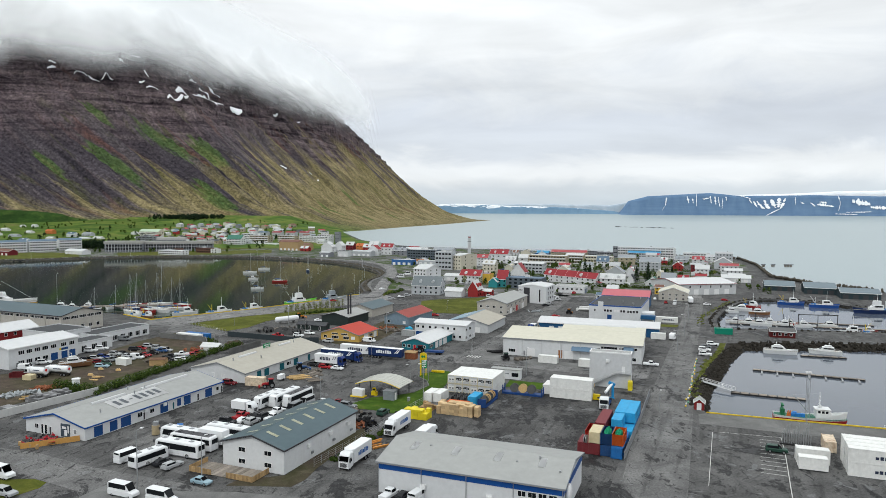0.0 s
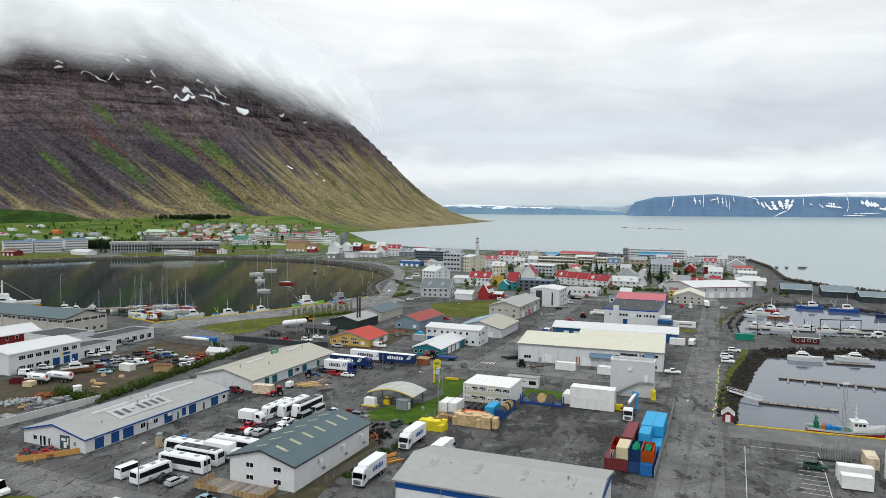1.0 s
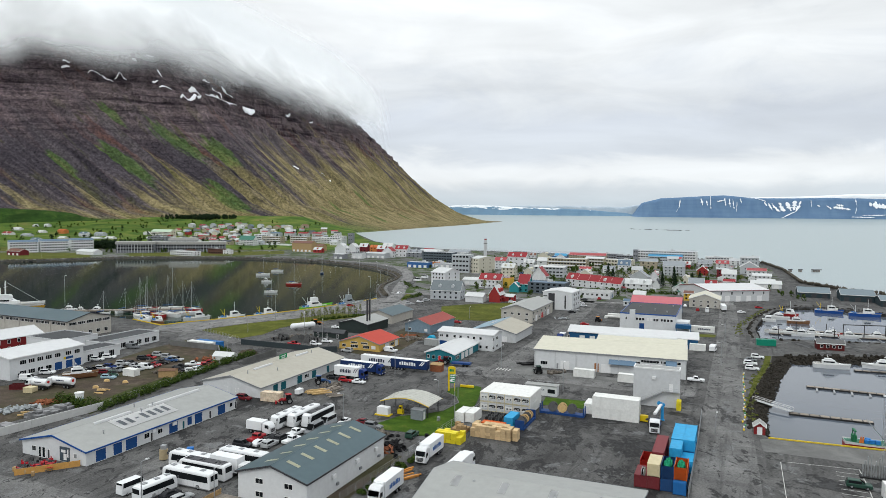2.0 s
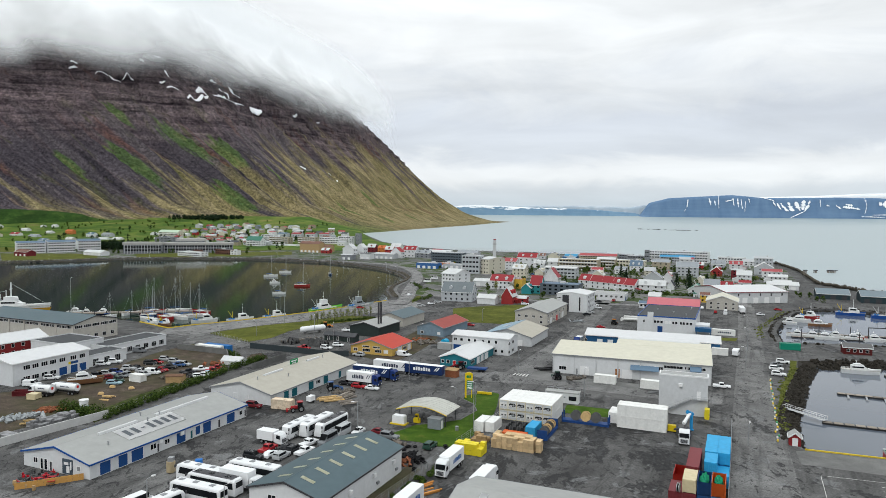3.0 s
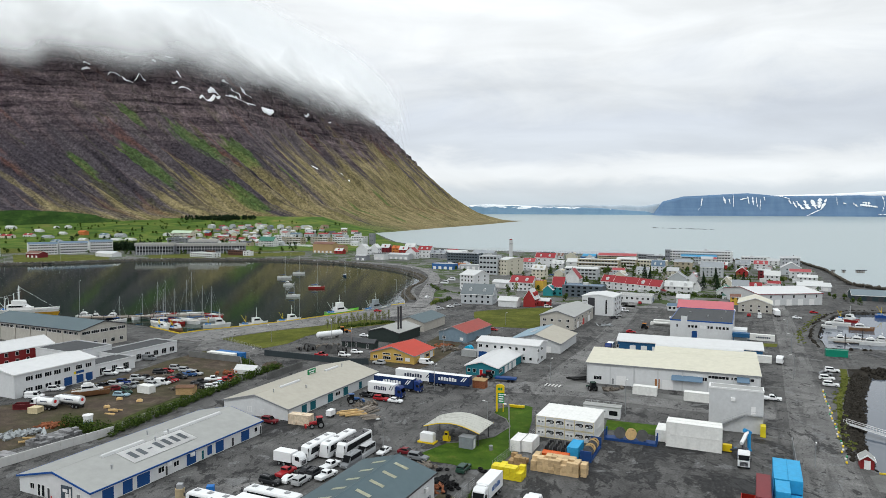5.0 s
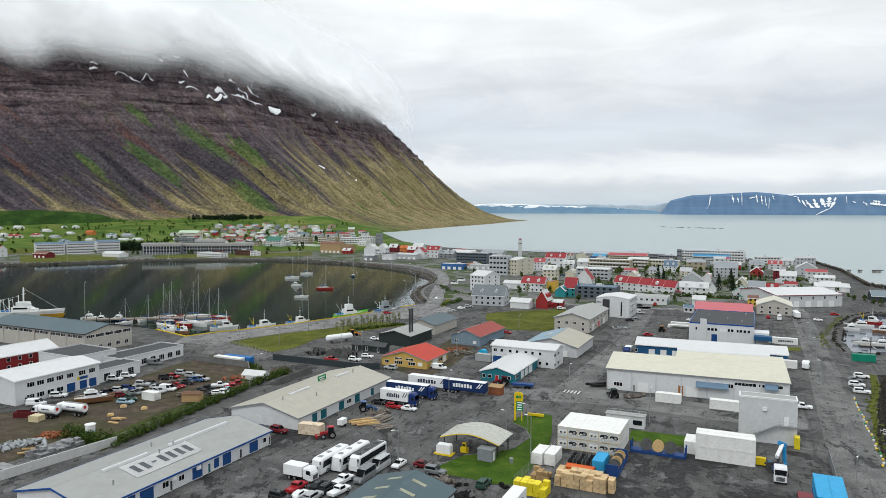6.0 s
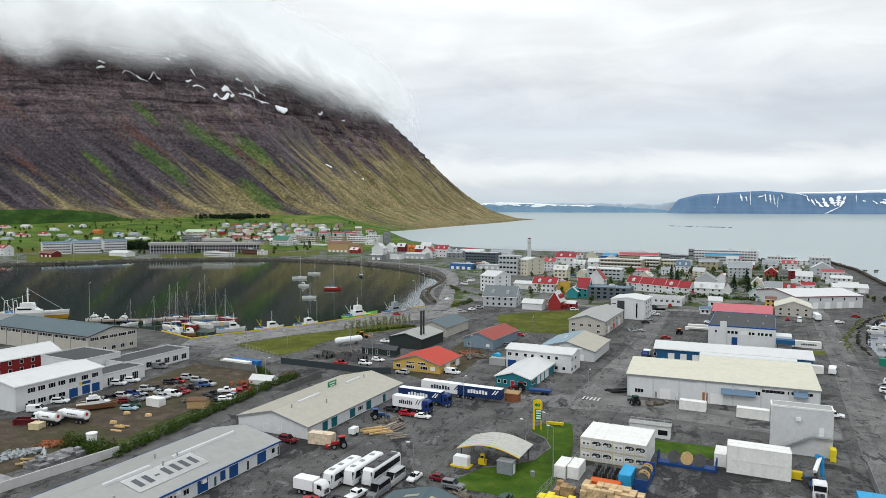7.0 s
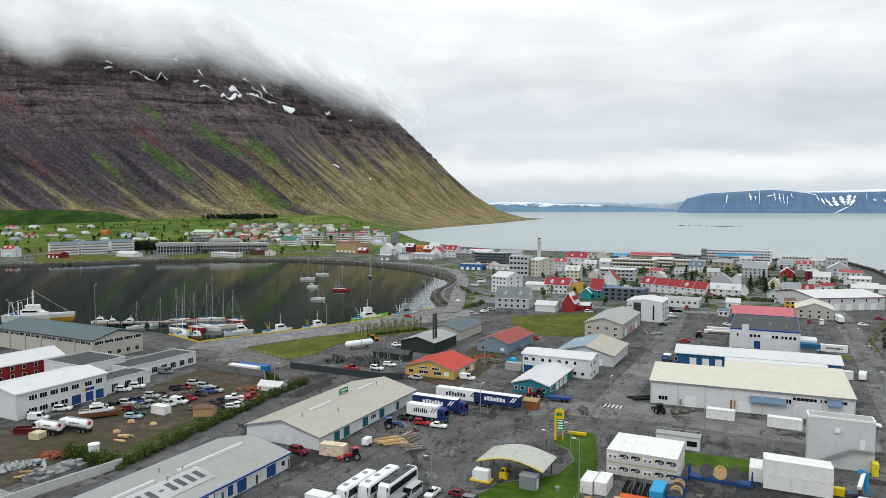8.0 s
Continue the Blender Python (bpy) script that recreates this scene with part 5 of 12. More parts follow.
flat_a = house("office_building", "white building with a flat dark felt roof", "building", -155.7, 274.6, 16, 19, 66, 5.7, 6.1, white_wall, roof_dark, grey_wall, flat=True)
flat_b = house("office_building", "low white building with a flat dark felt roof", "building", -137.6, 284.6, 28, 11, 68, 4.0, 4.4, white_wall, roof_dark, grey_wall, flat=True)
flat_c = house("garage_building", "low white annex with a flat dark felt roof", "building", -137.5, 262.0, 16.8, 9, 68, 3.8, 4.2, white_wall, roof_dark, grey_wall, flat=True)
bigh = house("harbour_hall", "large beige harbour hall with a wide grey roof", "hall", -189.4, 317.7, 60, 21.4, -23, 7.5, 9.9, beige_wall, roof_slate, trim_dark)
smallw = house("garage_building", "small white flat-roofed garage with square windows", "building", 87.8, 462.0, 14, 20, 68, 4.3, 4.6, white_wall, roof_light, None, flat=True)
bighall_r = house("freezer_plant", "very large pale grey hall with a white roof", "hall", 172.0, 468.0, 42, 36, 12, 7.0, 9.5, grey_wall, roof_white, red_wall)
creamhall = house("garage_hall", "cream hall with a pale yellow ridged roof", "hall", 146.0, 428.0, 20, 17, 68, 5.0, 8.0, beige_wall, roof_cream, frame_white)
tall = house("ice_tower", "tall windowless white block with an outside stair", "building", 53.7, 210.8, 12.6, 4.2, 160, 10.8, 10.95, grey_wall, roof_light, frame_white, flat=True)

# ---- doors and windows of the large buildings ----
teal_door = paint("teal_door_paint", (0.01, 0.10, 0.13))
red_door = paint("red_door_paint", (0.45, 0.02, 0.02))
wood_door = paint("brown_wood_door", (0.30, 0.13, 0.05))
put_opening(hall3x, 47.6, 19.8, "F", -20.14, 0, 2.73, 2.7, "roller_door", door_blue)
put_opening(hall3x, 47.6, 19.8, "F", -15.70, 0, 2.53, 2.7, "roller_door", door_blue)
put_opening(hall3x, 47.6, 19.8, "F", -11.91, 0, 3.34, 2.7, "roller_door", door_blue)
put_opening(hall3x, 47.6, 19.8, "F", -7.43, 1.1, 1.66, 1.3, "window")
put_opening(hall3x, 47.6, 19.8, "F", -6.04, 0, 0.75, 2.1, "door", trim_dark)
put_opening(hall3x, 47.6, 19.8, "F", -3.39, 1.1, 1.53, 1.2, "window")
put_opening(hall3x, 47.6, 19.8, "F", 0.83, 0, 3.00, 2.7, "roller_door", door_blue)
put_opening(hall3x, 47.6, 19.8, "F", 4.18, 0, 0.83, 2.1, "door", teal_door)
put_opening(hall3x, 47.6, 19.8, "F", 6.27, 0.4, 1.69, 2.2, "roller_door", door_blue)
put_opening(hall3x, 47.6, 19.8, "F", 9.39, 0, 2.83, 2.7, "roller_door", door_blue)
put_opening(hall3x, 47.6, 19.8, "F", 13.71, 0, 0.91, 2.1, "door", trim_dark)
put_opening(hall3x, 47.6, 19.8, "F", 18.00, 0, 3.07, 2.6, "roller_door", door_blue)
put_opening(hall3x, 47.6, 19.8, "F", 21.83, 1, 1.22, 1.2, "window")
put_opening(hall3x, 47.6, 19.8, "F", 23.56, 0, 0.74, 2.1, "door", trim_dark)
put_opening(hall3x, 47.6, 19.8, "L", 6.13, 1.1, 1.31, 1.2, "window")
put_opening(hall3x, 47.6, 19.8, "L", 4.24, 0, 0.81, 2.4, "window")
put_opening(hall3x, 47.6, 19.8, "L", 3.03, 0, 0.97, 2.4, "window")
put_opening(hall3x, 47.6, 19.8, "L", 1.49, 0, 0.80, 2.1, "door", trim_dark)
bm = bmesh.new()
box(bm, -23.95, -5.0, .2, -23.8, -2.1, 3.3)
mural = part("mural_panel", bm, surface("dark_mural_panel", (0.055, 0.075, 0.095), 0.6, 0, 0.5, 1.2, 0.4, 0.9), hall3x, "dark picture panel with pale shapes")
for y0, y1, z0, z1 in ((-4.2, -3.3, .5, 1.9), (-3.9, -2.6, 2.1, 2.7), (-4.8, -4.4, 1.2, 2.9)):
    bm = bmesh.new()
    box(bm, -23.98, y0, z0, -23.94, y1, z1)
    part("pale_shape", bm, frame_white, mural)
put_opening(hall3x, 47.6, 19.8, "L", -6.71, 1.2, 1.08, 1.1, "window", trim_grey)
put_opening(hallgr, 46.3, 21.5, "F", -16.17, 0, 2.47, 2.6, "roller_door", teal_door)
put_opening(hallgr, 46.3, 21.5, "F", -12.15, 0, 2.82, 2.6, "roller_door", teal_door)
put_opening(hallgr, 46.3, 21.5, "F", -3.69, 0, 2.82, 2.6, "roller_door", teal_door)
put_opening(hallgr, 46.3, 21.5, "F", 0.22, 1, 2.40, 1.2, "window")
put_opening(hallgr, 46.3, 21.5, "F", 4.44, 0, 2.77, 2.6, "roller_door", teal_door)
put_opening(hallgr, 46.3, 21.5, "F", 12.80, 0, 1.80, 2.4, "roller_door", teal_door)
put_opening(hallgr, 46.3, 21.5, "L", 1.92, 0.9, 1.53, 1.4, "window", white_wall)
put_opening(hallgr, 46.3, 21.5, "L", -2.25, 0.9, 1.35, 1.2, "window", white_wall)
put_opening(hallbl, 29.9, 15.5, "L", 2.79, 3.4, 1.84, 1.1, "window")
put_opening(hallbl, 29.9, 15.5, "L", 2.79, 0.9, 1.84, 1.1, "window")
put_opening(hallbl, 29.9, 15.5, "L", -3.80, 3.4, 1.90, 1.1, "window")
put_opening(hallbl, 29.9, 15.5, "L", -3.80, 0.9, 1.90, 1.1, "window")
put_opening(wareh, 50.8, 22.3, "F", -21.96, 1.2, 2.62, 1.3, "window")
put_opening(wareh, 50.8, 22.3, "F", -17.19, 0, 0.86, 2.1, "door", trim_grey)
put_opening(wareh, 50.8, 22.3, "F", -14.62, 0, 2.99, 3, "roller_door", frame_white)
put_opening(wareh, 50.8, 22.3, "F", -3.67, 0, 1.66, 3.2, "door", wood_door)
put_opening(wareh, 50.8, 22.3, "F", -0.58, 0, 3.29, 3, "roller_door", frame_white)
put_opening(wareh, 50.8, 22.3, "F", 9.55, 3.6, 2.80, 1.3, "window")
put_opening(wareh, 50.8, 22.3, "F", 13.91, 4.6, 5.92, 1, "window")
put_opening(wareh, 50.8, 22.3, "F", 20.64, 4.6, 6.38, 1, "window")
put_opening(wareh, 50.8, 22.3, "F", 22.30, 0.8, 2.31, 1.3, "window")
put_opening(wareh, 50.8, 22.3, "F", 19.21, 0.8, 1.55, 1.3, "window")
put_opening(tealh, 25.2, 11.2, "L", 4.62, 1, 1.07, 1.2, "window")
put_opening(tealh, 25.2, 11.2, "L", 2.59, 1, 1.23, 1.2, "window")
put_opening(tealh, 25.2, 11.2, "L", 0.15, 0, 1.21, 2.2, "door", red_door)
put_opening(tealh, 25.2, 11.2, "L", -2.18, 1, 1.03, 1.2, "window")
put_opening(tealh, 25.2, 11.2, "L", -4.05, 1, 1.02, 1.2, "window")
put_opening(tealh, 25.2, 11.2, "F", -9.41, 1, 3.32, 1.2, "window")
put_opening(tealh, 25.2, 11.2, "F", -4.03, 0, 2.91, 2.4, "roller_door", frame_white)
put_opening(tealh, 25.2, 11.2, "F", 0.12, 0, 3.01, 2.4, "roller_door", frame_white)
put_opening(tealh, 25.2, 11.2, "F", 4.74, 0, 3.76, 2.4, "roller_door", frame_white)
put_opening(yelh, 17, 18, "L", 6.86, 0.9, 1.72, 1.2, "window")
put_opening(yelh, 17, 18, "L", 2.12, 0.9, 3.37, 1.2, "window")
put_opening(yelh, 17, 18, "L", 2.24, 2.6, 3.13, 0.7, "window")
put_opening(yelh, 17, 18, "L", -2.29, 2.5, 3.06, 0.8, "window")
put_opening(yelh, 17, 18, "L", -3.11, 0.9, 2.81, 1.2, "window")
put_opening(yelh, 17, 18, "L", -6.37, 0.9, 1.85, 1.3, "window", frame_white)
put_opening(yelh, 17, 18, "F", -1.97, 0, 3.75, 2.6, "roller_door", frame_white)
put_opening(yelh, 17, 18, "F", 2.26, 0.9, 3.01, 1.2, "window")
put_opening(yelh, 17, 18, "F", 5.96, 0, 2.65, 2.4, "roller_door", frame_white)
put_opening(wlh, 23.5, 10.8, "B", 10.47, 4.2, 1.44, 1.2, "window")
put_opening(wlh, 23.5, 10.8, "B", 7.91, 4.2, 1.22, 1.2, "window")
put_opening(wlh, 23.5, 10.8, "B", 4.70, 4.2, 1.19, 1.2, "window")
put_opening(wlh, 23.5, 10.8, "B", 2.14, 4.2, 1.17, 1.2, "window")
put_opening(wlh, 23.5, 10.8, "B", -1.14, 4.2, 1.15, 1.2, "window")
put_opening(wlh, 23.5, 10.8, "B", -3.61, 4.2, 1.13, 1.2, "window")
put_opening(wlh, 23.5, 10.8, "B", -6.40, 4.2, 1.11, 1.2, "window")
put_opening(wlh, 23.5, 10.8, "B", -6.40, 0.9, 1.11, 1.2, "window")
put_opening(wlh, 23.5, 10.8, "B", 9.65, 0, 3.48, 2.8, "roller_door", door_blue)
put_opening(wlh, 23.5, 10.8, "B", -8.97, 0.9, 1.09, 1.2, "window")
put_opening(wlh, 23.5, 10.8, "L", 5.38, 4.2, 2.20, 1.2, "window")
put_opening(wlh, 23.5, 10.8, "L", 0.85, 4.2, 2.32, 1.2, "window")
put_opening(wlh, 23.5, 10.8, "L", 5.38, 0.9, 2.20, 1.2, "window")
put_opening(wlh, 23.5, 10.8, "L", 0.85, 0.9, 2.32, 1.2, "window")
put_opening(gh, 25.8, 20.6, "L", 8.03, 0.8, 1.75, 1.2, "window")
put_opening(gh, 25.8, 20.6, "L", 1.32, 0.8, 2.14, 1.2, "window")
put_opening(gh, 25.8, 20.6, "L", -5.23, 0, 2.51, 2.4, "roller_door", frame_white)
put_opening(redr, 25.5, 13, "L", 4.03, 0.8, 1.57, 1.2, "window")
put_opening(redr, 25.5, 13, "L", -4.23, 0.8, 1.53, 1.2, "window", frame_white)
put_opening(beigeh, 40, 16.2, "L", 5.94, 3.4, 1.49, 1.2, "window")
put_opening(beigeh, 40, 16.2, "L", 2.24, 3.4, 1.47, 1.2, "window")
put_opening(beigeh, 40, 16.2, "L", -1.43, 3.4, 1.46, 1.2, "window")
put_opening(beigeh, 40, 16.2, "L", -5.30, 3.4, 1.44, 1.2, "window")
put_opening(beigeh, 40, 16.2, "L", 5.94, 0.8, 1.49, 1.2, "window")
put_opening(beigeh, 40, 16.2, "L", -5.30, 0.8, 1.44, 1.2, "window")
put_opening(beigeh, 40, 16.2, "F", -17.40, 0.8, 2.27, 1.3, "window")
put_opening(beigeh, 40, 16.2, "F", -12.19, 0, 3.53, 3, "roller_door", frame_white)
put_opening(beigeh, 40, 16.2, "F", -6.82, 0.8, 2.43, 1.3, "window")
put_opening(beigeh, 40, 16.2, "F", -1.25, 0, 3.77, 3, "roller_door", red_door)
put_opening(beigeh, 40, 16.2, "F", 4.50, 0, 2.61, 3, "roller_door", trim_grey)
put_opening(beigeh, 40, 16.2, "F", 10.48, 0, 4.05, 3, "roller_door", frame_white)
put_opening(beigeh, 40, 16.2, "F", -17.40, 3.8, 2.27, 1.2, "window")
put_opening(beigeh, 40, 16.2, "F", -10.43, 3.8, 2.38, 1.2, "window")
put_opening(beigeh, 40, 16.2, "F", -3.13, 3.8, 2.49, 1.2, "window")
put_opening(beigeh, 40, 16.2, "F", 4.50, 3.8, 2.61, 1.2, "window")
put_opening(beigeh, 40, 16.2, "F", 12.51, 3.8, 2.73, 1.2, "window")
put_opening(bkh, 25.4, 42, "F", -9.75, 4.6, 0.84, 1.3, "window")
put_opening(bkh, 25.4, 42, "F", -6.23, 4.6, 1.23, 1.3, "window")
put_opening(bkh, 25.4, 42, "F", -4.79, 4.6, 1.23, 1.3, "window")
put_opening(bkh, 25.4, 42, "F", -3.37, 4.6, 1.22, 1.3, "window")
put_opening(bkh, 25.4, 42, "F", -1.95, 4.6, 1.21, 1.3, "window")
put_opening(bkh, 25.4, 42, "F", 0.26, 4.6, 1.20, 1.3, "window", frame_white)
put_opening(bkh, 25.4, 42, "F", 1.65, 4.6, 1.19, 1.3, "window", frame_white)
put_opening(bkh, 25.4, 42, "F", 3.13, 4.6, 0.98, 1.3, "window")
put_opening(bkh, 25.4, 42, "F", 4.41, 4.6, 1.17, 1.3, "window")
put_opening(bkh, 25.4, 42, "F", 6.46, 4.6, 0.97, 1.3, "window")
put_opening(bkh, 25.4, 42, "F", 7.71, 4.6, 1.16, 1.3, "window")
put_opening(bkh, 25.4, 42, "F", 9.25, 4.6, 1.15, 1.3, "window")
put_opening(bkh, 25.4, 42, "F", 10.77, 4.6, 1.14, 1.3, "window")
put_opening(bkh, 25.4, 42, "F", -6.33, 0, 1.03, 3.4, "roller_door", door_blue)
put_opening(bkh, 25.4, 42, "F", -2.56, 0, 2.43, 3.4, "roller_door", door_blue)
put_opening(bbh, 52.3, 15, "F", -26.08, 1.2, 0.95, 1.4, "window")
put_opening(bbh, 52.3, 15, "F", -20.35, 0, 2.24, 2.6, "roller_door", frame_white)
put_opening(bbh, 52.3, 15, "F", -16.09, 0, 2.21, 2.6, "roller_door", frame_white)
put_opening(bbh, 52.3, 15, "F", -11.89, 0, 2.18, 2.6, "roller_door", frame_white)
put_opening(bbh, 52.3, 15, "F", -7.55, 0, 2.15, 2.6, "roller_door", frame_white)

# ---- what sits on and against the large buildings ----
skylight_mat = surface("cream_skylight_sheet", (0.55, 0.55, 0.42), 0.4, 0, 0.05, 1.0, 0.2, 0.5)
plank = surface("weathered_timber", (0.36, 0.24, 0.12), 0.85, 0, 0.2, 2.0, 0.3, 0.6, 0.2, False, 0.25)
new_wood = surface("fresh_pale_timber", (0.55, 0.38, 0.18), 0.8, 0, 0.12, 2.0, 0.2, 0.6, 0.1, False, 0.2)
grey_wood = surface("grey_old_timber", (0.24, 0.21, 0.18), 0.9, 0, 0.2, 2.0, 0.3, 0.6, 0.2, False, 0.3)
steel = surface("galvanised_steel", (0.35, 0.36, 0.37), 0.45, 0.6, 0.1, 2.0, 0.2, 0.6)
yellow_paint = paint("safety_yellow_paint", (0.62, 0.45, 0.015))
green_paint = paint("bright_green_paint", (0.01, 0.20, 0.07))


def on_slope(root, name, u, v0, v1, W, eave, ridge, w, mat, up=0.2, off=0.0, th=0.05):
    """A sheet on a roof slope: u along the ridge; v from the eave (0) to the ridge (1); sign of W picks the slope."""
    s = 1 if W > 0 else -1
    hw = abs(W) / 2
    y0, y1 = s * (-hw * (1 - v0)) , s * (-hw * (1 - v1))
    z0, z1 = eave + (ridge - eave) * v0 + up, eave + (ridge - eave) * v1 + up
    bm = bmesh.new()
    a = [bm.verts.new(p) for p in ((u - w / 2, y0, z0), (u + w / 2, y0, z0), (u + w / 2, y1, z1), (u - w / 2, y1, z1))]
    bm.faces.new(a)
    bmesh.ops.solidify(bm, geom=bm.faces[:], thickness=th)
    bmesh.ops.recalc_face_normals(bm, faces=bm.faces[:])
    return part(name, bm, mat, root)


for i in range(6):
    u = -11.5 + 4.6 * i
    on_slope(hallbl, "skylight", u, 0.50, 0.86, 15.5, 5.2, 7.3, 0.95, skylight_mat, 0.24)
    on_slope(hallbl, "skylight", u, 0.50, 0.86, -15.5, 5.2, 7.3, 0.95, skylight_mat, 0.24)
for i in range(4):
    on_slope(ware, "skylight", -13 + 8.6 * i, 0.55, 0.88, 19, 6.0, 7.9, 1.3, roof_white, 0.24)


def vent(root, x, y, z, r=0.22, h=0.9):
    share("vent", cached(("vent", r, h), steel, lambda bm: (tube(bm, (0, 0, 0), (0, 0, h), r * .7), tube(bm, (0, 0, h - .2), (0, 0, h + .1), r, r * .8))), root, pose(x, y, z))


def ac_unit(root, L, W, side, u, z):
    m = {"F": pose(u, -W / 2 - .2, z), "L": pose(-L / 2 - .2, u, z, 0, 0, -90), "B": pose(u, W / 2 + .2, z, 0, 0, 180)}[side]
    share("air_unit", cached(("air_unit",), frame_white, lambda bm: (box(bm, -.55, -.25, 0, .55, .22, .8), box(bm, -.4, -.3, .12, .4, -.25, .68))), root, m)


for p in ((-10, -2.0, 6.9), (8, -3.5, 6.6), (12, -1.6, 7.4), (16.5, -5.0, 6.4)):
    vent(ware, *p)
for u in (-8.5, 4.5):
    ac_unit(ware, 36, 19, "F", u, 2.0)
for u in (-6, 3, 11):
    ac_unit(hallbl, 29.9, 15.5, "F", u, 3.0)
    share("rear_hood", cached(("rear_hood",), trim_grey, lambda bm: box(bm, -.4, -.3, 0, .4, .05, .5)), hallbl, pose(u + 1.4, -7.8, 1.2))
ac_unit(hall3x, 47.6, 19.8, "F", -5.5, 2.0)
ac_unit(hall3x, 47.6, 19.8, "F", 1.0, 1.9)
bm = bmesh.new()
box(bm, -18.0, -9.56, 4.6, 18.0, -9.50, 5.85)
part("wall_band", bm, trim_blue, ware, "broad dark blue band under the eave")
for x0 in (-18.06, 18.0):
    bm = bmesh.new()
    box(bm, x0, -9.4, 4.6, x0 + .06, 9.4, 5.85)
    part("wall_band", bm, trim_blue, ware)
for i in range(5):
    bm = bmesh.new()
    tube(bm, (-17.9 + 8.95 * i, -9.62, 0), (-17.9 + 8.95 * i, -9.62, 5.7), .07)
    part("downpipe", bm, steel, ware)
for i in range(4):
    put_opening(ware, 36, 19, "F", 10.5 + 1.9 * i, 3.4, 1.6, 1.1)
bm = bmesh.new()
bmesh.ops.create_uvsphere(bm, u_segments=16, v_segments=8, radius=1.6, matrix=pose(18.4, -6.5, 4.2) @ Matrix.Diagonal((.35, 1, 1, 1)))
part("satellite_dish", bm, frame_white, ware)

# the garage beside the scrap yard
put_opening(lwh, 26.8, 16.5, "F", -8.91, 4.4, 2.32, 1.45)
put_opening(lwh, 26.8, 16.5, "F", -6.01, 4.4, 2.22, 1.45)
put_opening(lwh, 26.8, 16.5, "F", -2.95, 4.4, 2.29, 1.45)
put_opening(lwh, 26.8, 16.5, "F", 0.04, 4.4, 2.36, 1.45)
put_opening(lwh, 26.8, 16.5, "F", 3.37, 4.4, 2.25, 1.45)
put_opening(lwh, 26.8, 16.5, "F", 7.44, 4.4, 2.35, 1.45)
put_opening(lwh, 26.8, 16.5, "F", 10.83, 4.4, 2.23, 1.45)
put_opening(lwh, 26.8, 16.5, "F", -9.03, 1.0, 2.32, 1.45)
put_opening(lwh, 26.8, 16.5, "F", -6.04, 1.0, 2.39, 1.45)
put_opening(lwh, 26.8, 16.5, "F", -2.97, 1.0, 2.13, 1.45)
put_opening(lwh, 26.8, 16.5, "F", 0.01, 1.0, 2.19, 1.45)
put_opening(lwh, 26.8, 16.5, "F", 3.61, 0, 2.96, 2.8, "roller_door", door_blue)
put_opening(lwh, 26.8, 16.5, "F", 7.69, 0, 2.72, 2.8, "roller_door", door_blue)
put_opening(lwh, 26.8, 16.5, "F", 10.99, 0, 2.79, 2.8, "roller_door", door_blue)
put_opening(lwh, 26.8, 16.5, "L", 4.96, 0, 2.96, 3.2, "roller_door", red_door)
put_opening(lwh, 26.8, 16.5, "L", 3.80, 4.5, 1.05, 1.2, "window")
put_opening(lwh, 26.8, 16.5, "L", -1.2, 4.5, 1.05, 1.2, "window")
bm = bmesh.new()
box(bm, 6.4, -8.36, 3.15, 9.2, -8.28, 3.95)
part("sign_board", bm, door_blue, lwh, "blue and yellow sign board over the doors")
bm = bmesh.new()
box(bm, 5.6, -8.36, 3.15, 6.38, -8.28, 3.95)
part("sign_panel", bm, yellow_paint, lwh)

# roof lights and roof sign of the long hall (the mark is drawn as plain bars)
for u0, u1 in ((-14.5, -4.0), (1.5, 19.0)):
    bm = bmesh.new()
    prism(bm, [(-.45, 0), (.45, 0), (.3, .45), (-.3, .45)], u0, u1)
    p = part("ridge_light", bm, roof_white, hall3x)
    p.location = (0, -1.2, 5.25)
on_slope(hall3x, "sign_panel", -3.0, 0.28, 0.80, 19.8, 3.2, 5.4, 17.0, frame_white, 0.30, 0, 0.03)
sign_grey = paint("faded_sign_grey", (0.16, 0.18, 0.20))
for i in range(7):
    if i != 2:
        on_slope(hall3x, "sign_bar", -9.6 + 2.2 * i, 0.40, 0.68, 19.8, 3.2, 5.4, 1.2, sign_grey, 0.36, 0, 0.02)
on_slope(hall3x, "sign_bar", -5.2, 0.52, 0.57, 19.8, 3.2, 5.4, 1.1, sign_grey, 0.36, 0, 0.02)
for p in ((-2, -2.5, 5.0), (0, 2, 5.1), (2.5, -1.5, 5.2), (-16, -6, 4.1)):
    vent(hall3x, *p)
for u0, u1, y in ((-14, -5, -1.0), (8, 15, -1.0)):
    bm = bmesh.new()
    prism(bm, [(-.45, 0), (.45, 0), (.3, .4), (-.3, .4)], u0, u1)
    p = part("ridge_light", bm, roof_white, hallgr)
    p.location = (0, y, 5.5)
bm = bmesh.new()
box(bm, 0.5, -.08, 5.7, 4.5, .08, 7.3)
part("roof_sign", bm, green_paint, hallgr, "green roof sign board with pale bars")
bm = bmesh.new()
logo_bars(bm, 1.0, 4.0, 6.6, .35, -.1, 6)
logo_bars(bm, 1.4, 3.6, 6.0, .3, -.1, 5)
part("sign_bar", bm, mark_white, hallgr)
for p in ((-18, -2, 5.3), (-8, -5.5, 4.5), (16, -2, 5.4)):
    vent(hallgr, *p)

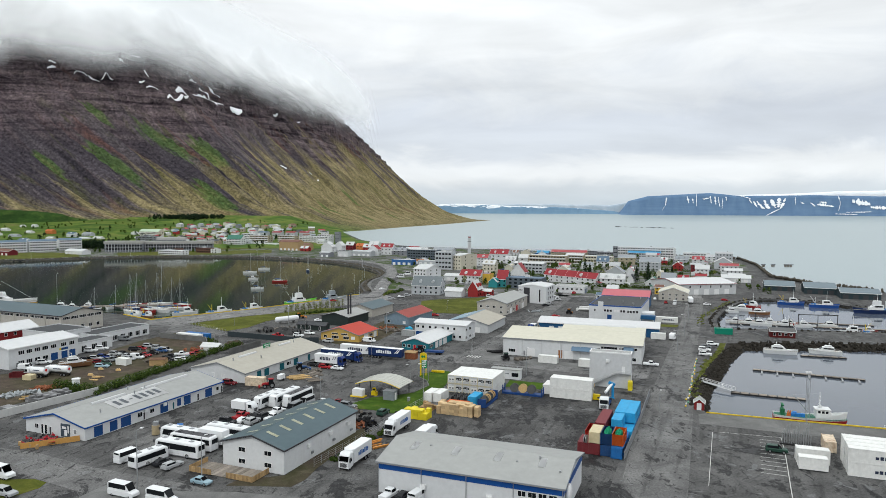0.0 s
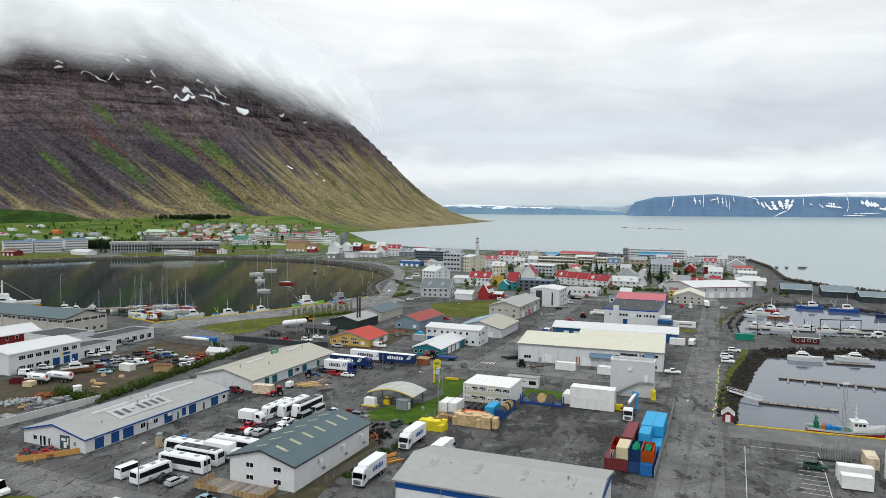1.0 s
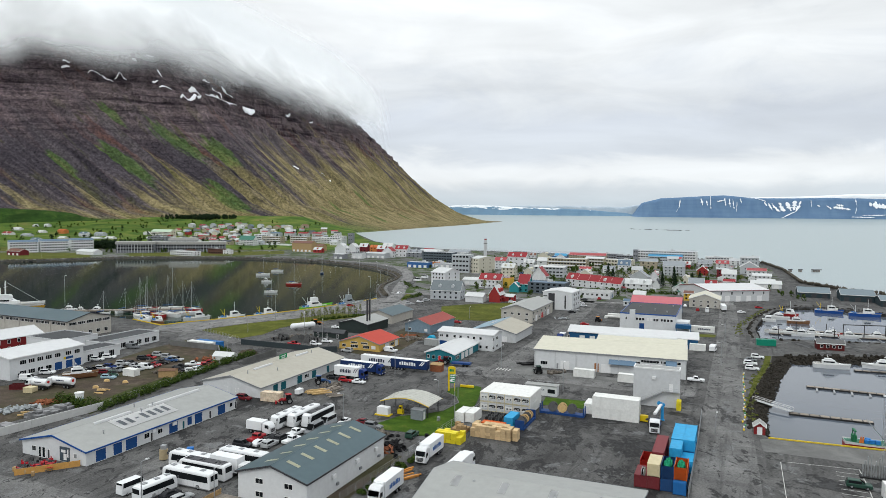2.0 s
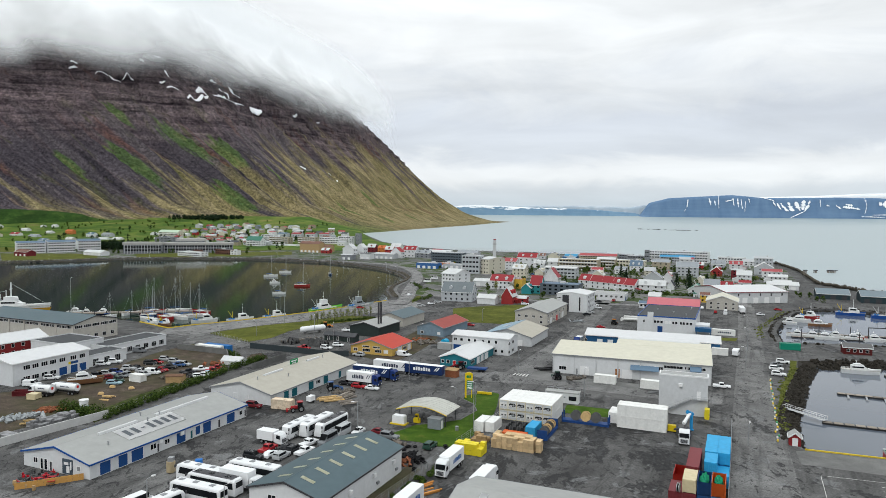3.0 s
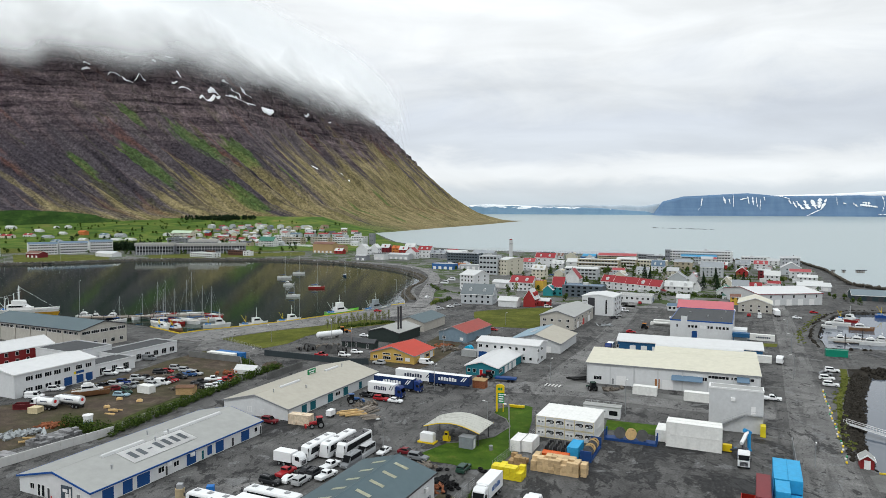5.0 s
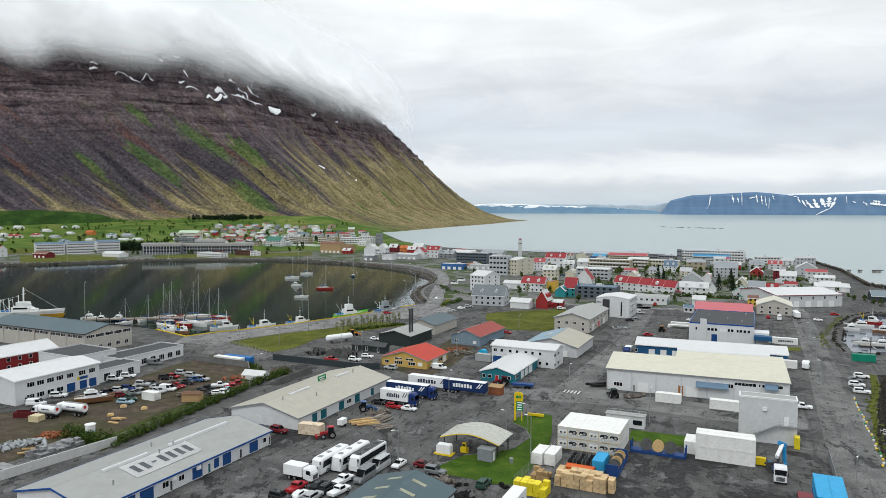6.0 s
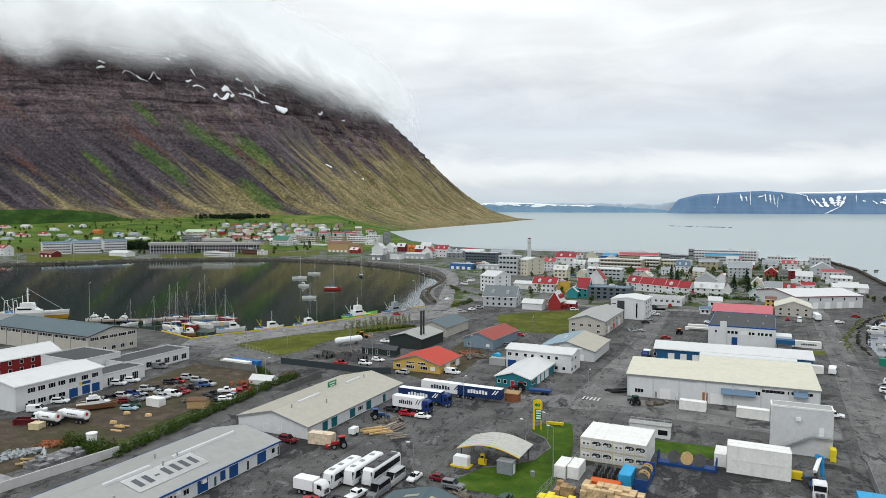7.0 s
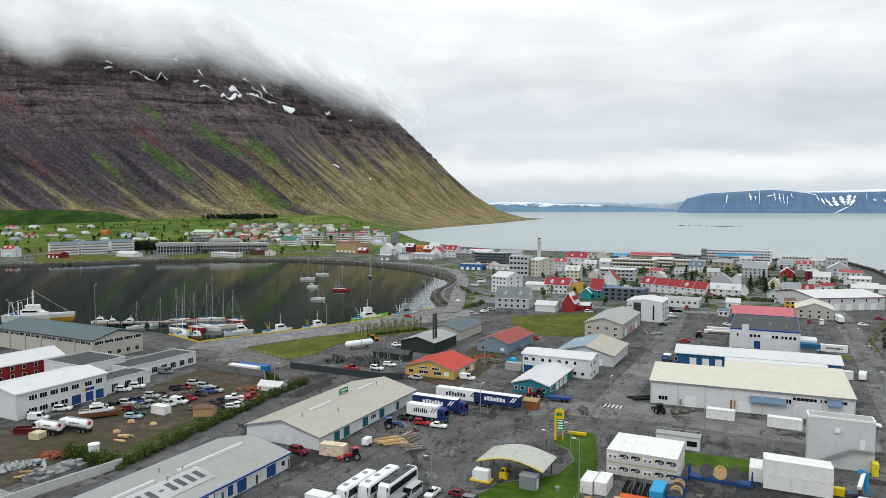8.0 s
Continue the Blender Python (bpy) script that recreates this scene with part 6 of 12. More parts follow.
# big warehouse: raised rear roof, canopies, wall piers
bm = bmesh.new()
prism(bm, [(-11.6, 6.64), (13.6, 9.14), (13.6, 6.0), (-11.0, 6.3)], -6, 25.75)
part("deep_roof", bm, roof_cream, wareh)
bm = bmesh.new()
prism(bm, [(12.6, 9.08), (13.0, 9.5), (15.6, 9.62), (15.6, 6.0), (13.6, 6.0)], -6, 22)
part("ridge_cowl", bm, roof_white, wareh, "pale sheet cowl along the high ridge")
bm = bmesh.new()
box(bm, -5.9, 11.0, 0, 25.3, 15.4, 6.2)
part("rear_wall", bm, white_wall, wareh)
for u0, u1, z in ((0.5, 9.5, 3.9), (19.0, 22.5, 4.9)):
    bm = bmesh.new()
    prism(bm, [(-11.1, z), (-12.6, z - .5), (-12.6, z - .35), (-11.1, z + 1.0)], u0, u1)
    part("canopy", bm, paint("blue_grey_canopy_paint", (0.12, 0.19, 0.27)), wareh)
for i in range(8):
    bm = bmesh.new()
    box(bm, -25.4 + 7.22 * i, -11.35, 0, -25.0 + 7.22 * i, -11.1, 6.3)
    part("wall_pier", bm, grey_wall, wareh)
for i in range(6):
    bm = bmesh.new()
    box(bm, -30.05 + 9.9 * i, -10.95, 0, -29.6 + 9.9 * i, -10.65, 7.2)
    part("wall_pier", bm, beige_wall, bigh)
for i in range(6):
    for k in range(3):
        put_opening(bigh, 60, 21.4, "F", -25 + 9.9 * i + (k - 1) * 2.9, 5.7, 2.7, 1.2)
for i in range(5):
    put_opening(bigh, 60, 21.4, "R", -8.2 + 4.1 * i, 5.6, 3.6, 1.3)
    put_opening(bigh, 60, 21.4, "R", -8.0 + 4.0 * i, 1.0, 1.8, 1.6)
for i in range(9):
    put_opening(redl, 34, 12, "F", -15 + 3.75 * i, 3.5, 1.2, 1.4)
    put_opening(redl, 34, 12, "F", -15 + 3.75 * i, .9, 1.2, 1.4)
for i in range(3):
    put_opening(flat_a, 16, 19, "F", -5 + 5 * i, 1.6, 2.6, 1.4)
for i in range(7):
    put_opening(flat_b, 28, 11, "F", -12 + 3.9 * i, .6, 2.4, 2.0)
for i in range(3):
    put_opening(flat_c, 16.8, 9, "F", -4.6 + 4.6 * i, .2, 2.4, 2.5)
for i in range(6):
    put_opening(smallw, 14, 20, "L", -8 + 3.1 * i, 2.0, 1.5, 1.4)
put_opening(smallw, 14, 20, "F", -4, 0, 3, 3, "roller_door", door_blue)
put_opening(smallw, 14, 20, "F", 2, 0, 3, 3, "roller_door", door_blue)
# black and white cube: recessed dark strip, long slits
bm = bmesh.new()
box(bm, -9.56, 1.5, 0, -9.45, 5.2, 9.2)
part("entrance_panel", bm, trim_dark, cube, "tall dark brown entrance panel")
for z in (2.0, 5.0, 7.6):
    for u in (-5, 0, 5):
        put_opening(cube, 19, 17, "F", u, z, 2.2, 1.6)
put_opening(cube, 19, 17, "L", -4.6, .8, 1.0, 7.6)
put_opening(cube, 19, 17, "L", 7.0, 7.2, 2.6, .7)
for i in range(4):
    put_opening(creamhall, 20, 17, "L", -6 + 4 * i, 3.0, 1.3, 1.2)
    put_opening(creamhall, 20, 17, "L", -6 + 4 * i, .6, 1.3, 1.2)
for i in range(5):
    put_opening(bighall_r, 42, 36, "F", -16 + 7.5 * i, 0, 3.4, 3.6, "roller_door", frame_white)
    put_opening(bighall_r, 42, 36, "F", -13 + 7.5 * i, 4.4, 1.2, 1.8)
for i in range(3):
    put_opening(creamh, 23.5, 14.6, "L", -4 + 4 * i, 1.0, 2.0, 1.6)
# fish plant: side office, stair block, roof vents, blue porch
bm = bmesh.new()
box(bm, -8.2, -21.35, 0, -5.6, -20.9, 9.6)
part("stair_block", bm, white_wall, bkh)
bm = bmesh.new()
box(bm, 12.7, -20.5, 0, 18.5, -12.0, 5.0)
part("annex", bm, white_wall, bkh)
bm = bmesh.new()
box(bm, 12.75, -24.5, 2.5, 19.5, -20.6, 4.2)
for x in (13.2, 19.1):
    box(bm, x, -24.3, 0, x + .25, -24.0, 2.5)
part("porch", bm, navy_wall, bkh)
for p in ((-6, 2, 7.7), (2, -6, 7.7), (8, -12, 7.7), (9, 12, 7.7)):
    vent(bkh, *p, .35, .8)
bm = bmesh.new()
prism(bm, [(-10.3, 3.82), (0, 6.62), (0, 6.82), (-10.7, 3.9)], -13.3, 13.3)
part("roof_slope", bm, surface("beige_metal_roof", (0.36, 0.335, 0.28), 0.5, 0, 0.06, 0.6, 0.25, 0.15), gh, "weathered beige metal roof slope")
bm = bmesh.new()
prism(bm, [(.02, 6.80), (10.75, 3.9), (10.75, 4.05), (.02, 6.97)], -13.35, 13.35)
part("roof_slope", bm, surface("blue_grey_metal_roof", (0.20, 0.29, 0.35), 0.5, 0, 0.08, 0.6, 0.25, 0.2), gh, "blue-grey metal roof slope")
for i in range(3):
    bm = bmesh.new()
    prism(bm, [(3.0, 6.24), (5.2, 5.64), (5.2, 5.7), (3.0, 6.3)], -3 + 2.6 * i, -1.9 + 2.6 * i)
    part("skylight", bm, roof_white, gh)
# two stacks
for u in (-5.2, -3.0):
    bm = bmesh.new()
    tube(bm, (u, -4.6, 0), (u, -4.6, 14.5), .42, .42, 12)
    tube(bm, (u, -4.6, 14.3), (u, -4.6, 14.7), .5, .5, 12)
    part("smoke_stack", bm, trim_dark, darkh)
# outside stair and hood on the ice tower
bm = bmesh.new()
for i in range(16):
    box(bm, 5.6 - .52 * i, 2.1, .3 + .28 * i, 6.15 - .52 * i, 3.2, .36 + .28 * i)
box(bm, -6.2, 2.1, 4.6, -2.6, 3.2, 4.7)
part("stair", bm, steel, tall)
bm = bmesh.new()
for k in (.5, 1.0):
    tube(bm, (6.0, 3.2, .4 + k), (-2.5, 3.2, 4.7 + k), .035)
    tube(bm, (-2.5, 3.2, 4.7 + k), (-6.2, 3.2, 4.7 + k), .035)
for i in range(9):
    tube(bm, (6.0 - 1.06 * i, 3.2, .4 + .54 * i), (6.0 - 1.06 * i, 3.2, 1.4 + .54 * i), .03)
part("handrail", bm, steel, tall)
bm = bmesh.new()
box(bm, .2, 2.1, 7.8, 1.2, 2.6, 8.6)
part("air_unit", bm, frame_white, tall)
put_opening(tall, 12.6, 4.2, "B", -4.0, 4.7, 1.0, 2.1, "door", frame_white)

# terrace in front of the blue-roofed hall
deck = thing("timber_deck", -43.0, 137.8, 0.0, 68, "grey timber deck with low board fences", "deck")
for i in range(17):
    share("board", cached(("board", 0), grey_wood, lambda bm: box(bm, -2.9, -.42, .12, 2.9, .42, .2)), deck, pose(0, -7.6 + .95 * i, 0))
for (a0, a1), (b0, b1) in (((-2.9, 8.0), (2.9, 8.0)), ((-2.9, 8.0), (-2.9, 2.2)), ((-2.9, -1.5), (-2.9, -8.0)), ((2.6, -8.0), (-2.9, -8.0))):
    n = int(math.hypot(b0 - a0, b1 - a1) / .5)
    ang = math.degrees(math.atan2(b1 - a1, b0 - a0))
    for i in range(n):
        f = (i + .5) / n
        share("fence_board", cached(("fence_board",), plank, lambda bm: box(bm, -.23, -.03, .1, .23, .03, 1.25)), deck, pose(a0 + (b0 - a0) * f, a1 + (b1 - a1) * f, 0, 0, 0, ang))

# ---- ground cover, roads and yards ----
slab("road", [(31.8, 118.0), (46.3, 159.0), (62.7, 199.6), (85.9, 256.0), (101.7, 293.7), (126.3, 355.4), (156.1, 431.2), (165.9, 431.7), (140.5, 365.8), (110.9, 291.3), (93.5, 246.4), (75.8, 199.8), (60.6, 159.3), (44.9, 118.1)], -0.4, 0.03, road_mat, "long straight grey asphalt harbour road", "road")
slab("road", [(73.9, 231.7), (60.1, 233.7), (48.3, 238.6), (34.3, 244.3), (24.7, 248.8), (9.3, 256.5), (-0.4, 255.7), (-11.0, 254.9), (-11.6, 242.3), (-1.7, 243.1), (22.3, 238.5), (31.2, 233.7), (44.2, 227.8), (56.2, 222.3), (67.7, 220.2)], -0.4, 0.034, road_mat, "grey asphalt street in front of the warehouse", "road")
slab("road", [(7.1, 254.6), (21.7, 289.2), (33.2, 315.3), (53.0, 370.5), (73.5, 429.0), (81.9, 429.7), (62.3, 371.3), (40.6, 312.1), (24.6, 271.4), (14.7, 249.1)], -0.4, 0.038, road_mat, "grey asphalt side street", "road")
slab("quay_apron", [(-143.4, 334.9), (-135.6, 344.4), (-120.1, 357.9), (-103.8, 374.0), (-86.3, 395.3), (-72.1, 415.0), (-62.0, 432.1), (-53.0, 443.8), (-37.6, 442.8), (-27.7, 420.6), (-41.4, 399.0), (-67.2, 380.2), (-84.9, 360.7), (-105.5, 342.9), (-120.9, 324.9), (-125.8, 316.8), (-141.9, 319.9)], -0.4, 0.05, dry_road, "pale concrete quay apron beside the bay", "quay")
slab("road", [(-125.8, 316.8), (-120.9, 324.9), (-107.4, 312.0), (-95.4, 301.3), (-75.0, 293.9), (-53.1, 281.0), (-54.6, 277.8), (-73.1, 285.7), (-94.7, 292.3), (-111.7, 300.0), (-121.9, 299.2)], -0.4, 0.042, road_mat, "grey access road by the workshops", "road")
slab("lawn", [(-25.4, 187.9), (-19.0, 196.0), (-13.4, 197.6), (-7.6, 201.2), (-3.2, 209.4), (-4.0, 215.9), (-7.1, 220.9), (-6.1, 225.1), (1.1, 229.9), (4.0, 227.5), (2.7, 214.6), (0.9, 204.1), (-4.7, 188.1), (-8.4, 180.1), (-12.9, 179.9), (-17.6, 182.7), (-23.0, 184.4)], -0.4, 0.06, lawn_mat, "mown green lawn round the fuel station", "lawn")
slab("lawn", [(-120.1, 322.7), (-105.1, 341.7), (-84.6, 359.3), (-66.9, 378.6), (-52.8, 376.7), (-51.0, 369.3), (-64.1, 358.2), (-77.0, 346.5), (-85.7, 331.2), (-89.2, 313.5), (-96.2, 304.0), (-107.4, 312.0)], -0.4, 0.07, grass_mat, "yellow-green lawn beside the quay road", "lawn")
slab("lawn", [(-12.1, 410.4), (-1.0, 418.9), (33.0, 431.7), (32.7, 421.7), (24.5, 399.2), (20.3, 367.9), (15.6, 357.9), (-5.4, 363.0), (-12.1, 389.5)], -0.4, 0.07, grass_mat, "open green grass field between the streets", "lawn")
slab("lawn", [(22.7, 216.8), (35.9, 212.4), (33.1, 204.7), (20.5, 208.9)], -0.4, 0.06, lawn_mat, "narrow strip of lawn", "lawn")
slab("yard", [(-148.7, 217.6), (-137.2, 224.3), (-134.5, 239.7), (-127.9, 258.1), (-123.8, 280.1), (-117.1, 297.7), (-99.2, 287.7), (-89.3, 275.1), (-91.0, 244.1), (-99.3, 217.2), (-102.2, 194.4), (-110.3, 200.3), (-115.7, 191.3), (-120.0, 181.1)], -0.4, 0.045, gravel, "brown gravel scrap yard", "yard")
slab("verge", [(-101.6, 193.2), (-98.3, 215.2), (-90.7, 243.1), (-88.7, 272.9), (-91.7, 277.9), (-94.3, 248.4), (-102.7, 221.1), (-107.1, 199.2)], -0.4, 0.06, weed_mat, "weedy grass verge along a fence", "verge")
slab("verge", [(-31.0, 136.2), (-26.9, 148.3), (-19.1, 167.2), (-16.1, 165.5), (-22.1, 150.2), (-25.3, 140.0), (-26.5, 133.9), (-28.5, 130.4), (-41.5, 130.8), (-40.1, 133.6)], -0.4, 0.05, gravel, "brown dirt verge beside the hall", "verge")
slab("verge", [(-89.8, 132.9), (-81.1, 133.6), (-77.6, 131.9), (-77.3, 129.1), (-80.1, 124.9), (-83.7, 123.8)], -0.4, 0.05, grass_mat, "rough green verge", "verge")
slab("pavement", [(-67.4, 125.0), (-64.7, 131.8), (-51.5, 127.9), (-38.3, 127.6), (-22.5, 124.7), (-23.1, 117.2), (-63.0, 116.7)], -0.4, 0.06, concrete, "pale worn concrete pavement", "pavement")
slab("parking", [(-74.6, 149.3), (-64.9, 172.4), (-54.7, 172.6), (-44.9, 139.7), (-49.7, 135.0)], -0.4, 0.03, road_mat, "grey asphalt coach park", "parking")
slab("shore_bank", [(74.4, 196.2), (80.4, 212.8), (88.0, 228.2), (95.3, 242.8), (103.6, 256.0), (111.3, 271.0), (116.5, 282.0), (118.6, 281.2), (113.2, 270.2), (105.3, 255.2), (96.7, 242.2), (89.2, 227.8), (81.5, 212.6), (75.3, 196.4)], -0.4, 0.05, grass_mat, "narrow grassy strip above the harbour rocks", "bank")
slab("quay_apron", [(70.2, 180.9), (72.6, 181.5), (92.2, 174.9), (112.7, 168.3), (127.4, 162.9), (119.7, 152.6), (106.1, 158.1), (87.1, 164.8), (67.4, 172.5)], -0.4, 0.03, concrete, "pale concrete edge of the harbour quay", "quay")
slab("pavement", [(14.5, 249.0), (19.5, 259.6), (24.8, 254.2), (21.8, 244.9), (16.5, 246.0)], -0.4, 0.05, concrete, "concrete forecourt corner", "pavement")
slab("forecourt", [(24.5, 253.1), (60.4, 237.3), (58.1, 232.2), (24.3, 247.2)], -0.4, 0.05, concrete, "concrete loading forecourt", "forecourt")
slab("yard", [(-54.0, 287.2), (-45.9, 291.9), (-35.9, 306.0), (-24.0, 350.8), (-13.2, 351.7), (-19.5, 307.3), (-25.3, 285.5), (-33.7, 266.8)], -0.4, 0.04, gravel, "brown gravel yard with scrap", "yard")
slab("lawn", [(-34.1, 555.0), (-19.9, 535.0), (-21.0, 515.4), (-34.2, 527.1)], -0.4, 0.06, grass_mat, "narrow green bank beside the shore road", "lawn")
slab("lawn", [(-37.1, 432.0), (-32.8, 454.7), (-34.9, 479.6), (-36.5, 466.5), (-38.2, 442.8)], -0.4, 0.06, grass_mat, "small bushy traffic island", "lawn")
slab("lawn", [(-30.6, 642.0), (-0.3, 644.8), (-1.7, 606.5), (-21.9, 604.7)], -0.4, 0.06, grass_mat, "small green lawn in front of offices", "lawn")
slab("lawn", [(104.0, 328.9), (115.1, 327.7), (111.5, 320.6), (101.2, 322.6)], -0.4, 0.06, grass_mat, "small strip of lawn beside the hall", "lawn")
slab("lawn", [(-563.4, 835.1), (-451.3, 846.1), (-404.9, 760.6), (-485.0, 722.4)], -0.4, 0.25, grass_mat, "green lawns above the far shore road", "lawn")
slab("lawn", [(-405.0, 850.6), (-233.6, 933.1), (-218.1, 868.9), (-275.8, 833.9), (-371.0, 780.3)], -0.4, 0.25, grass_mat, "green lawns by the far shore road", "lawn")
slab("lawn", [(-701.1, 962.5), (-759.4, 1117.0), (-589.6, 1135.3), (-470.8, 909.5), (-617.1, 850.4)], -0.4, 0.22, grass_mat, "wide green field by the apartments", "lawn")
slab("lawn", [(-348.9, 1057.6), (-268.8, 1115.4), (-237.8, 982.7), (-305.9, 925.9)], -0.4, 0.24, grass_mat, "green field in front of the old hospital", "lawn")

slab("yard", [(-12.0, 150.5), (-3.0, 176.0), (13.5, 199.0), (31.5, 205.0), (57.5, 192.0), (45.5, 160.0), (30.5, 121.0), (-8.0, 121.0)], -0.4, 0.022, yard_asphalt, "dark damp asphalt yard with puddles", "yard")

slab("road", [(-115.8, 156.2), (-99.5, 151.5), (-89.0, 148.4), (-73.6, 140.5), (-49.5, 131.5), (-37.5, 125.0), (-53.6, 118.3), (-67.6, 126.9), (-78.0, 132.2), (-91.4, 138.9), (-106.6, 143.6)], -0.4, 0.026, road_mat, "grey asphalt street in front of the long hall", "road")

# ---- rising ground between the bay and the mountain ----
meadow = ground_material("green_meadow", [(0.34, (0.024, 0.058, 0.009)), (0.46, (0.056, 0.108, 0.014)), (0.56, (0.112, 0.150, 0.026)), (0.64, (0.165, 0.160, 0.050)), (0.74, (0.24, 0.20, 0.085))], 0.018, 0.009, 1.0, 0.12, patch=(0.040, 0.075, 0.012))


def slope_at(x, y):
    """Height of the meadow, which falls to the shore on its outer side."""
    edge = float(np.interp(y, [965, 1084, 1265, 1660, 1720], [-60, -92, -165, -252, -262]))
    return slope_z(y) * min(1.0, .25 + max(0.0, edge - x) / 160.0)


def slope_z(y):
    return float(np.interp(y, [900, 960, 1100, 1245, 1465, 1600, 1720], [.15, .2, 2.4, 5.6, 19.0, 29.0, 40.0]))


bm = bmesh.new()
ys = [965, 1000, 1040, 1080, 1120, 1160, 1200, 1250, 1300, 1350, 1400, 1450, 1500, 1560, 1620, 1720]
gv = []
for y in ys:
    edge = float(np.interp(y, [965, 1084, 1265, 1660, 1720], [-60, -92, -165, -252, -262]))
    row = []
    for i in range(40):
        x = edge - 1750.0 * (i / 39) ** 1.3
        row.append(bm.verts.new((x, y, slope_z(y) * min(1.0, .25 + (edge - x) / 160.0) + (1.2 * noise.noise(Vector((x * .01, y * .01, 0))) if y > 1000 and i > 2 else 0))))
    gv.append(row)
for a, b in zip(gv, gv[1:]):
    for i in range(len(a) - 1):
        bm.faces.new((a[i], b[i], b[i + 1], a[i + 1])).smooth = True
bmesh.ops.recalc_face_normals(bm, faces=bm.faces[:])
tagged(link_mesh("meadow_slope", bm, meadow), "green meadow rising to the mountain's foot", "ground", kind="structure")
bank = ground_material("dark_turf_bank", [(0.3, (0.012, 0.034, 0.006)), (0.55, (0.026, 0.060, 0.010)), (0.75, (0.060, 0.092, 0.020))], 0.05, 0.02, 1.0, 0.4)
bm = bmesh.new()
sections = []
for i in range(41):
    u = i / 40
    x, y = -1330 + 500 * u, 1420 + 215 * u
    h = 31.0 * (1 - u ** 5) + 2.5 * noise.noise(Vector((u * 9, 0, 3)))
    sections.append([bm.verts.new((x + .40 * v, y - .92 * v, slope_z(y - .92 * v) - 2 + max(0.0, h) * k)) for v, k in ((75, 0), (56, .22), (28, .72), (10, 1), (-10, 1), (-45, .3), (-70, 0))])
for a, b in zip(sections, sections[1:]):
    for i in range(6):
        bm.faces.new((a[i], b[i], b[i + 1], a[i + 1])).smooth = True
bmesh.ops.recalc_face_normals(bm, faces=bm.faces[:])
tagged(link_mesh("earth_bank", bm, bank), "long dark green turfed earth bank on the meadow", "earth bank", kind="structure")
slab("town_ground", [(-40, 470), (60, 445), (120, 440), (150, 470), (215, 500), (262, 575), (310, 700), (330, 790), (270, 820), (210, 880), (120, 935), (50, 970), (-25, 1008), (-80, 1070), (-150, 1240), (-225, 1600), (-300, 900), (-200, 815), (-130, 775), (-80, 720), (-45, 640), (-34, 560)], -.4, .10, town_mat, "patchwork of streets, gardens and yards in the town", "ground")


def street(p, q, w, label="grey asphalt town street"):
    dx, dy = q[0] - p[0], q[1] - p[1]
    L = math.hypot(dx, dy)
    nx, ny = -dy / L * w / 2, dx / L * w / 2
    slab("road", [(p[0] + nx, p[1] + ny), (q[0] + nx, q[1] + ny), (q[0] - nx, q[1] - ny), (p[0] - nx, p[1] - ny)], -.3, .16, dry_road, label, "road")


street((160, 432), (300, 780), 9)
street((75, 430), (210, 790), 7)
street((-30, 470), (110, 430), 8)
street((0, 520), (70, 760), 6)
street((-20, 640), (220, 545), 6)
street((0, 740), (260, 640), 6)
slab("town_ground", [(-900, 530), (-530, 705), (-450, 745), (-400, 785), (-355, 805), (-308, 812), (-250, 816), (-200, 815), (-300, 900), (-150, 968), (-900, 968)], -.4, .11, town_mat, "lawns, car parks and yards behind the shore road", "ground")

# ---- parked vehicles ----
car("van", "white", -140.0, 228.1, 8)
car("pickup", "grey", -144.0, 230.2, 190)
car("suv", "white", -138.7, 236.3, 14)
car("suv", "white", -132.9, 256.9, 6)
car("suv", "white", -130.7, 261.0, 4)
car("van", "grey", -130.9, 280.2, -6)
car("suv", "silver", -120.7, 250.9, -8)
car("sedan", "black", -118.5, 252.3, -14)
car("suv", "silver", -123.9, 243.0, -2)
car("suv", "navy", -122.4, 245.4, -12)
car("sedan", "silver", -120.3, 246.1, -20)
car("suv", "black", -125.6, 240.1, -10)
car("sedan", "silver", -127.0, 238.3, -6)
car("estate", "darkred", -120.5, 238.3, 20)
car("suv", "green", -116.2, 234.9, -40)
car("estate", "lightblue", -115.9, 231.4, -4)
car("sedan", "grey", -118.1, 240.7, -14)
car("sedan", "grey", -117.0, 242.4, -18)
car("sedan", "silver", -114.9, 247.7, -20)
car("estate", "silver", -111.9, 243.4, -28)
car("van", "white", -110.3, 245.8, -10)
car("sedan", "darkred", -109.4, 247.6, -24)
car("sedan", "red", -108.8, 250.0, -24)
car("suv", "black", -117.2, 259.4, 4)
car("sedan", "red", -115.7, 261.5, -12)
car("pickup", "black", -108.1, 253.7, -6)
car("suv", "silver", -114.5, 265.8, -6)
car("suv", "silver", -109.9, 262.7, -10)
car("pickup", "blue", -106.4, 257.0, -2)
car("suv", "silver", -104.7, 258.4, -14)
car("pickup", "black", -98.7, 246.7, 8)
car("pickup", "black", -97.5, 241.7, 0)
car("pickup", "white", -96.1, 251.0, 12)
car("estate", "white", -93.0, 242.1, 6)
car("pickup", "red", -91.2, 253.2, 8)
car("pickup", "red", -91.2, 249.0, 0)
car("sedan", "lightblue", -91.6, 246.1, -10)
car("estate", "white", -91.3, 243.8, 4)
car("suv", "darkred", -65.1, 209, -22)
car("sedan", "black", -44.1, 235.8, -22)
car("estate", "red", -39.3, 231.9, -22)
car("sedan", "white", -34.9, 229.9, -20)
car("pickup", "black", -41.6, 237.5, 158)
car("suv", "black", -53.3, 169.8, -22)
car("pickup", "red", -51.5, 174.6, 68)
car("sedan", "white", -50, 171.3, 68)
car("suv", "silver", -47.2, 170.4, 68)
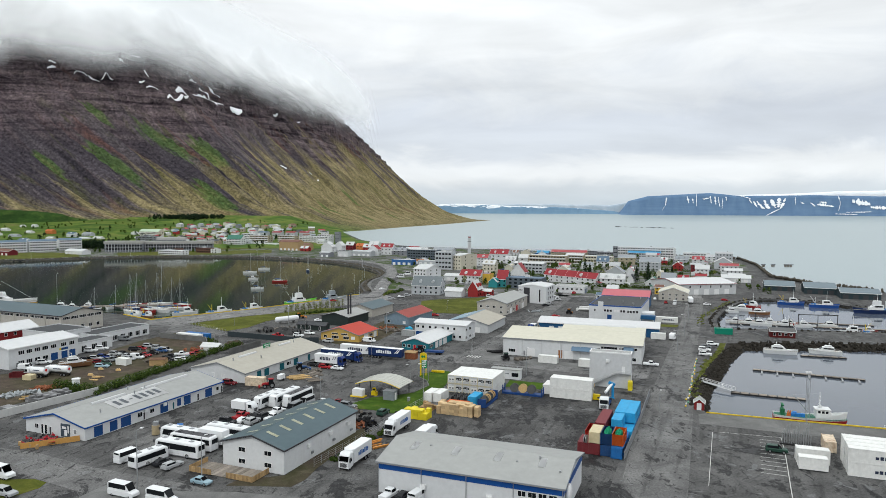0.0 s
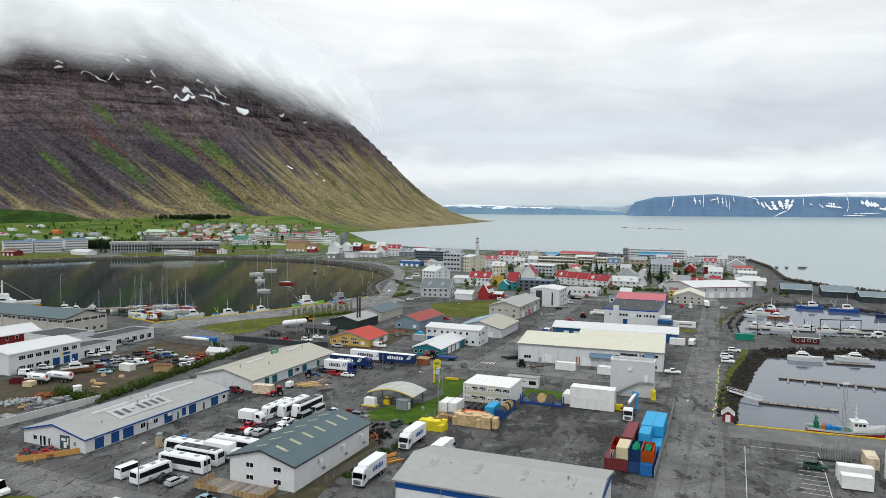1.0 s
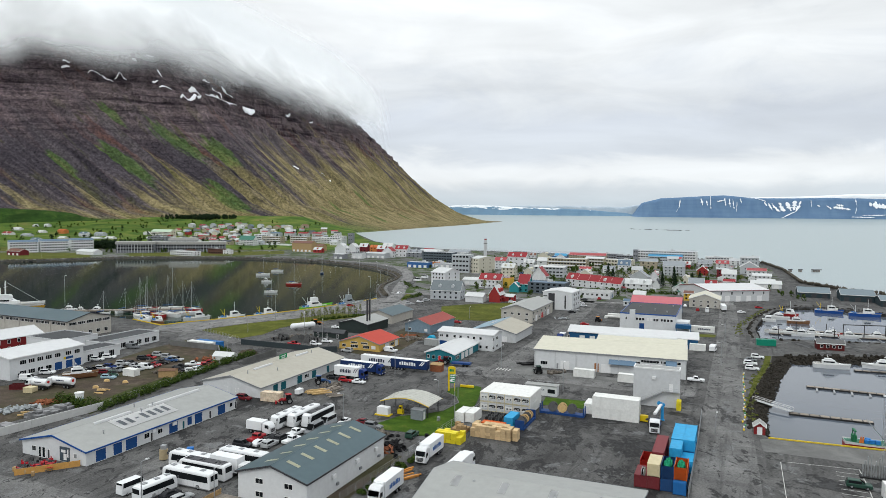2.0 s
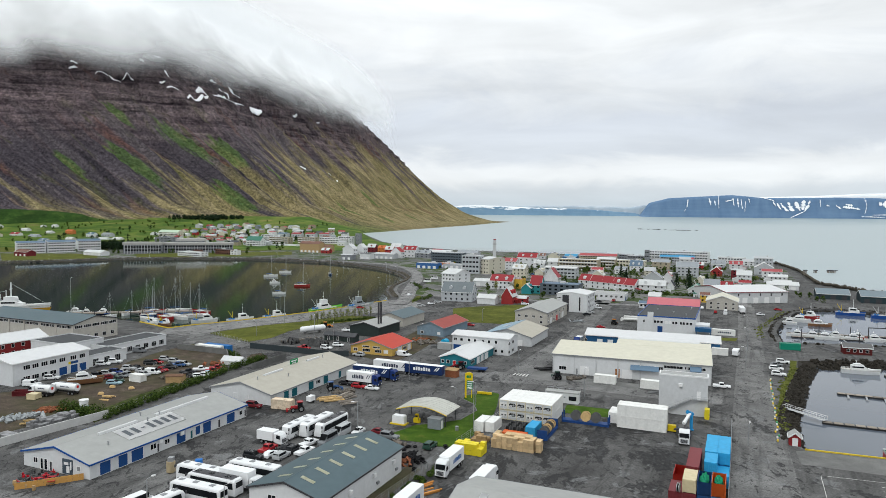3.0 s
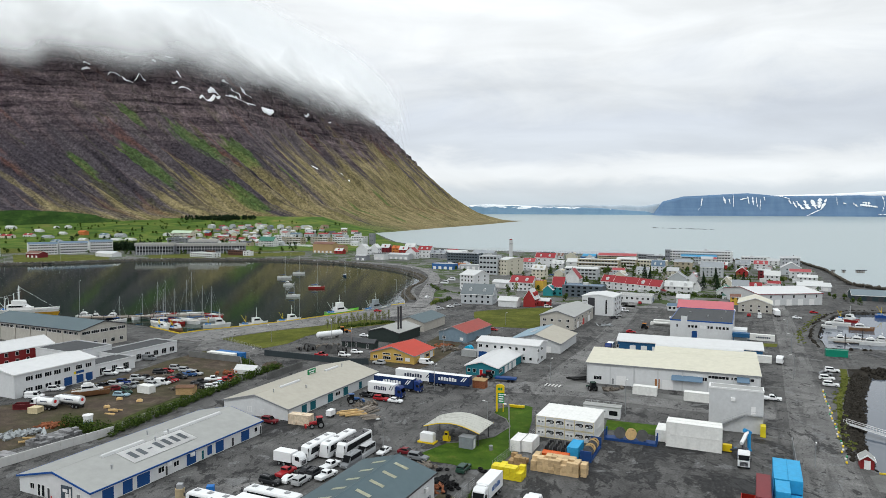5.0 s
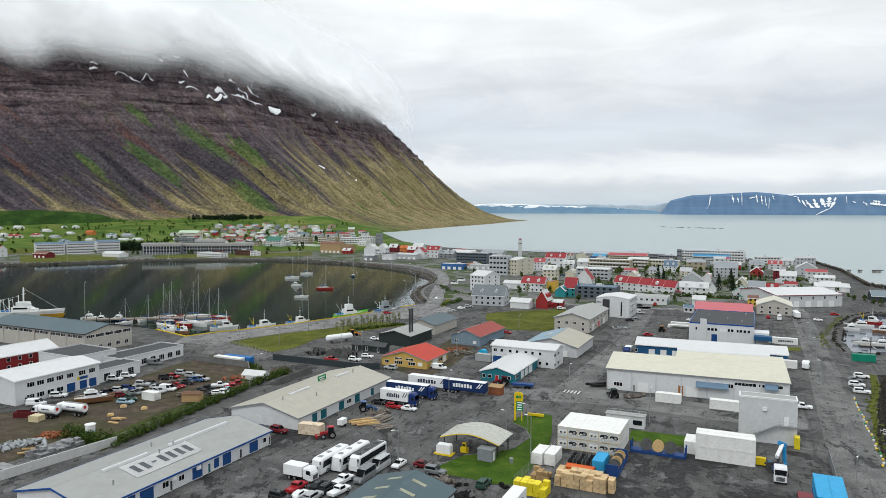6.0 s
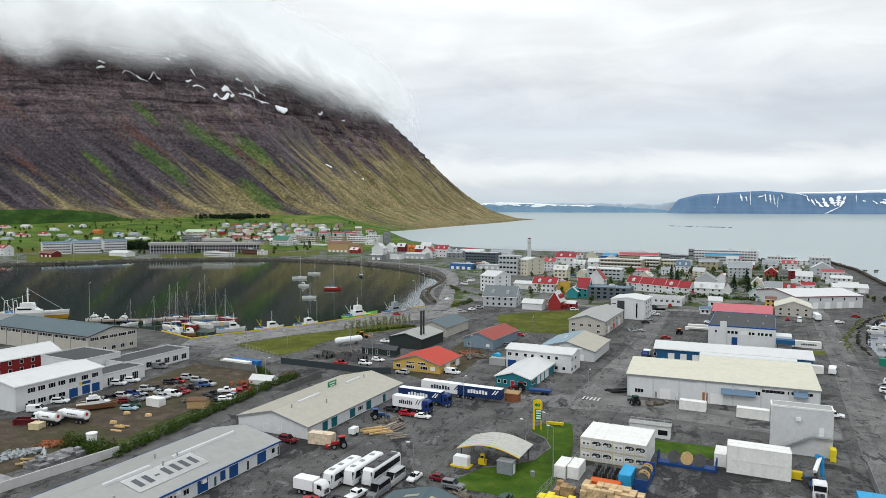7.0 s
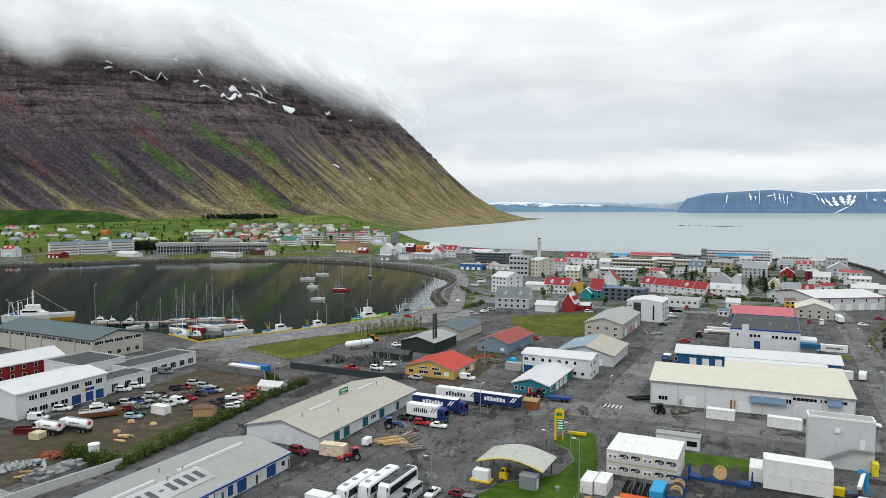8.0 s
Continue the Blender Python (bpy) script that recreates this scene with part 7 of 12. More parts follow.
car("sedan", "black", -47.4, 176.1, 68)
car("suv", "black", -45.4, 174.7, 68)
car("sedan", "black", -58.5, 141.7, 60)
car("estate", "silver", -55.7, 140.1, 60)
car("sedan", "lightblue", -46.5, 131.5, -22)
car("pickup", "white", -43.1, 178.8, 60)
car("pickup", "white", -42.8, 173.4, 60)
car("sprinter", "grey", -39, 180.5, 248)
car("sprinter", "silver", -36.8, 186.5, 248)
car("sedan", "white", -32.9, 188.3, 248)
car("sedan", "darkred", -27.6, 188.2, -22)
car("suv", "grey", -24.8, 184.7, -22)
car("suv", "green", -14.7, 178.7, 68)
car("sprinter", "white", -66.8, 144.2, 62)
car("sprinter", "white", -59.3, 125.7, -22)
car("sprinter", "white", -50.8, 122.8, -22)
car("sprinter", "white", -88.2, 134.4, -22)
car("suv", "silver", -81.5, 125.4, -22)
car("suv", "white", 111.2, 276.4, -22)
car("sedan", "grey", 106.6, 271.6, -22)
car("suv", "white", 103.6, 264.9, -22)
car("suv", "white", 100.6, 256.4, -22)
car("pickup", "white", 74.7, 238.6, -22)
car("suv", "green", 77.1, 151.5, -22)
car("sedan", "black", 76.9, 445.8, 158)
car("suv", "white", 71.2, 426.9, 0)
car("sedan", "white", 71.1, 417.3, 0)
car("sedan", "silver", 63.2, 399, 0)
car("sedan", "black", 59.8, 390.6, 0)
car("estate", "silver", -31.2, 418.4, 0)
car("sedan", "white", -25.6, 426.8, 20)
car("suv", "silver", -21.7, 433.3, 20)
car("sprinter", "white", -34.1, 555, 158)
car("sprinter", "white", -29.6, 578.6, 158)
car("sedan", "white", -16.2, 515.8, 0)
car("sedan", "silver", -11.6, 519.4, 0)
car("sedan", "red", 59.2, 350, -10)
car("sedan", "white", 90.8, 393.1, -22)
car("sedan", "red", 173.8, 418.5, -22)
car("sedan", "white", 155.5, 398.4, -22)
car("sedan", "white", 132.3, 422.4, 68)
car("suv", "red", 133.5, 404.8, 68)
car("sprinter", "white", 137.2, 400.2, 68)
car("suv", "white", 30.3, 429.4, 0)
car("sedan", "black", -8.3, 358.7, 68)
car("estate", "grey", -8.9, 328.3, -22)
car("sedan", "red", -3.1, 351.2, -22)
car("estate", "white", -57.4, 297, -22)
car("suv", "white", -61, 290.7, -22)
car("pickup", "red", -69.7, 290.1, -22)
car("sedan", "white", -59.9, 332.1, -22)
car("van", "white", -29.3, 279.8, -22)
car("sedan", "white", -33.1, 282.5, 158)
car("suv", "silver", -46.3, 278.5, 158)
car("sedan", "red", -64.4, 406.1, -10)
car("sedan", "white", -41.4, 468.7, 60)
car("pickup", "white", -8.7, 125.9, 60)
car("sedan", "black", -6, 125.4, 60)
car("van", "white", -3.3, 124.9, 60)
coach("white", -57, 147.5, 158, 12.2, 3.5, False)
coach("white", -55.5, 151.9, 158, 12, 3.5, True)
coach("white", -59.9, 156.4, 158, 11, 3.5, False)
coach("white", -49.6, 158.6, 158, 12, 3.5, False)
coach("white", -61.8, 142.6, 62, 8.5, 3, False)
coach("white", -47.5, 187.2, 248, 11, 3.5, False)
coach("white", -43.5, 189.5, 248, 12, 3.5, False)
coach("white", -39.8, 189.6, 248, 12, 3.5, True)
rigid_lorry(-17.1, 144.7, 248, 7.8, mark=mark_blue)
rigid_lorry(-9.5, 166.1, 248, 7.8, mark=mark_blue)
rigid_lorry(-3.4, 154.3, 68, 7.8)
rigid_lorry(-51.6, 153.8, -22, 7, mark=mark_blue, high=False)
rigid_lorry(-53.2, 180.6, -22, 4.6, H=3.1, high=False, label="small white box lorry parked among cars")
trailer(-19.8, 248.6, -22, 13.6, curtain_navy, mark_white)
trailer(-36.7, 244.5, -22, 13.6, curtain_navy, mark_white, tractor="navy", label="navy curtain-sided lorry with blue tractor cab")
trailer(-30.9, 253.3, -22, 13.6, box_white, mark_dark, tractor="navy", label="white box lorry trailer with blue tractor cab")
trailer(-39.4, 236.7, -22, 9.0, box_white, mark_dark, tractor="navy", label="short white box trailer with blue tractor cab")
rigid_lorry(42.4, 312.2, 248, 5.0, "navy", 2.6, high=False, label="navy blue tipper lorry parked by the hall")

# ---- containers ----
container(41.7, 152.0, 0.05, 248, 12.19, "blue", mark=True)
container(49.3, 169.4, 0.05, 248, 12.19, "blue", mark=True)
container(45.8, 160.8, 0.05, 248, 6.06, "skyblue")
container(38.6, 150.8, 0.05, 248, 6.06, "navy")
container(36.2, 151.8, 0.05, 248, 6.06, "darkred")
container(33.9, 152.7, 0.05, 248, 6.06, "darkred")
container(41, 150.1, 2.65, 248, 6.06, "orange", opened=True, label="orange open-topped container filled with green nets")
container(38.6, 150.8, 2.65, 248, 6.06, "navy", opened=True, label="navy open-topped container filled with green nets")
container(36.2, 151.8, 2.65, 248, 6.06, "cream")
container(43.5, 161.2, 0.05, 248, 6.06, "blue")
container(43.5, 161.2, 2.65, 248, 6.06, "skyblue")
container(47.0, 170.3, 0.05, 248, 12.19, "blue")
container(49.3, 169.4, 2.65, 248, 12.19, "skyblue")
container(47.0, 170.3, 2.65, 248, 12.19, "skyblue")
container(39, 158.7, 0.05, 248, 6.06, "darkred", opened=False)
container(41.4, 164.5, 0.05, 248, 6.06, "darkred")
container(37.3, 161, 0.05, 248, 6.06, "red", opened=True, label="red open-sided container holding a cable reel")
container(40.2, 161.5, 2.65, 248, 12.19, "darkred")
container(6, 207.6, 0.05, 68, 12.19, "white", reefer=True, group="stacked reefers", label="white refrigerated container with a dark cooling unit")
container(6, 207.6, 2.67, 68, 12.19, "white", reefer=True, group="stacked reefers", label="white refrigerated container with a dark cooling unit")
container(8.2, 206.7, 0.05, 68, 12.19, "white", reefer=True, group="stacked reefers", label="white refrigerated container with a dark cooling unit")
container(8.2, 206.7, 2.67, 68, 12.19, "white", reefer=True, group="stacked reefers", label="white refrigerated container with a dark cooling unit")
container(10.4, 205.9, 0.05, 68, 12.19, "white", reefer=True, group="stacked reefers", label="white refrigerated container with a dark cooling unit")
container(10.4, 205.9, 2.67, 68, 12.19, "white", reefer=True, group="stacked reefers", label="white refrigerated container with a dark cooling unit")
container(12.6, 205, 0.05, 68, 12.19, "white", reefer=True, group="stacked reefers", label="white refrigerated container with a dark cooling unit")
container(12.6, 205, 2.67, 68, 12.19, "white", reefer=True, group="stacked reefers", label="white refrigerated container with a dark cooling unit")
container(14.8, 204.1, 0.05, 68, 12.19, "white", reefer=True, group="stacked reefers", label="white refrigerated container with a dark cooling unit")
container(14.8, 204.1, 2.67, 68, 12.19, "white", reefer=True, group="stacked reefers", label="white refrigerated container with a dark cooling unit")
container(16.9, 203.2, 0.05, 68, 12.19, "white", reefer=True, group="stacked reefers", label="white refrigerated container with a dark cooling unit")
container(16.9, 203.2, 2.67, 68, 12.19, "white", reefer=True, group="stacked reefers", label="white refrigerated container with a dark cooling unit")
container(38.6, 195.9, 0.05, -22, 12.19, "white", H=2.9, label="white forty-foot container beside the yard fence")
container(38.6, 195.9, 2.97, -22, 12.19, "white", H=2.9, label="white forty-foot container beside the yard fence")
container(39.4, 198.3, 0.05, -22, 12.19, "white", H=2.8, label="white forty-foot container beside the yard fence")
container(39.4, 198.3, 2.9, -22, 12.19, "white", H=2.8, label="white forty-foot container beside the yard fence")
container(33.2, 202.6, 0.05, 68, 6.06, "white", H=2.9, label="short white container with a cooling unit")
container(91.4, 136.8, 0.05, -22, 12.19, "white", H=2.9, mark=True, group="quay containers", label="white forty-foot container with dark lettering bars")
container(91.4, 136.8, 2.97, -22, 12.19, "white", H=2.9, mark=True, group="quay containers", label="white forty-foot container with dark lettering bars")
container(92.4, 139.1, 0.05, -22, 12.19, "white", H=2.9, mark=False, group="quay containers", label="white forty-foot container with dark lettering bars")
container(92.4, 139.1, 2.97, -22, 12.19, "white", H=2.9, mark=False, group="quay containers", label="white forty-foot container with dark lettering bars")
container(93.3, 141.5, 0.05, -22, 12.19, "white", H=2.9, mark=False, group="quay containers", label="white forty-foot container with dark lettering bars")
container(93.3, 141.5, 2.97, -22, 12.19, "white", H=2.9, mark=False, group="quay containers", label="white forty-foot container with dark lettering bars")
container(94.3, 143.9, 0.05, -22, 12.19, "white", H=2.9, mark=False, group="quay containers", label="white forty-foot container with dark lettering bars")
container(94.3, 143.9, 2.97, -22, 12.19, "white", H=2.9, mark=False, group="quay containers", label="white forty-foot container with dark lettering bars")
container(79.7, 141.1, 0.3, -20, 5.6, "white", label="low white insulated unit on timber skids")
container(82.0, 145.6, 0.05, -20, 6.6, "white", H=3.1, label="white container behind the insulated unit")
container(90.2, 153.9, 0.05, 248, 6.06, "rustwhite", label="stained off-white container by the quay")
container(-57, 208.8, 0.05, -14, 6.06, "rustwhite", label="rust-streaked white container beside the hall")
container(-105.1, 283.2, 0.05, -22, 12.19, "white", label="long white container by the yard wall")
container(-102.3, 284.9, 0.05, -22, 12.19, "blue", label="long blue container by the yard wall")
container(93.5, 290.8, 0.05, -22, 6.06, "white", label="white container beside the blue hall")
container(-110.8, 236.2, 0.05, -22, 5, "white", H=2.3, label="white box trailer body in the scrap yard")
container(-13.8, 294.5, 0.05, -22, 6.06, "grey", label="grey storage container beside the house")
container(39.1, 243.2, 0.05, -22, 7, "white", label="white site container against the warehouse")
container(52.9, 236.7, 0.05, -22, 8, "white", label="white site cabin against the warehouse")

container(83.5, 380.2, 0.05, -20, 12.19, "white", H=1.3, label="low white flat container beside the hall yard", group="")
container(80.1, 372.7, 0.05, -20, 12.19, "white", H=1.3, label="low white flat container beside the hall yard", group="")
container(110.6, 335.7, 0.05, -22, 12.19, "white", label="white container with blue lettering bars by the blue shed", mark=True, group="")
rigid_lorry(148.5, 406.0, 75, 7.5, "white", 3.4, label="white tank lorry parked on the wide yard")

rc = random.Random(9)
for (ax, ay), (bx, by), n in (((166, 440), (292, 752), 14), ((80, 440), (196, 740), 7), ((12, 518), (70, 700), 4), ((-10, 652), (200, 565), 4)):
    yaw = math.degrees(math.atan2(by - ay, bx - ax))
    for k in range(n):
        f = (k + rc.uniform(.1, .9)) / n
        side = rc.choice((-1, 1)) * 3.3
        nx, ny = -(by - ay), bx - ax
        d = math.hypot(nx, ny)
        parked = car(rc.choice(("sedan", "estate", "suv")), rc.choice(("white", "silver", "grey", "black", "red", "blue")), ax + (bx - ax) * f + nx / d * side, ay + (by - ay) * f + ny / d * side, yaw + rc.choice((0, 180)))
        parked.location.z = .16

# ---- the town round the bay and on the spit ----
WALLS = {"W": (0.60, 0.61, 0.62), "grey": (0.20, 0.21, 0.23), "lgrey": (0.40, 0.42, 0.44), "cream": (0.54, 0.51, 0.42), "beige": (0.34, 0.30, 0.22), "red": (0.28, 0.03, 0.03), "darkred": (0.14, 0.02, 0.025), "yellow": (0.55, 0.36, 0.06), "teal": (0.03, 0.22, 0.24), "dark": (0.09, 0.11, 0.13), "wood": (0.36, 0.25, 0.13), "brown": (0.12, 0.06, 0.045), "blue": (0.04, 0.12, 0.30), "orange": (0.45, 0.16, 0.05), "shed": (0.028, 0.046, 0.054)}
ROOFS = {"W": (0.50, 0.51, 0.51), "grey": (0.25, 0.27, 0.29), "lgrey": (0.40, 0.41, 0.42), "steel": (0.135, 0.155, 0.165), "red": (0.25, 0.030, 0.036), "pink": (0.31, 0.062, 0.068), "slate": (0.10, 0.15, 0.21), "dark": (0.06, 0.065, 0.075), "green": (0.05, 0.16, 0.12), "cream": (0.55, 0.54, 0.42), "brown": (0.16, 0.08, 0.06), "blue": (0.05, 0.24, 0.42), "orange": (0.45, 0.12, 0.04), "palegreen": (0.40, 0.50, 0.38), "shed": (0.15, 0.19, 0.215)}
WORDS = {"W": "white", "lgrey": "light grey", "grey": "grey", "cream": "cream", "beige": "beige", "darkred": "dark red", "dark": "dark grey", "wood": "timber-brown", "slate": "slate-blue", "palegreen": "pale green", "shed": "grey-blue"}


def window_row(root, side, L, W, z, n, span, w=1.1, h=1.2):
    me = cached(("window", w, h), glass_mat, lambda bm: box(bm, -w / 2, -.05, 0, w / 2, .05, h))
    for i in range(n):
        u = -span / 2 + span * (i + .5) / n
        m = {"F": pose(u, -W / 2, z), "B": pose(u, W / 2, z, 0, 0, 180), "L": pose(-L / 2, u, z, 0, 0, -90), "R": pose(L / 2, u, z, 0, 0, 90)}[side]
        share("window", me, root, m)


def town_house(x, y, z, L, W, yaw, eave, ridge, wall, roof, flat=False, chimney=False, kind="house"):
    if y > 1000 and kind == "house":
        L, W = .86 * L, .86 * W
        ridge = eave * .8 + min(ridge - eave, .27 * min(L, W))
        eave *= .8
    wm = surface(wall + "_town_wall", WALLS[wall], 0.7, 0, 0.07, 0.8, 0.25, 0.2, 0, True)
    rm = surface(roof + "_town_roof", ROOFS[roof], 0.55, 0, 0.07, 0.6, 0.25, 0.15)
    label = "%s %s with a %s roof" % (WORDS.get(wall, wall), {"house": "timber town house", "block": "concrete block of flats", "hall": "low clad hall"}[kind], ("flat " if flat else "ridged ") + WORDS.get(roof, roof))
    root = house({"house": "town_house", "block": "apartment_block", "hall": "hall"}[kind], label, {"house": "house", "block": "building", "hall": "hall"}[kind], x, y, L, W, yaw, eave, ridge, wm, rm, None if flat or y > 900 else frame_white, 0.3, flat=flat, base_z=z, group="town houses")
    if kind == "hall" and L > 12 and eave > 3:
        dm = trim_dark if wall in ("dark", "shed") else frame_white
        for i in range(int(L / 5.5)):
            share("door", cached(("hall_door", wall in ("dark", "shed")), dm, lambda bm: box(bm, -1.5, -.06, 0, 1.5, .06, 2.7)), root, pose(-L / 2 + L * (i + .5) / int(L / 5.5), -W / 2, 0))
    if kind == "block" and L > 15 and y > 560:
        # long strips of glazing between pale balcony fronts, a storey each
        floors = max(2, min(4, int(round(eave / 3.0))))
        fh = eave / floors
        n = max(4, int(L / 3.0))
        side = "R" if x < .3 * y else "L"
        for f in range(floors):
            zz = fh * f
            share("window_band", cached(("window_band", L, fh), glass_mat, lambda bm: box(bm, -L * .47, -.05, fh * .40, L * .47, .06, fh * .78)), root, pose(0, -W / 2, zz))
            tagged(share("mullion", cached(("mullion", L, fh), wm, lambda bm: [box(bm, -L * .47 + L * .94 * i / n - .45, -.12, fh * .3, -L * .47 + L * .94 * i / n + .45, .0, fh * .86) for i in range(n + 1)]), root, pose(0, -W / 2, zz)), kind="stuff")
            if eave > 8 and wall in ("W", "cream", "beige"):
                share("balcony", cached(("balcony", L, fh), frame_white, lambda bm: box(bm, -L * .48, -1.0, fh * .02, L * .48, -.02, fh * .32)), root, pose(0, -W / 2, zz))
            window_row(root, side, L, W, zz + fh * .34, 2, W * .8, 1.4)
    elif kind != "hall":
        far = y > 700
        floors = max(1, min(((1 if y > 1000 else 2) if kind == "house" else 3) if far else 4, int(round(eave / 2.8))))
        for f in range(floors):
            zz = eave * (f + .34) / floors
            window_row(root, "F", L, W, zz, max(2, min((3 if kind == "house" else 5) if far else 6, int(L / (5.0 if far else 3.2)))), L * .9, (1.1 if L < 22 else 1.8) + (.5 if far else 0))
            if not far or (kind == "house" and y < 1000):
                window_row(root, "R" if x < .3 * y else "L", L, W, zz, 1 if far else max(1, min(2, int(W / 4.5))), W * .8)
    r = random.Random(int(x * 7 + y * 3))
    if kind == "house" and not flat and L > 7:
        roll = r.random()
        if roll < (.45 if y < 900 else .2):
            # a lean-to against the gable
            s = r.choice((-1, 1))
            share("annex", cached(("annex", wall), wm, lambda bm: prism(bm, [(0, 0), (3.2, 0), (3.2, 2.2), (0, 3.0)], -2.4, 2.4, "y")), root, pose(s * L / 2, r.uniform(-1, 1) * W * .15, 0, 0, 0, 0 if s > 0 else 180))
            share("annex_roof", cached(("annex_roof", roof), rm, lambda bm: prism(bm, [(0, 3.02), (3.5, 2.16), (3.5, 2.3), (0, 3.18)], -2.6, 2.6, "y")), root, pose(s * L / 2, r.uniform(-1, 1) * W * .15, 0, 0, 0, 0 if s > 0 else 180))
        if roll > .3 and ridge - eave > 2.5:
            # dormers on the front slope
            for u in ((0,) if L < 10 or y > 900 else (-L * .22, L * .22)):
                share("dormer", cached(("dormer", wall), wm, lambda bm: prism(bm, [(-.9, -.6), (.9, -.6), (.9, 1.0), (0, 1.6), (-.9, 1.0)], -1.3, 1.6, "y")), root, pose(u, -W * .27, eave + (ridge - eave) * .38))
        if roll > .6:
            share("porch", cached(("porch", wall), wm, lambda bm: (box(bm, -1.1, -1.6, 0, 1.1, 0, 2.3), prism(bm, [(-1.3, 2.3), (1.3, 2.3), (0, 3.1)], -1.8, 0, "y"))), root, pose(L * r.uniform(-.25, .25), -W / 2, 0))
    if flat and L > 10:
        share("roof_plant", cached(("roof_plant",), grey_wall, lambda bm: (box(bm, -1.6, -1.2, 0, 1.6, 1.2, 1.5), box(bm, 2.2, -.5, 0, 3.2, .5, .8))), root, pose(L * r.uniform(-.25, .25), W * .1, eave + .12))
    if chimney:
        share("chimney", cached(("chimney",), beige_wall, lambda bm: (box(bm, -.35, -.35, 0, .35, .35, 1.6), box(bm, -.42, -.42, 1.5, .42, .42, 1.68))), root, pose(L * .18, W * .1, ridge - .6))
    return root


# across the bay
town_house(-508.9, 797.6, -0.0, 21.3, 11.4, -22, 5.1, 7.6, "darkred", "brown", kind="hall")
town_house(-439.3, 822.9, 0.0, 28.7, 12.1, -22, 3.9, 6.5, "W", "W", kind="hall")
town_house(-572.9, 809.6, 0.0, 20.5, 11.3, -22, 9.0, 12.9, "W", "red", chimney=True)
town_house(-996.7, 1393.0, 12.0, 34.4, 12.7, -22, 6.9, 11.5, "W", "pink")
town_house(-956.5, 1403.7, 13.0, 27.5, 12.0, -22, 6.9, 10.4, "W", "W")
town_house(-825.8, 1205.9, 1.5, 31.1, 12.3, -22, 8.9, 12.8, "cream", "red")
town_house(-806.8, 1139.7, -1.1, 25.3, 11.8, -22, 7.4, 10.2, "lgrey", "grey")
town_house(-855.6, 1337.6, 8.7, 23.6, 11.6, -22, 6.6, 12.0, "W", "W", chimney=True)
town_house(-816.2, 1249.7, 3.7, 26.0, 11.9, -22, 6.1, 9.2, "W", "red", chimney=True)
town_house(-754.0, 1205.6, 1.8, 24.8, 11.7, -22, 6.9, 11.8, "lgrey", "grey")
town_house(-683.5, 1117.5, -1.2, 20.8, 11.4, -22, 6.3, 9.0, "W", "slate", chimney=True)
town_house(-780.7, 1293.4, 6.3, 18.2, 11.1, -22, 5.3, 8.4, "W", "W", chimney=True)
town_house(-734.8, 1282.5, 5.9, 20.2, 11.3, -22, 9.4, 13.5, "orange", "orange")
town_house(-652.3, 1139.3, -0.3, 17.4, 11.0, -22, 7.4, 11.0, "cream", "W")
town_house(-664.5, 1227.5, 3.3, 21.1, 11.4, -22, 8.9, 11.9, "W", "slate")
town_house(-647.3, 1249.7, 4.5, 25.7, 11.8, -22, 6.1, 9.1, "lgrey", "grey")
town_house(-608.6, 1161.7, 0.7, 25.5, 11.8, -22, 5.6, 7.5, "W", "W")
town_house(-848.9, 1424.8, 15.1, 13.6, 9.8, -22, 5.8, 9.3, "W", "W", chimney=True)
town_house(-873.4, 1424.2, 15.0, 11.7, 8.4, -22, 4.7, 7.0, "W", "W")
town_house(-584.5, 1161.5, 0.8, 21.6, 11.4, -22, 5.6, 8.4, "W", "W")
town_house(-918.2, 1271.6, 4.4, 24.5, 11.7, -22, 8.4, 12.5, "W", "slate")
town_house(-878.4, 1249.4, 3.4, 17.6, 11.0, -22, 7.2, 11.3, "W", "W")
town_house(-478.4, 1107.1, -0.4, 36.7, 12.9, -22, 10.6, 11.5, "grey", "lgrey", True, kind="block")
town_house(-523.2, 1228.5, 4.0, 45.4, 13.7, -22, 10.8, 14.8, "cream", "palegreen", kind="block")
town_house(-324.8, 824.9, 0.0, 35.1, 12.7, -22, 5.1, 5.4, "W", "W", True, kind="block")
town_house(-297.8, 865.9, -0.0, 27.2, 12.0, -22, 6.1, 6.3, "brown", "dark", True, kind="block")
town_house(-284.0, 855.3, 0.0, 10.1, 7.2, -22, 5.3, 5.6, "W", "W", True, kind="block")
town_house(-332.1, 860.3, 0.0, 9.0, 6.5, -22, 5.4, 5.7, "brown", "dark", True, kind="block")
town_house(-318.0, 1051.7, -0.9, 27.3, 12.0, -22, 10.8, 16.6, "W", "green", kind="block")
town_house(-553.3, 1439.3, 17.3, 10.0, 15.5, 68, 8.0, 13.2, "lgrey", "W")
town_house(-522.0, 1418.2, 15.7, 15.6, 10.9, -22, 8.3, 12.1, "grey", "red")
town_house(-507.2, 1434.3, 17.1, 10.0, 11.4, 68, 8.5, 12.4, "lgrey", "grey")
town_house(-488.9, 1433.4, 17.1, 13.0, 9.3, -22, 6.7, 13.7, "W", "pink")
town_house(-466.2, 1422.5, 16.3, 10.0, 14.3, 68, 6.0, 13.0, "grey", "pink", chimney=True)
town_house(-446.6, 1425.5, 16.6, 10.0, 15.0, 68, 6.7, 10.6, "W", "W")
town_house(-424.6, 1421.4, 16.4, 10.0, 11.1, 68, 7.9, 12.0, "grey", "slate")
town_house(-409.0, 1438.9, 17.8, 10.0, 12.7, 68, 7.5, 10.5, "W", "grey")
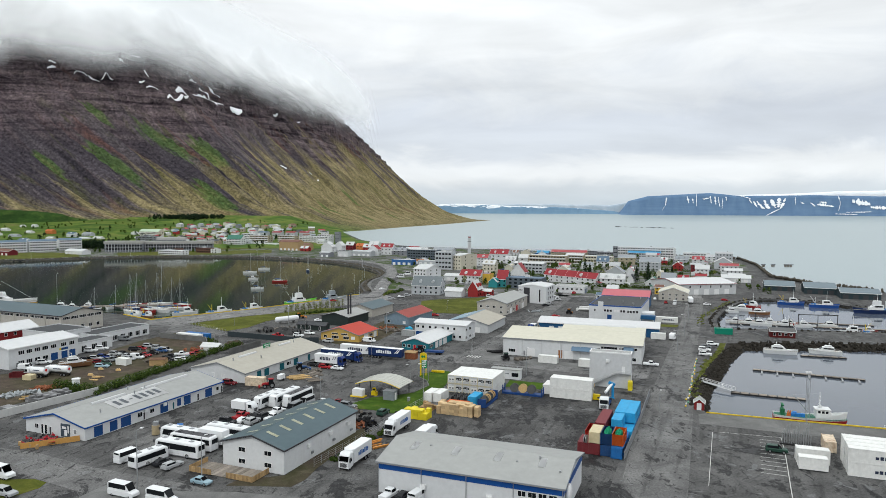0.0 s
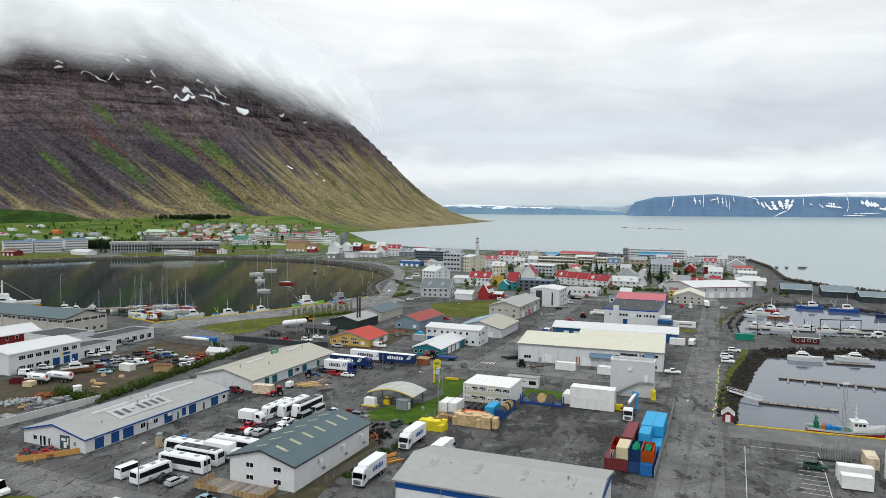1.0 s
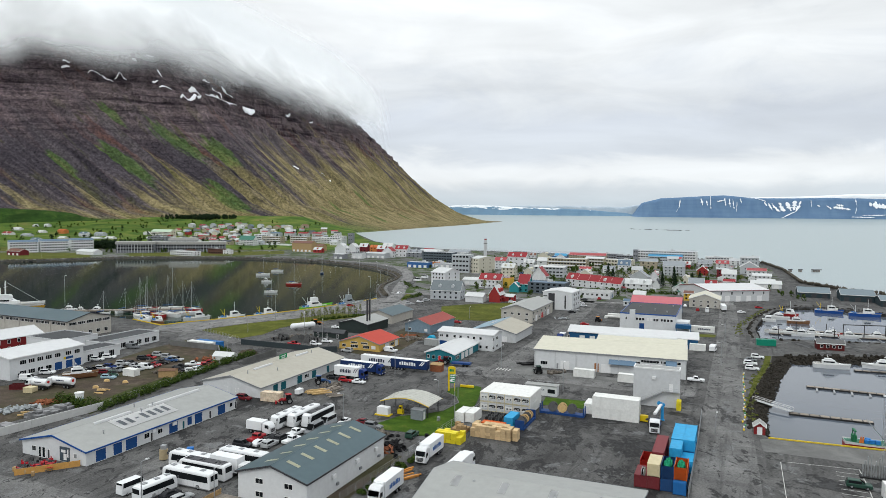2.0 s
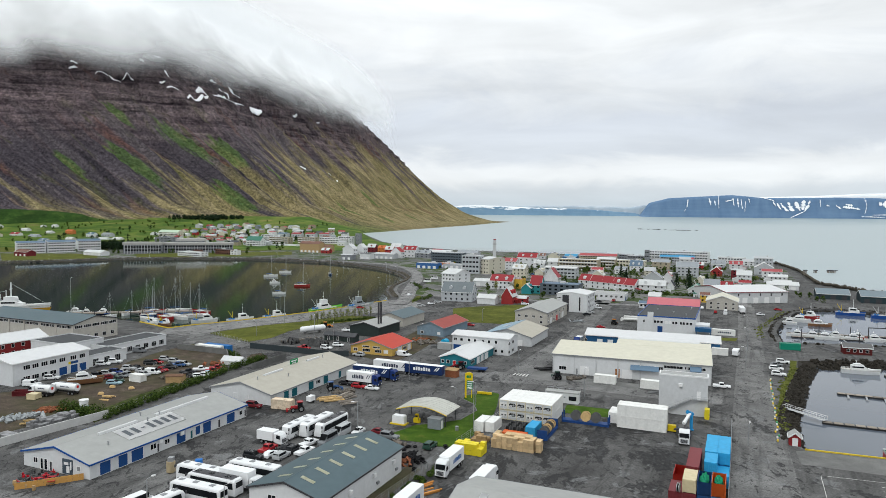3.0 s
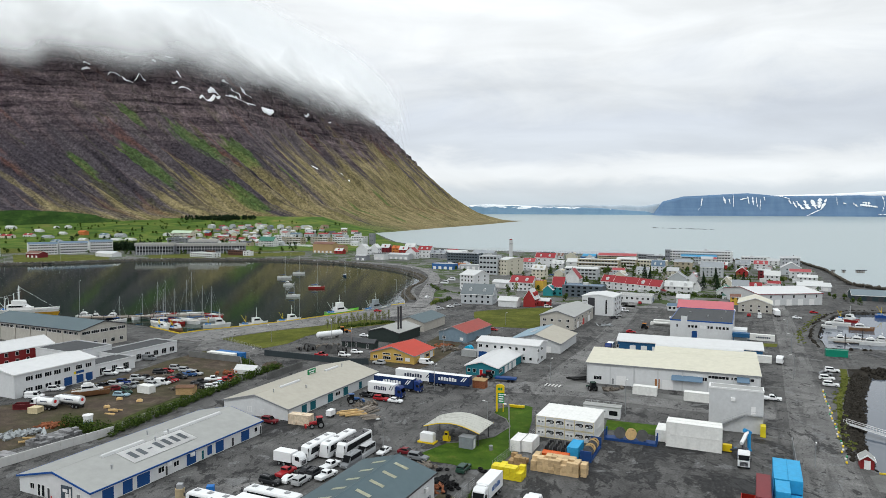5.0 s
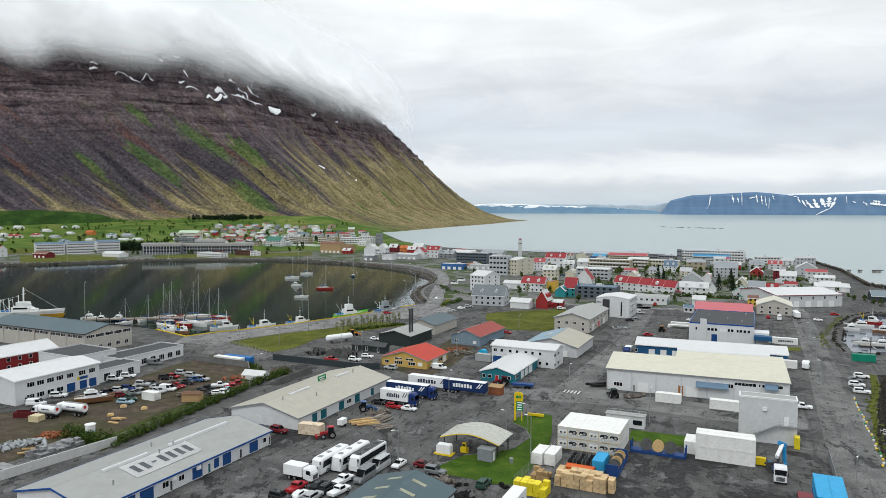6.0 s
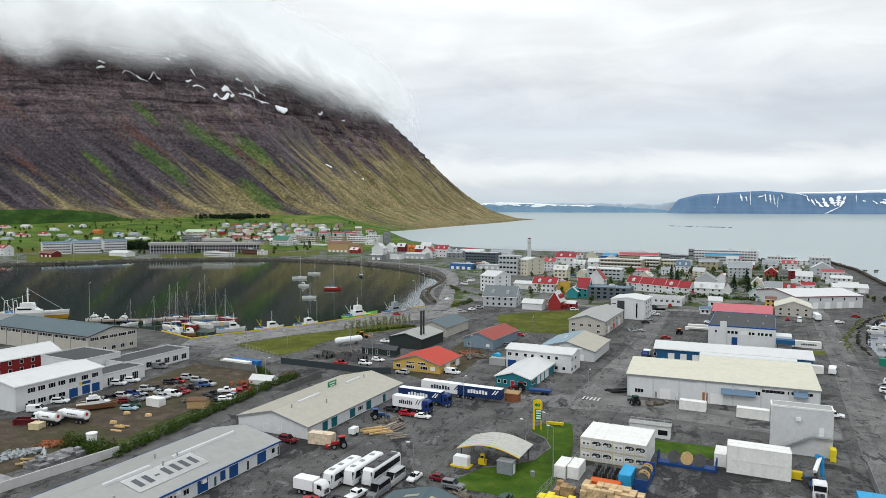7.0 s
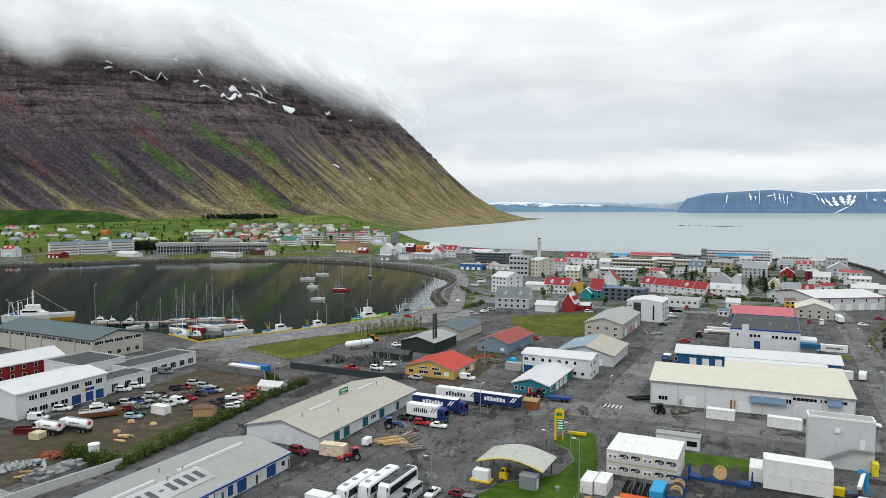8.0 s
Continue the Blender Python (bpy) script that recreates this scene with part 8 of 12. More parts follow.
town_house(-384.8, 1412.8, 15.9, 10.0, 10.4, 68, 6.5, 13.5, "cream", "grey")
town_house(-370.1, 1418.9, 16.4, 10.0, 16.5, 68, 6.0, 13.0, "beige", "pink")
town_house(-348.2, 1427.0, 17.1, 10.0, 17.1, 68, 6.4, 11.6, "cream", "W")
town_house(-544.7, 1345.0, 10.5, 10.0, 12.2, 68, 5.8, 12.5, "cream", "red")
town_house(-524.9, 1340.1, 10.3, 10.0, 14.4, 68, 5.4, 10.0, "W", "slate")
town_house(-512.4, 1358.6, 11.5, 10.0, 13.9, 68, 6.0, 13.0, "grey", "pink")
town_house(-484.8, 1332.4, 10.0, 10.0, 15.0, 68, 7.2, 10.2, "beige", "red", chimney=True)
town_house(-468.5, 1341.4, 10.6, 10.0, 12.5, 68, 5.6, 11.1, "cream", "red")
town_house(-447.1, 1338.8, 10.6, 10.3, 7.4, -22, 5.9, 12.1, "lgrey", "red", chimney=True)
town_house(-426.8, 1336.8, 10.5, 10.0, 11.6, 68, 6.9, 13.3, "cream", "W")
town_house(-409.2, 1336.4, 10.5, 10.0, 13.0, 68, 6.6, 12.3, "lgrey", "grey", chimney=True)
town_house(-394.5, 1347.8, 11.4, 11.0, 7.9, -22, 7.6, 12.4, "beige", "grey", chimney=True)
town_house(-374.7, 1339.7, 10.9, 10.0, 14.6, 68, 7.9, 11.9, "W", "W", chimney=True)
town_house(-355.5, 1336.7, 10.9, 10.0, 7.2, -22, 6.7, 10.4, "cream", "W")
town_house(-576.2, 1279.5, 6.4, 10.0, 12.3, 68, 5.2, 11.5, "W", "W", chimney=True)
town_house(-547.1, 1260.1, 5.5, 12.1, 8.7, -22, 5.2, 10.0, "W", "dark", chimney=True)
town_house(-526.9, 1260.8, 5.6, 14.0, 10.0, -22, 7.1, 9.1, "grey", "grey")
town_house(-511.4, 1269.8, 6.2, 12.5, 9.0, -22, 5.2, 10.5, "W", "W", chimney=True)
town_house(-501.1, 1285.7, 7.1, 12.0, 8.6, -22, 7.0, 11.4, "red", "slate", chimney=True)
town_house(-476.5, 1267.7, 6.3, 12.6, 9.1, -22, 6.0, 9.9, "cream", "grey", chimney=True)
town_house(-457.3, 1261.2, 6.0, 10.0, 13.4, 68, 6.5, 9.3, "red", "dark")
town_house(-448.8, 1285.7, 7.3, 10.0, 14.8, 68, 6.8, 12.4, "cream", "grey")
town_house(-422.5, 1263.9, 6.3, 12.0, 8.6, -22, 5.2, 10.8, "cream", "lgrey")
town_house(-403.6, 1261.3, 6.2, 10.0, 14.5, 68, 5.7, 10.9, "W", "dark")
town_house(-388.9, 1284.0, 7.5, 10.0, 12.6, 68, 6.6, 9.2, "W", "red", chimney=True)
town_house(-527.2, 1179.9, 1.9, 9.2, 6.6, -22, 5.2, 8.6, "W", "W")
town_house(-514.7, 1191.1, 2.4, 13.4, 9.6, -22, 6.7, 8.7, "grey", "dark", chimney=True)
town_house(-500.7, 1208.2, 3.2, 13.5, 9.6, -22, 5.6, 10.9, "W", "red")
town_house(-469.3, 1179.3, 2.1, 10.0, 12.2, 68, 5.3, 10.7, "cream", "dark")
town_house(-452.0, 1179.7, 2.3, 10.0, 9.3, 68, 6.7, 12.1, "cream", "dark", chimney=True)
town_house(-446.6, 1204.8, 3.3, 13.1, 9.4, -22, 6.0, 10.5, "beige", "red", chimney=True)
town_house(-421.6, 1193.4, 3.0, 10.0, 8.9, 68, 7.0, 11.8, "beige", "pink")
town_house(-402.1, 1180.9, 2.6, 13.3, 9.5, -22, 5.4, 9.5, "cream", "red")
town_house(-384.0, 1181.9, 2.7, 10.0, 10.8, 68, 5.7, 11.1, "grey", "red")
town_house(-504.8, 1143.5, 0.6, 10.0, 11.5, 68, 6.8, 8.5, "cream", "W")
town_house(-475.3, 1117.9, -0.0, 11.1, 8.0, -22, 4.6, 8.8, "lgrey", "red")
town_house(-461.2, 1122.1, 0.1, 10.0, 11.0, 68, 4.6, 11.4, "W", "W", chimney=True)
town_house(-453.7, 1140.5, 0.8, 10.0, 12.2, 68, 5.2, 11.5, "W", "slate")
town_house(-432.1, 1133.4, 0.7, 10.0, 7.5, 68, 5.5, 9.9, "W", "red", chimney=True)
town_house(-422.9, 1141.4, 1.0, 12.4, 8.9, -22, 5.5, 9.8, "beige", "pink")
town_house(-399.9, 1132.3, 0.8, 10.0, 11.4, 68, 5.5, 10.5, "lgrey", "W")
town_house(-381.9, 1126.6, 0.8, 8.8, 6.3, -22, 5.3, 10.6, "grey", "lgrey", chimney=True)
town_house(-369.6, 1140.4, 1.2, 10.0, 11.3, 68, 6.6, 8.7, "cream", "grey")
town_house(-318.5, 1128.6, 1.1, 24.1, 11.7, -22, 14.3, 14.5, "W", "W", True, kind="block")
town_house(-294.4, 1107.1, 0.5, 36.2, 12.8, -22, 12.2, 12.5, "beige", "lgrey", True, kind="block")
town_house(-250.3, 1106.9, 0.8, 32.4, 12.5, -22, 12.2, 12.4, "beige", "lgrey", True, kind="block")
town_house(-274.1, 1063.6, -0.4, 48.3, 14.0, -22, 3.3, 3.8, "W", "W", True, kind="hall")
town_house(-332.8, 1271.6, 7.1, 23.6, 11.6, -22, 7.1, 9.1, "lgrey", "slate")
town_house(-307.2, 1271.6, 7.2, 23.6, 11.6, -22, 7.1, 9.1, "lgrey", "red", chimney=True)
town_house(-281.7, 1271.6, 7.3, 23.5, 11.6, -22, 7.0, 9.1, "lgrey", "red", chimney=True)
town_house(-256.3, 1271.6, 7.4, 23.5, 11.6, -22, 7.0, 9.0, "lgrey", "red")
town_house(-205.9, 929.2, 0.0, 30.8, 12.3, -22, 11.5, 14.4, "wood", "brown", kind="hall")
town_house(-188.3, 942.0, 0.0, 16.1, 10.9, -22, 7.3, 9.5, "wood", "brown", kind="hall")
town_house(-182.3, 907.5, 0.0, 11.8, 8.4, -22, 4.2, 7.0, "red", "W")
town_house(-206.5, 1110.8, 0.0, 55.9, 14.7, -22, 12.2, 12.4, "W", "W", True, kind="block")
town_house(-190.6, 1111.2, 0.0, 23.5, 11.6, -22, 14.8, 15.1, "W", "brown", True, kind="block")
town_house(-170.8, 1111.2, -0.0, 8.7, 6.3, -22, 19.2, 19.5, "grey", "grey", True, kind="block")
town_house(-148.7, 890.0, 0.0, 10.0, 16.0, 68, 7.6, 13.7, "W", "W")
town_house(-135.8, 901.8, 0.0, 10.0, 11.7, 68, 8.4, 13.2, "W", "W", chimney=True)
town_house(-127.6, 947.3, 0.0, 12.3, 8.8, -22, 6.6, 11.0, "darkred", "W")
town_house(-112.6, 936.6, 0.0, 10.9, 7.8, -22, 6.5, 9.4, "orange", "orange")
town_house(-100.3, 915.6, 0.0, 11.8, 8.5, -22, 5.6, 9.9, "red", "W", chimney=True)
town_house(-82.4, 829.1, 0.0, 10.0, 13.1, 68, 7.6, 12.7, "W", "red")
town_house(-68.2, 849.0, 0.0, 16.6, 10.9, -22, 9.1, 13.6, "W", "red", chimney=True)
town_house(-97.2, 975.5, 0.0, 15.2, 10.8, -22, 6.0, 10.6, "W", "W")
town_house(-135.8, 798.2, 0.0, 13.3, 9.5, -22, 5.5, 6.1, "grey", "lgrey", kind="hall")
town_house(-116.1, 808.5, 0.0, 13.5, 9.7, -22, 6.2, 6.8, "W", "dark", kind="hall")
town_house(-95.1, 819.9, 0.0, 24.9, 11.8, -22, 5.6, 6.9, "lgrey", "lgrey", kind="hall")
# the hospital: pale fascia over grey walls with upright fins
root = thing("hospital", -425.1, 858.9, 0, 14, "long grey concrete hospital with upright fins and a pale flat roof", "building")
fins = surface("pale_concrete_fin", (0.42, 0.43, 0.45), 0.8)
for x0, x1, y0, h in ((0, 44, 0, 14.0), (44, 128, 14, 13.0), (58, 92, 26, 17.5)):
    bm = bmesh.new()
    box(bm, x0, y0, 0, x1, y0 + 16, h - 3.2)
    part("wall", bm, surface("grey_hospital_wall", (0.17, 0.18, 0.20), 0.75), root)
    bm = bmesh.new()
    box(bm, x0 - .8, y0 - .9, h - 3.2, x1 + .8, y0 + 16.9, h)
    part("fascia", bm, surface("pale_fascia", (0.36, 0.355, 0.34), 0.8), root, "pale concrete fascia")
    for z in (3.2, 7.2):
        bm = bmesh.new()
        box(bm, x0 + .5, y0 - .06, z, x1 - .5, y0 + .05, z + 2.0)
        part("window_band", bm, glass_mat, root)
    for i in range(int((x1 - x0) / 3.3)):
        share("fin", cached(("fin", h), fins, lambda bm: box(bm, -.28, -.7, 0, .28, .02, h - 3.2)), root, pose(x0 + 1.6 + 3.3 * i, y0, 0))

# the spit
town_house(-536.9, 851.5, 0.0, 31.2, 12.0, 40, 12.7, 14.9, "W", "slate", kind="block")
town_house(-512.5, 874.8, 0.0, 32.0, 12.0, 40, 13.1, 15.3, "W", "slate", kind="block")
town_house(-495.7, 908.1, 0.0, 27.4, 12.0, 40, 13.6, 15.8, "W", "slate", kind="block")
town_house(20.7, 641.6, 0.0, 9.8, 24.0, -40, 13.3, 14.9, "cream", "W", kind="block")
town_house(60.0, 486.0, 0.0, 25.6, 15.0, -22, 7.3, 7.6, "dark", "slate", True, kind="block")
town_house(32.6, 518.5, 0.0, 10.6, 9.0, -22, 6.8, 7.1, "yellow", "red", True, kind="hall")
town_house(192.9, 635.0, 0.0, 18.2, 14.0, -22, 8.3, 12.5, "lgrey", "grey", chimney=True)
town_house(285.5, 695.1, 0.0, 16.4, 16.0, -22, 13.1, 14.3, "lgrey", "lgrey", chimney=True)
town_house(-8.8, 448.8, 0.0, 19.2, 14.0, -14, 5.8, 11.3, "lgrey", "steel")
town_house(-11.4, 520.8, 0.0, 13.0, 17.0, -40, 10.6, 13.6, "W", "W")
town_house(44.4, 491.3, 0.0, 7.8, 9.0, -22, 6.0, 12.0, "teal", "red", chimney=True)
town_house(41.7, 595.6, 0.0, 10.6, 11.0, -22, 8.7, 11.9, "cream", "W")
town_house(-52.2, 841.5, 0.0, 19.0, 11.2, -22, 5.8, 9.0, "grey", "grey")
town_house(-69.0, 928.8, 0.0, 8.4, 6.0, -22, 4.3, 7.2, "W", "red", chimney=True)
town_house(-37.9, 911.5, 0.0, 14.0, 10.1, -22, 4.2, 7.0, "W", "red")
town_house(-33.7, 891.8, 0.0, 30.3, 12.3, -22, 4.1, 6.8, "W", "W", kind="hall")
town_house(-54.2, 919.4, 0.0, 9.5, 6.8, -22, 3.5, 6.4, "W", "dark")
town_house(-21.0, 756.5, 0.0, 35.3, 12.8, -22, 11.4, 11.6, "dark", "lgrey", True, kind="block")
town_house(-39.1, 689.6, 0.0, 22.1, 11.5, -22, 5.2, 5.4, "blue", "lgrey", True, kind="hall")
town_house(-21.5, 702.1, 0.0, 12.3, 8.8, -22, 4.7, 4.9, "orange", "lgrey", True, kind="hall")
town_house(-12.3, 692.1, 0.0, 23.2, 11.6, -22, 4.1, 4.3, "lgrey", "lgrey", True, kind="hall")
town_house(2.6, 639.4, 0.0, 17.0, 11.0, -22, 16.1, 16.3, "lgrey", "lgrey", True, kind="block")
town_house(1.5, 865.5, 0.0, 26.4, 11.9, -22, 5.3, 7.9, "lgrey", "grey", kind="hall")
town_house(10.0, 535.0, 0.0, 14.3, 10.2, -22, 3.9, 5.4, "W", "W", kind="hall")
town_house(8.7, 435.0, 0.0, 11.3, 8.1, -22, 3.7, 5.5, "W", "W", kind="hall")
town_house(22.7, 517.4, 0.0, 16.4, 10.9, -22, 5.9, 10.0, "W", "red")
town_house(61.2, 729.6, 0.0, 20.0, 11.3, -22, 9.2, 13.6, "W", "red", chimney=True)
town_house(38.2, 684.9, 0.0, 17.5, 11.0, -22, 8.1, 11.2, "W", "pink", chimney=True)
town_house(21.5, 436.8, 0.0, 10.0, 6.7, 68, 4.9, 10.1, "red", "W", chimney=True)
town_house(29.0, 440.0, 0.0, 7.6, 6.0, -22, 3.1, 4.3, "red", "W")
town_house(38.0, 489.8, 0.0, 10.0, 6.5, 68, 4.2, 7.0, "teal", "W")
town_house(62.6, 553.1, 0.0, 10.0, 11.4, 68, 5.6, 12.6, "W", "red", chimney=True)
town_house(73.9, 835.7, 0.0, 17.3, 11.0, -22, 3.8, 8.2, "W", "dark")
town_house(88.4, 844.6, 0.0, 10.7, 7.6, -22, 3.8, 6.4, "W", "brown")
town_house(103.5, 847.0, 0.0, 10.0, 11.8, 68, 4.5, 7.6, "cream", "dark")
town_house(124.7, 849.3, 0.0, 14.9, 10.7, -22, 3.2, 5.7, "blue", "blue")
town_house(86.8, 706.7, 0.0, 14.9, 10.7, -22, 6.8, 9.9, "W", "W")
town_house(110.8, 767.8, 0.0, 10.0, 9.1, 68, 5.7, 9.2, "W", "grey", chimney=True)
town_house(104.6, 586.4, 0.0, 10.0, 9.5, 68, 5.1, 8.5, "cream", "W")
town_house(114.3, 638.2, -0.0, 10.1, 7.3, -22, 4.7, 6.5, "lgrey", "pink", chimney=True)
town_house(71.4, 710.1, 0.0, 10.6, 7.6, -22, 4.8, 7.9, "W", "W")
town_house(61.4, 620.7, 0.0, 10.0, 7.5, 68, 4.1, 6.8, "cream", "lgrey")
town_house(138.0, 650.1, -0.0, 10.3, 7.4, -22, 4.3, 6.6, "W", "grey", chimney=True)
town_house(154.4, 835.8, 0.0, 42.9, 13.5, -22, 5.0, 7.5, "beige", "pink", kind="block")
town_house(187.0, 855.7, 0.0, 25.5, 11.8, -22, 5.7, 5.9, "grey", "lgrey", True, kind="block")
town_house(77.6, 605.3, 0.0, 26.5, 11.9, -22, 8.8, 9.7, "lgrey", "W", kind="block")
town_house(107.2, 692.0, 0.0, 38.6, 13.1, -22, 10.2, 10.4, "beige", "W", True, kind="block")
town_house(139.2, 717.8, 0.0, 18.3, 11.1, -22, 9.0, 10.6, "beige", "W", kind="block")
town_house(165.8, 733.3, 0.0, 32.2, 12.5, -22, 7.0, 7.2, "cream", "W", True, kind="block")
town_house(196.2, 822.3, 0.0, 21.7, 11.4, -22, 6.1, 6.3, "grey", "lgrey", True, kind="block")
town_house(85.8, 533.3, 0.0, 9.6, 8.0, -45, 5.4, 9.6, "W", "red", chimney=True)
town_house(92.7, 526.4, 0.0, 9.6, 8.0, -45, 5.3, 9.4, "W", "red")
town_house(99.4, 519.6, 0.0, 9.4, 8.0, -45, 5.2, 9.3, "W", "red", chimney=True)
town_house(105.9, 513.0, 0.0, 9.2, 8.0, -45, 5.1, 9.1, "W", "red")
town_house(112.2, 506.6, 0.0, 9.0, 8.0, -45, 5.0, 9.0, "W", "red")
town_house(121.4, 503.5, 0.0, 8.8, 7.0, -22, 5.7, 8.9, "W", "W")
town_house(129.6, 500.1, 0.0, 8.8, 7.0, -22, 5.6, 8.8, "W", "W")
town_house(241.5, 820.4, 0.0, 70.4, 16.1, -22, 12.1, 12.3, "W", "lgrey", True, kind="block")
town_house(202.7, 804.7, 0.0, 5.0, 6.0, -22, 13.8, 14.0, "grey", "grey", True, kind="block")
town_house(273.3, 819.3, 0.0, 5.4, 6.0, -22, 12.1, 12.4, "grey", "grey", True, kind="block")
town_house(238.7, 810.9, 0.0, 37.3, 13.0, -22, 6.0, 7.8, "lgrey", "blue", kind="block")
town_house(241.5, 778.7, 0.0, 9.6, 6.9, -22, 5.7, 7.5, "W", "pink")
town_house(237.1, 778.9, 0.0, 11.5, 8.3, -22, 5.7, 8.0, "W", "lgrey")
town_house(191.5, 710.5, -0.0, 16.9, 11.0, -22, 7.3, 9.4, "beige", "grey")
town_house(144.2, 567.3, 0.0, 10.0, 14.2, 68, 4.9, 9.7, "lgrey", "grey")
town_house(159.5, 579.7, 0.0, 10.0, 5.7, 68, 5.0, 8.3, "W", "pink")
town_house(160.3, 683.8, 0.0, 11.7, 8.4, -22, 5.0, 10.0, "W", "slate", chimney=True)
town_house(161.9, 642.3, 0.0, 9.4, 6.7, -22, 4.2, 7.0, "cream", "lgrey")
town_house(145.2, 524.5, 0.0, 10.0, 5.0, 68, 3.0, 6.7, "W", "dark")
town_house(113.8, 453.5, 0.0, 7.1, 6.0, -22, 3.8, 5.7, "W", "W")
town_house(99.6, 425.8, 0.0, 5.0, 6.0, -22, 2.6, 3.8, "W", "slate")
town_house(150.8, 486.4, 0.0, 10.0, 10.6, 68, 4.4, 8.1, "W", "green", chimney=True)
town_house(170.6, 513.9, 0.0, 10.3, 7.4, -22, 5.1, 8.7, "lgrey", "grey")
town_house(176.8, 556.1, 0.0, 10.0, 7.0, 68, 3.9, 7.5, "cream", "W")
town_house(220.0, 639.4, 0.0, 10.0, 9.6, 68, 4.6, 8.3, "red", "W")
town_house(249.8, 715.2, 0.0, 13.1, 9.4, -22, 5.2, 8.9, "lgrey", "grey")
town_house(267.5, 716.5, 0.0, 12.2, 8.8, -22, 5.2, 8.3, "W", "pink")
town_house(227.0, 612.0, 0.0, 8.8, 6.3, -22, 7.9, 8.8, "darkred", "lgrey", chimney=True)
town_house(223.6, 588.3, 0.0, 11.2, 8.0, -22, 5.9, 9.2, "W", "W")
town_house(206.1, 543.7, 0.0, 8.4, 6.0, -22, 3.8, 5.4, "W", "red", chimney=True)
town_house(185.9, 526.4, 0.0, 8.0, 6.0, -22, 3.0, 5.9, "W", "red")
town_house(144.9, 453.9, 0.0, 5.7, 6.0, -22, 4.7, 6.0, "yellow", "brown")
town_house(269.8, 658.1, 0.0, 10.0, 16.1, 68, 6.6, 11.3, "lgrey", "W")
town_house(260.4, 621.0, 0.0, 15.7, 10.9, -22, 6.2, 8.0, "W", "pink")
town_house(248.6, 583.7, 0.0, 13.8, 9.9, -22, 5.0, 6.6, "W", "W")
town_house(238.8, 554.3, 0.0, 12.4, 8.9, -22, 3.9, 4.7, "W", "W")
town_house(228.5, 712.5, -0.0, 10.5, 7.5, -22, 4.7, 7.3, "red", "W")
town_house(302.7, 770.8, 0.0, 11.3, 8.1, -22, 4.5, 6.8, "W", "lgrey")
town_house(296.3, 800.7, 0.0, 29.3, 12.2, -22, 6.5, 7.0, "W", "W", True, kind="block")
town_house(231.4, 538.2, 0.0, 21.0, 18.0, -22, 3.4, 5.2, "W", "W", kind="hall")
town_house(238.8, 484.0, 0.0, 19.0, 20.0, -22, 3.4, 6.1, "shed", "shed", kind="hall")
town_house(256.5, 464.5, 0.0, 19.0, 20.0, -22, 4.2, 7.0, "shed", "shed", kind="hall")
town_house(267.5, 438.0, 0.0, 22.0, 20.0, -22, 3.9, 6.1, "shed", "shed", kind="hall")

# more houses of the slope across the bay
rf = random.Random(77)
taken = [(o.location.x, o.location.y) for o in scene.objects if o.parent is None and o.name.startswith(("town_house", "apartment_block", "hall"))]
for k in range(900):
    y = rf.uniform(1060, 1500)
    x = y * rf.uniform(-.395, -.17)
    if len(taken) > 245 or x > -190 or min(math.hypot(x - a, y - b) for a, b in taken) < 19:
        continue
    taken.append((x, y))
    L = rf.uniform(10, 20)
    e = rf.uniform(5, 7.5)
    town_house(x, y, slope_at(x, y) - .6, L, rf.uniform(8.5, 11), rf.choice((-22, -22, 10, 68)), e, e + rf.uniform(1.2, 3.5), rf.choice(("W", "W", "W", "lgrey", "cream", "grey", "beige")), rf.choice(("W", "W", "lgrey", "lgrey", "grey", "grey", "dark", "pink", "brown")))

# ---- shore rocks, quays and boats ----
shore_stone = surface("grey_brown_shore_stone", (0.085, 0.076, 0.062), 0.95, 0, 0.5, 0.6, 0.5, 0.2, 0.6)


def boulders(name, line, width, z_top, z_low, n, size, seed, label, side=1, lap=1.5, mat=None):
    """Rock armour spilling from the top of the bank (line) to the water."""
    r = random.Random(seed)
    seg = np.array(line, float)
    d = np.r_[0, np.cumsum(np.linalg.norm(np.diff(seg, axis=0), axis=1))]
    vs, fs = [], []
    for k in range(n):
        s = r.uniform(0, d[-1])
        i = max(0, min(len(d) - 2, int(np.searchsorted(d, s) - 1)))
        f = (s - d[i]) / max(1e-6, d[i + 1] - d[i])
        p = seg[i] + (seg[i + 1] - seg[i]) * f
        t = (seg[i + 1] - seg[i]) / np.linalg.norm(seg[i + 1] - seg[i])
        nn = np.array([t[1], -t[0]]) * side
        a = r.uniform(0, 1)
        q = p + nn * (lap - width * a)
        z = z_low + (z_top - z_low) * a
        sc = r.uniform(.6, 1.25) * size
        m = Matrix.LocRotScale((q[0], q[1], z - sc * .15), Euler((r.uniform(0, 3), r.uniform(0, 3), r.uniform(0, 3))), (sc, sc * r.uniform(.6, 1), sc * r.uniform(.5, .8)))
        o = len(vs)
        for v in STONE_V:
            vs.append(m @ (v + Vector((r.uniform(-.14, .14), r.uniform(-.14, .14), r.uniform(-.14, .14)))))
        fs.extend(tuple(o + j for j in g) for g in STONE_F)
    me = bpy.data.meshes.new(name)
    me.from_pydata(vs, [], fs)
    me.update()
    me.materials.append(mat or rock_mat)
    return tagged(new(name, me), label, "rocks", kind="stuff")


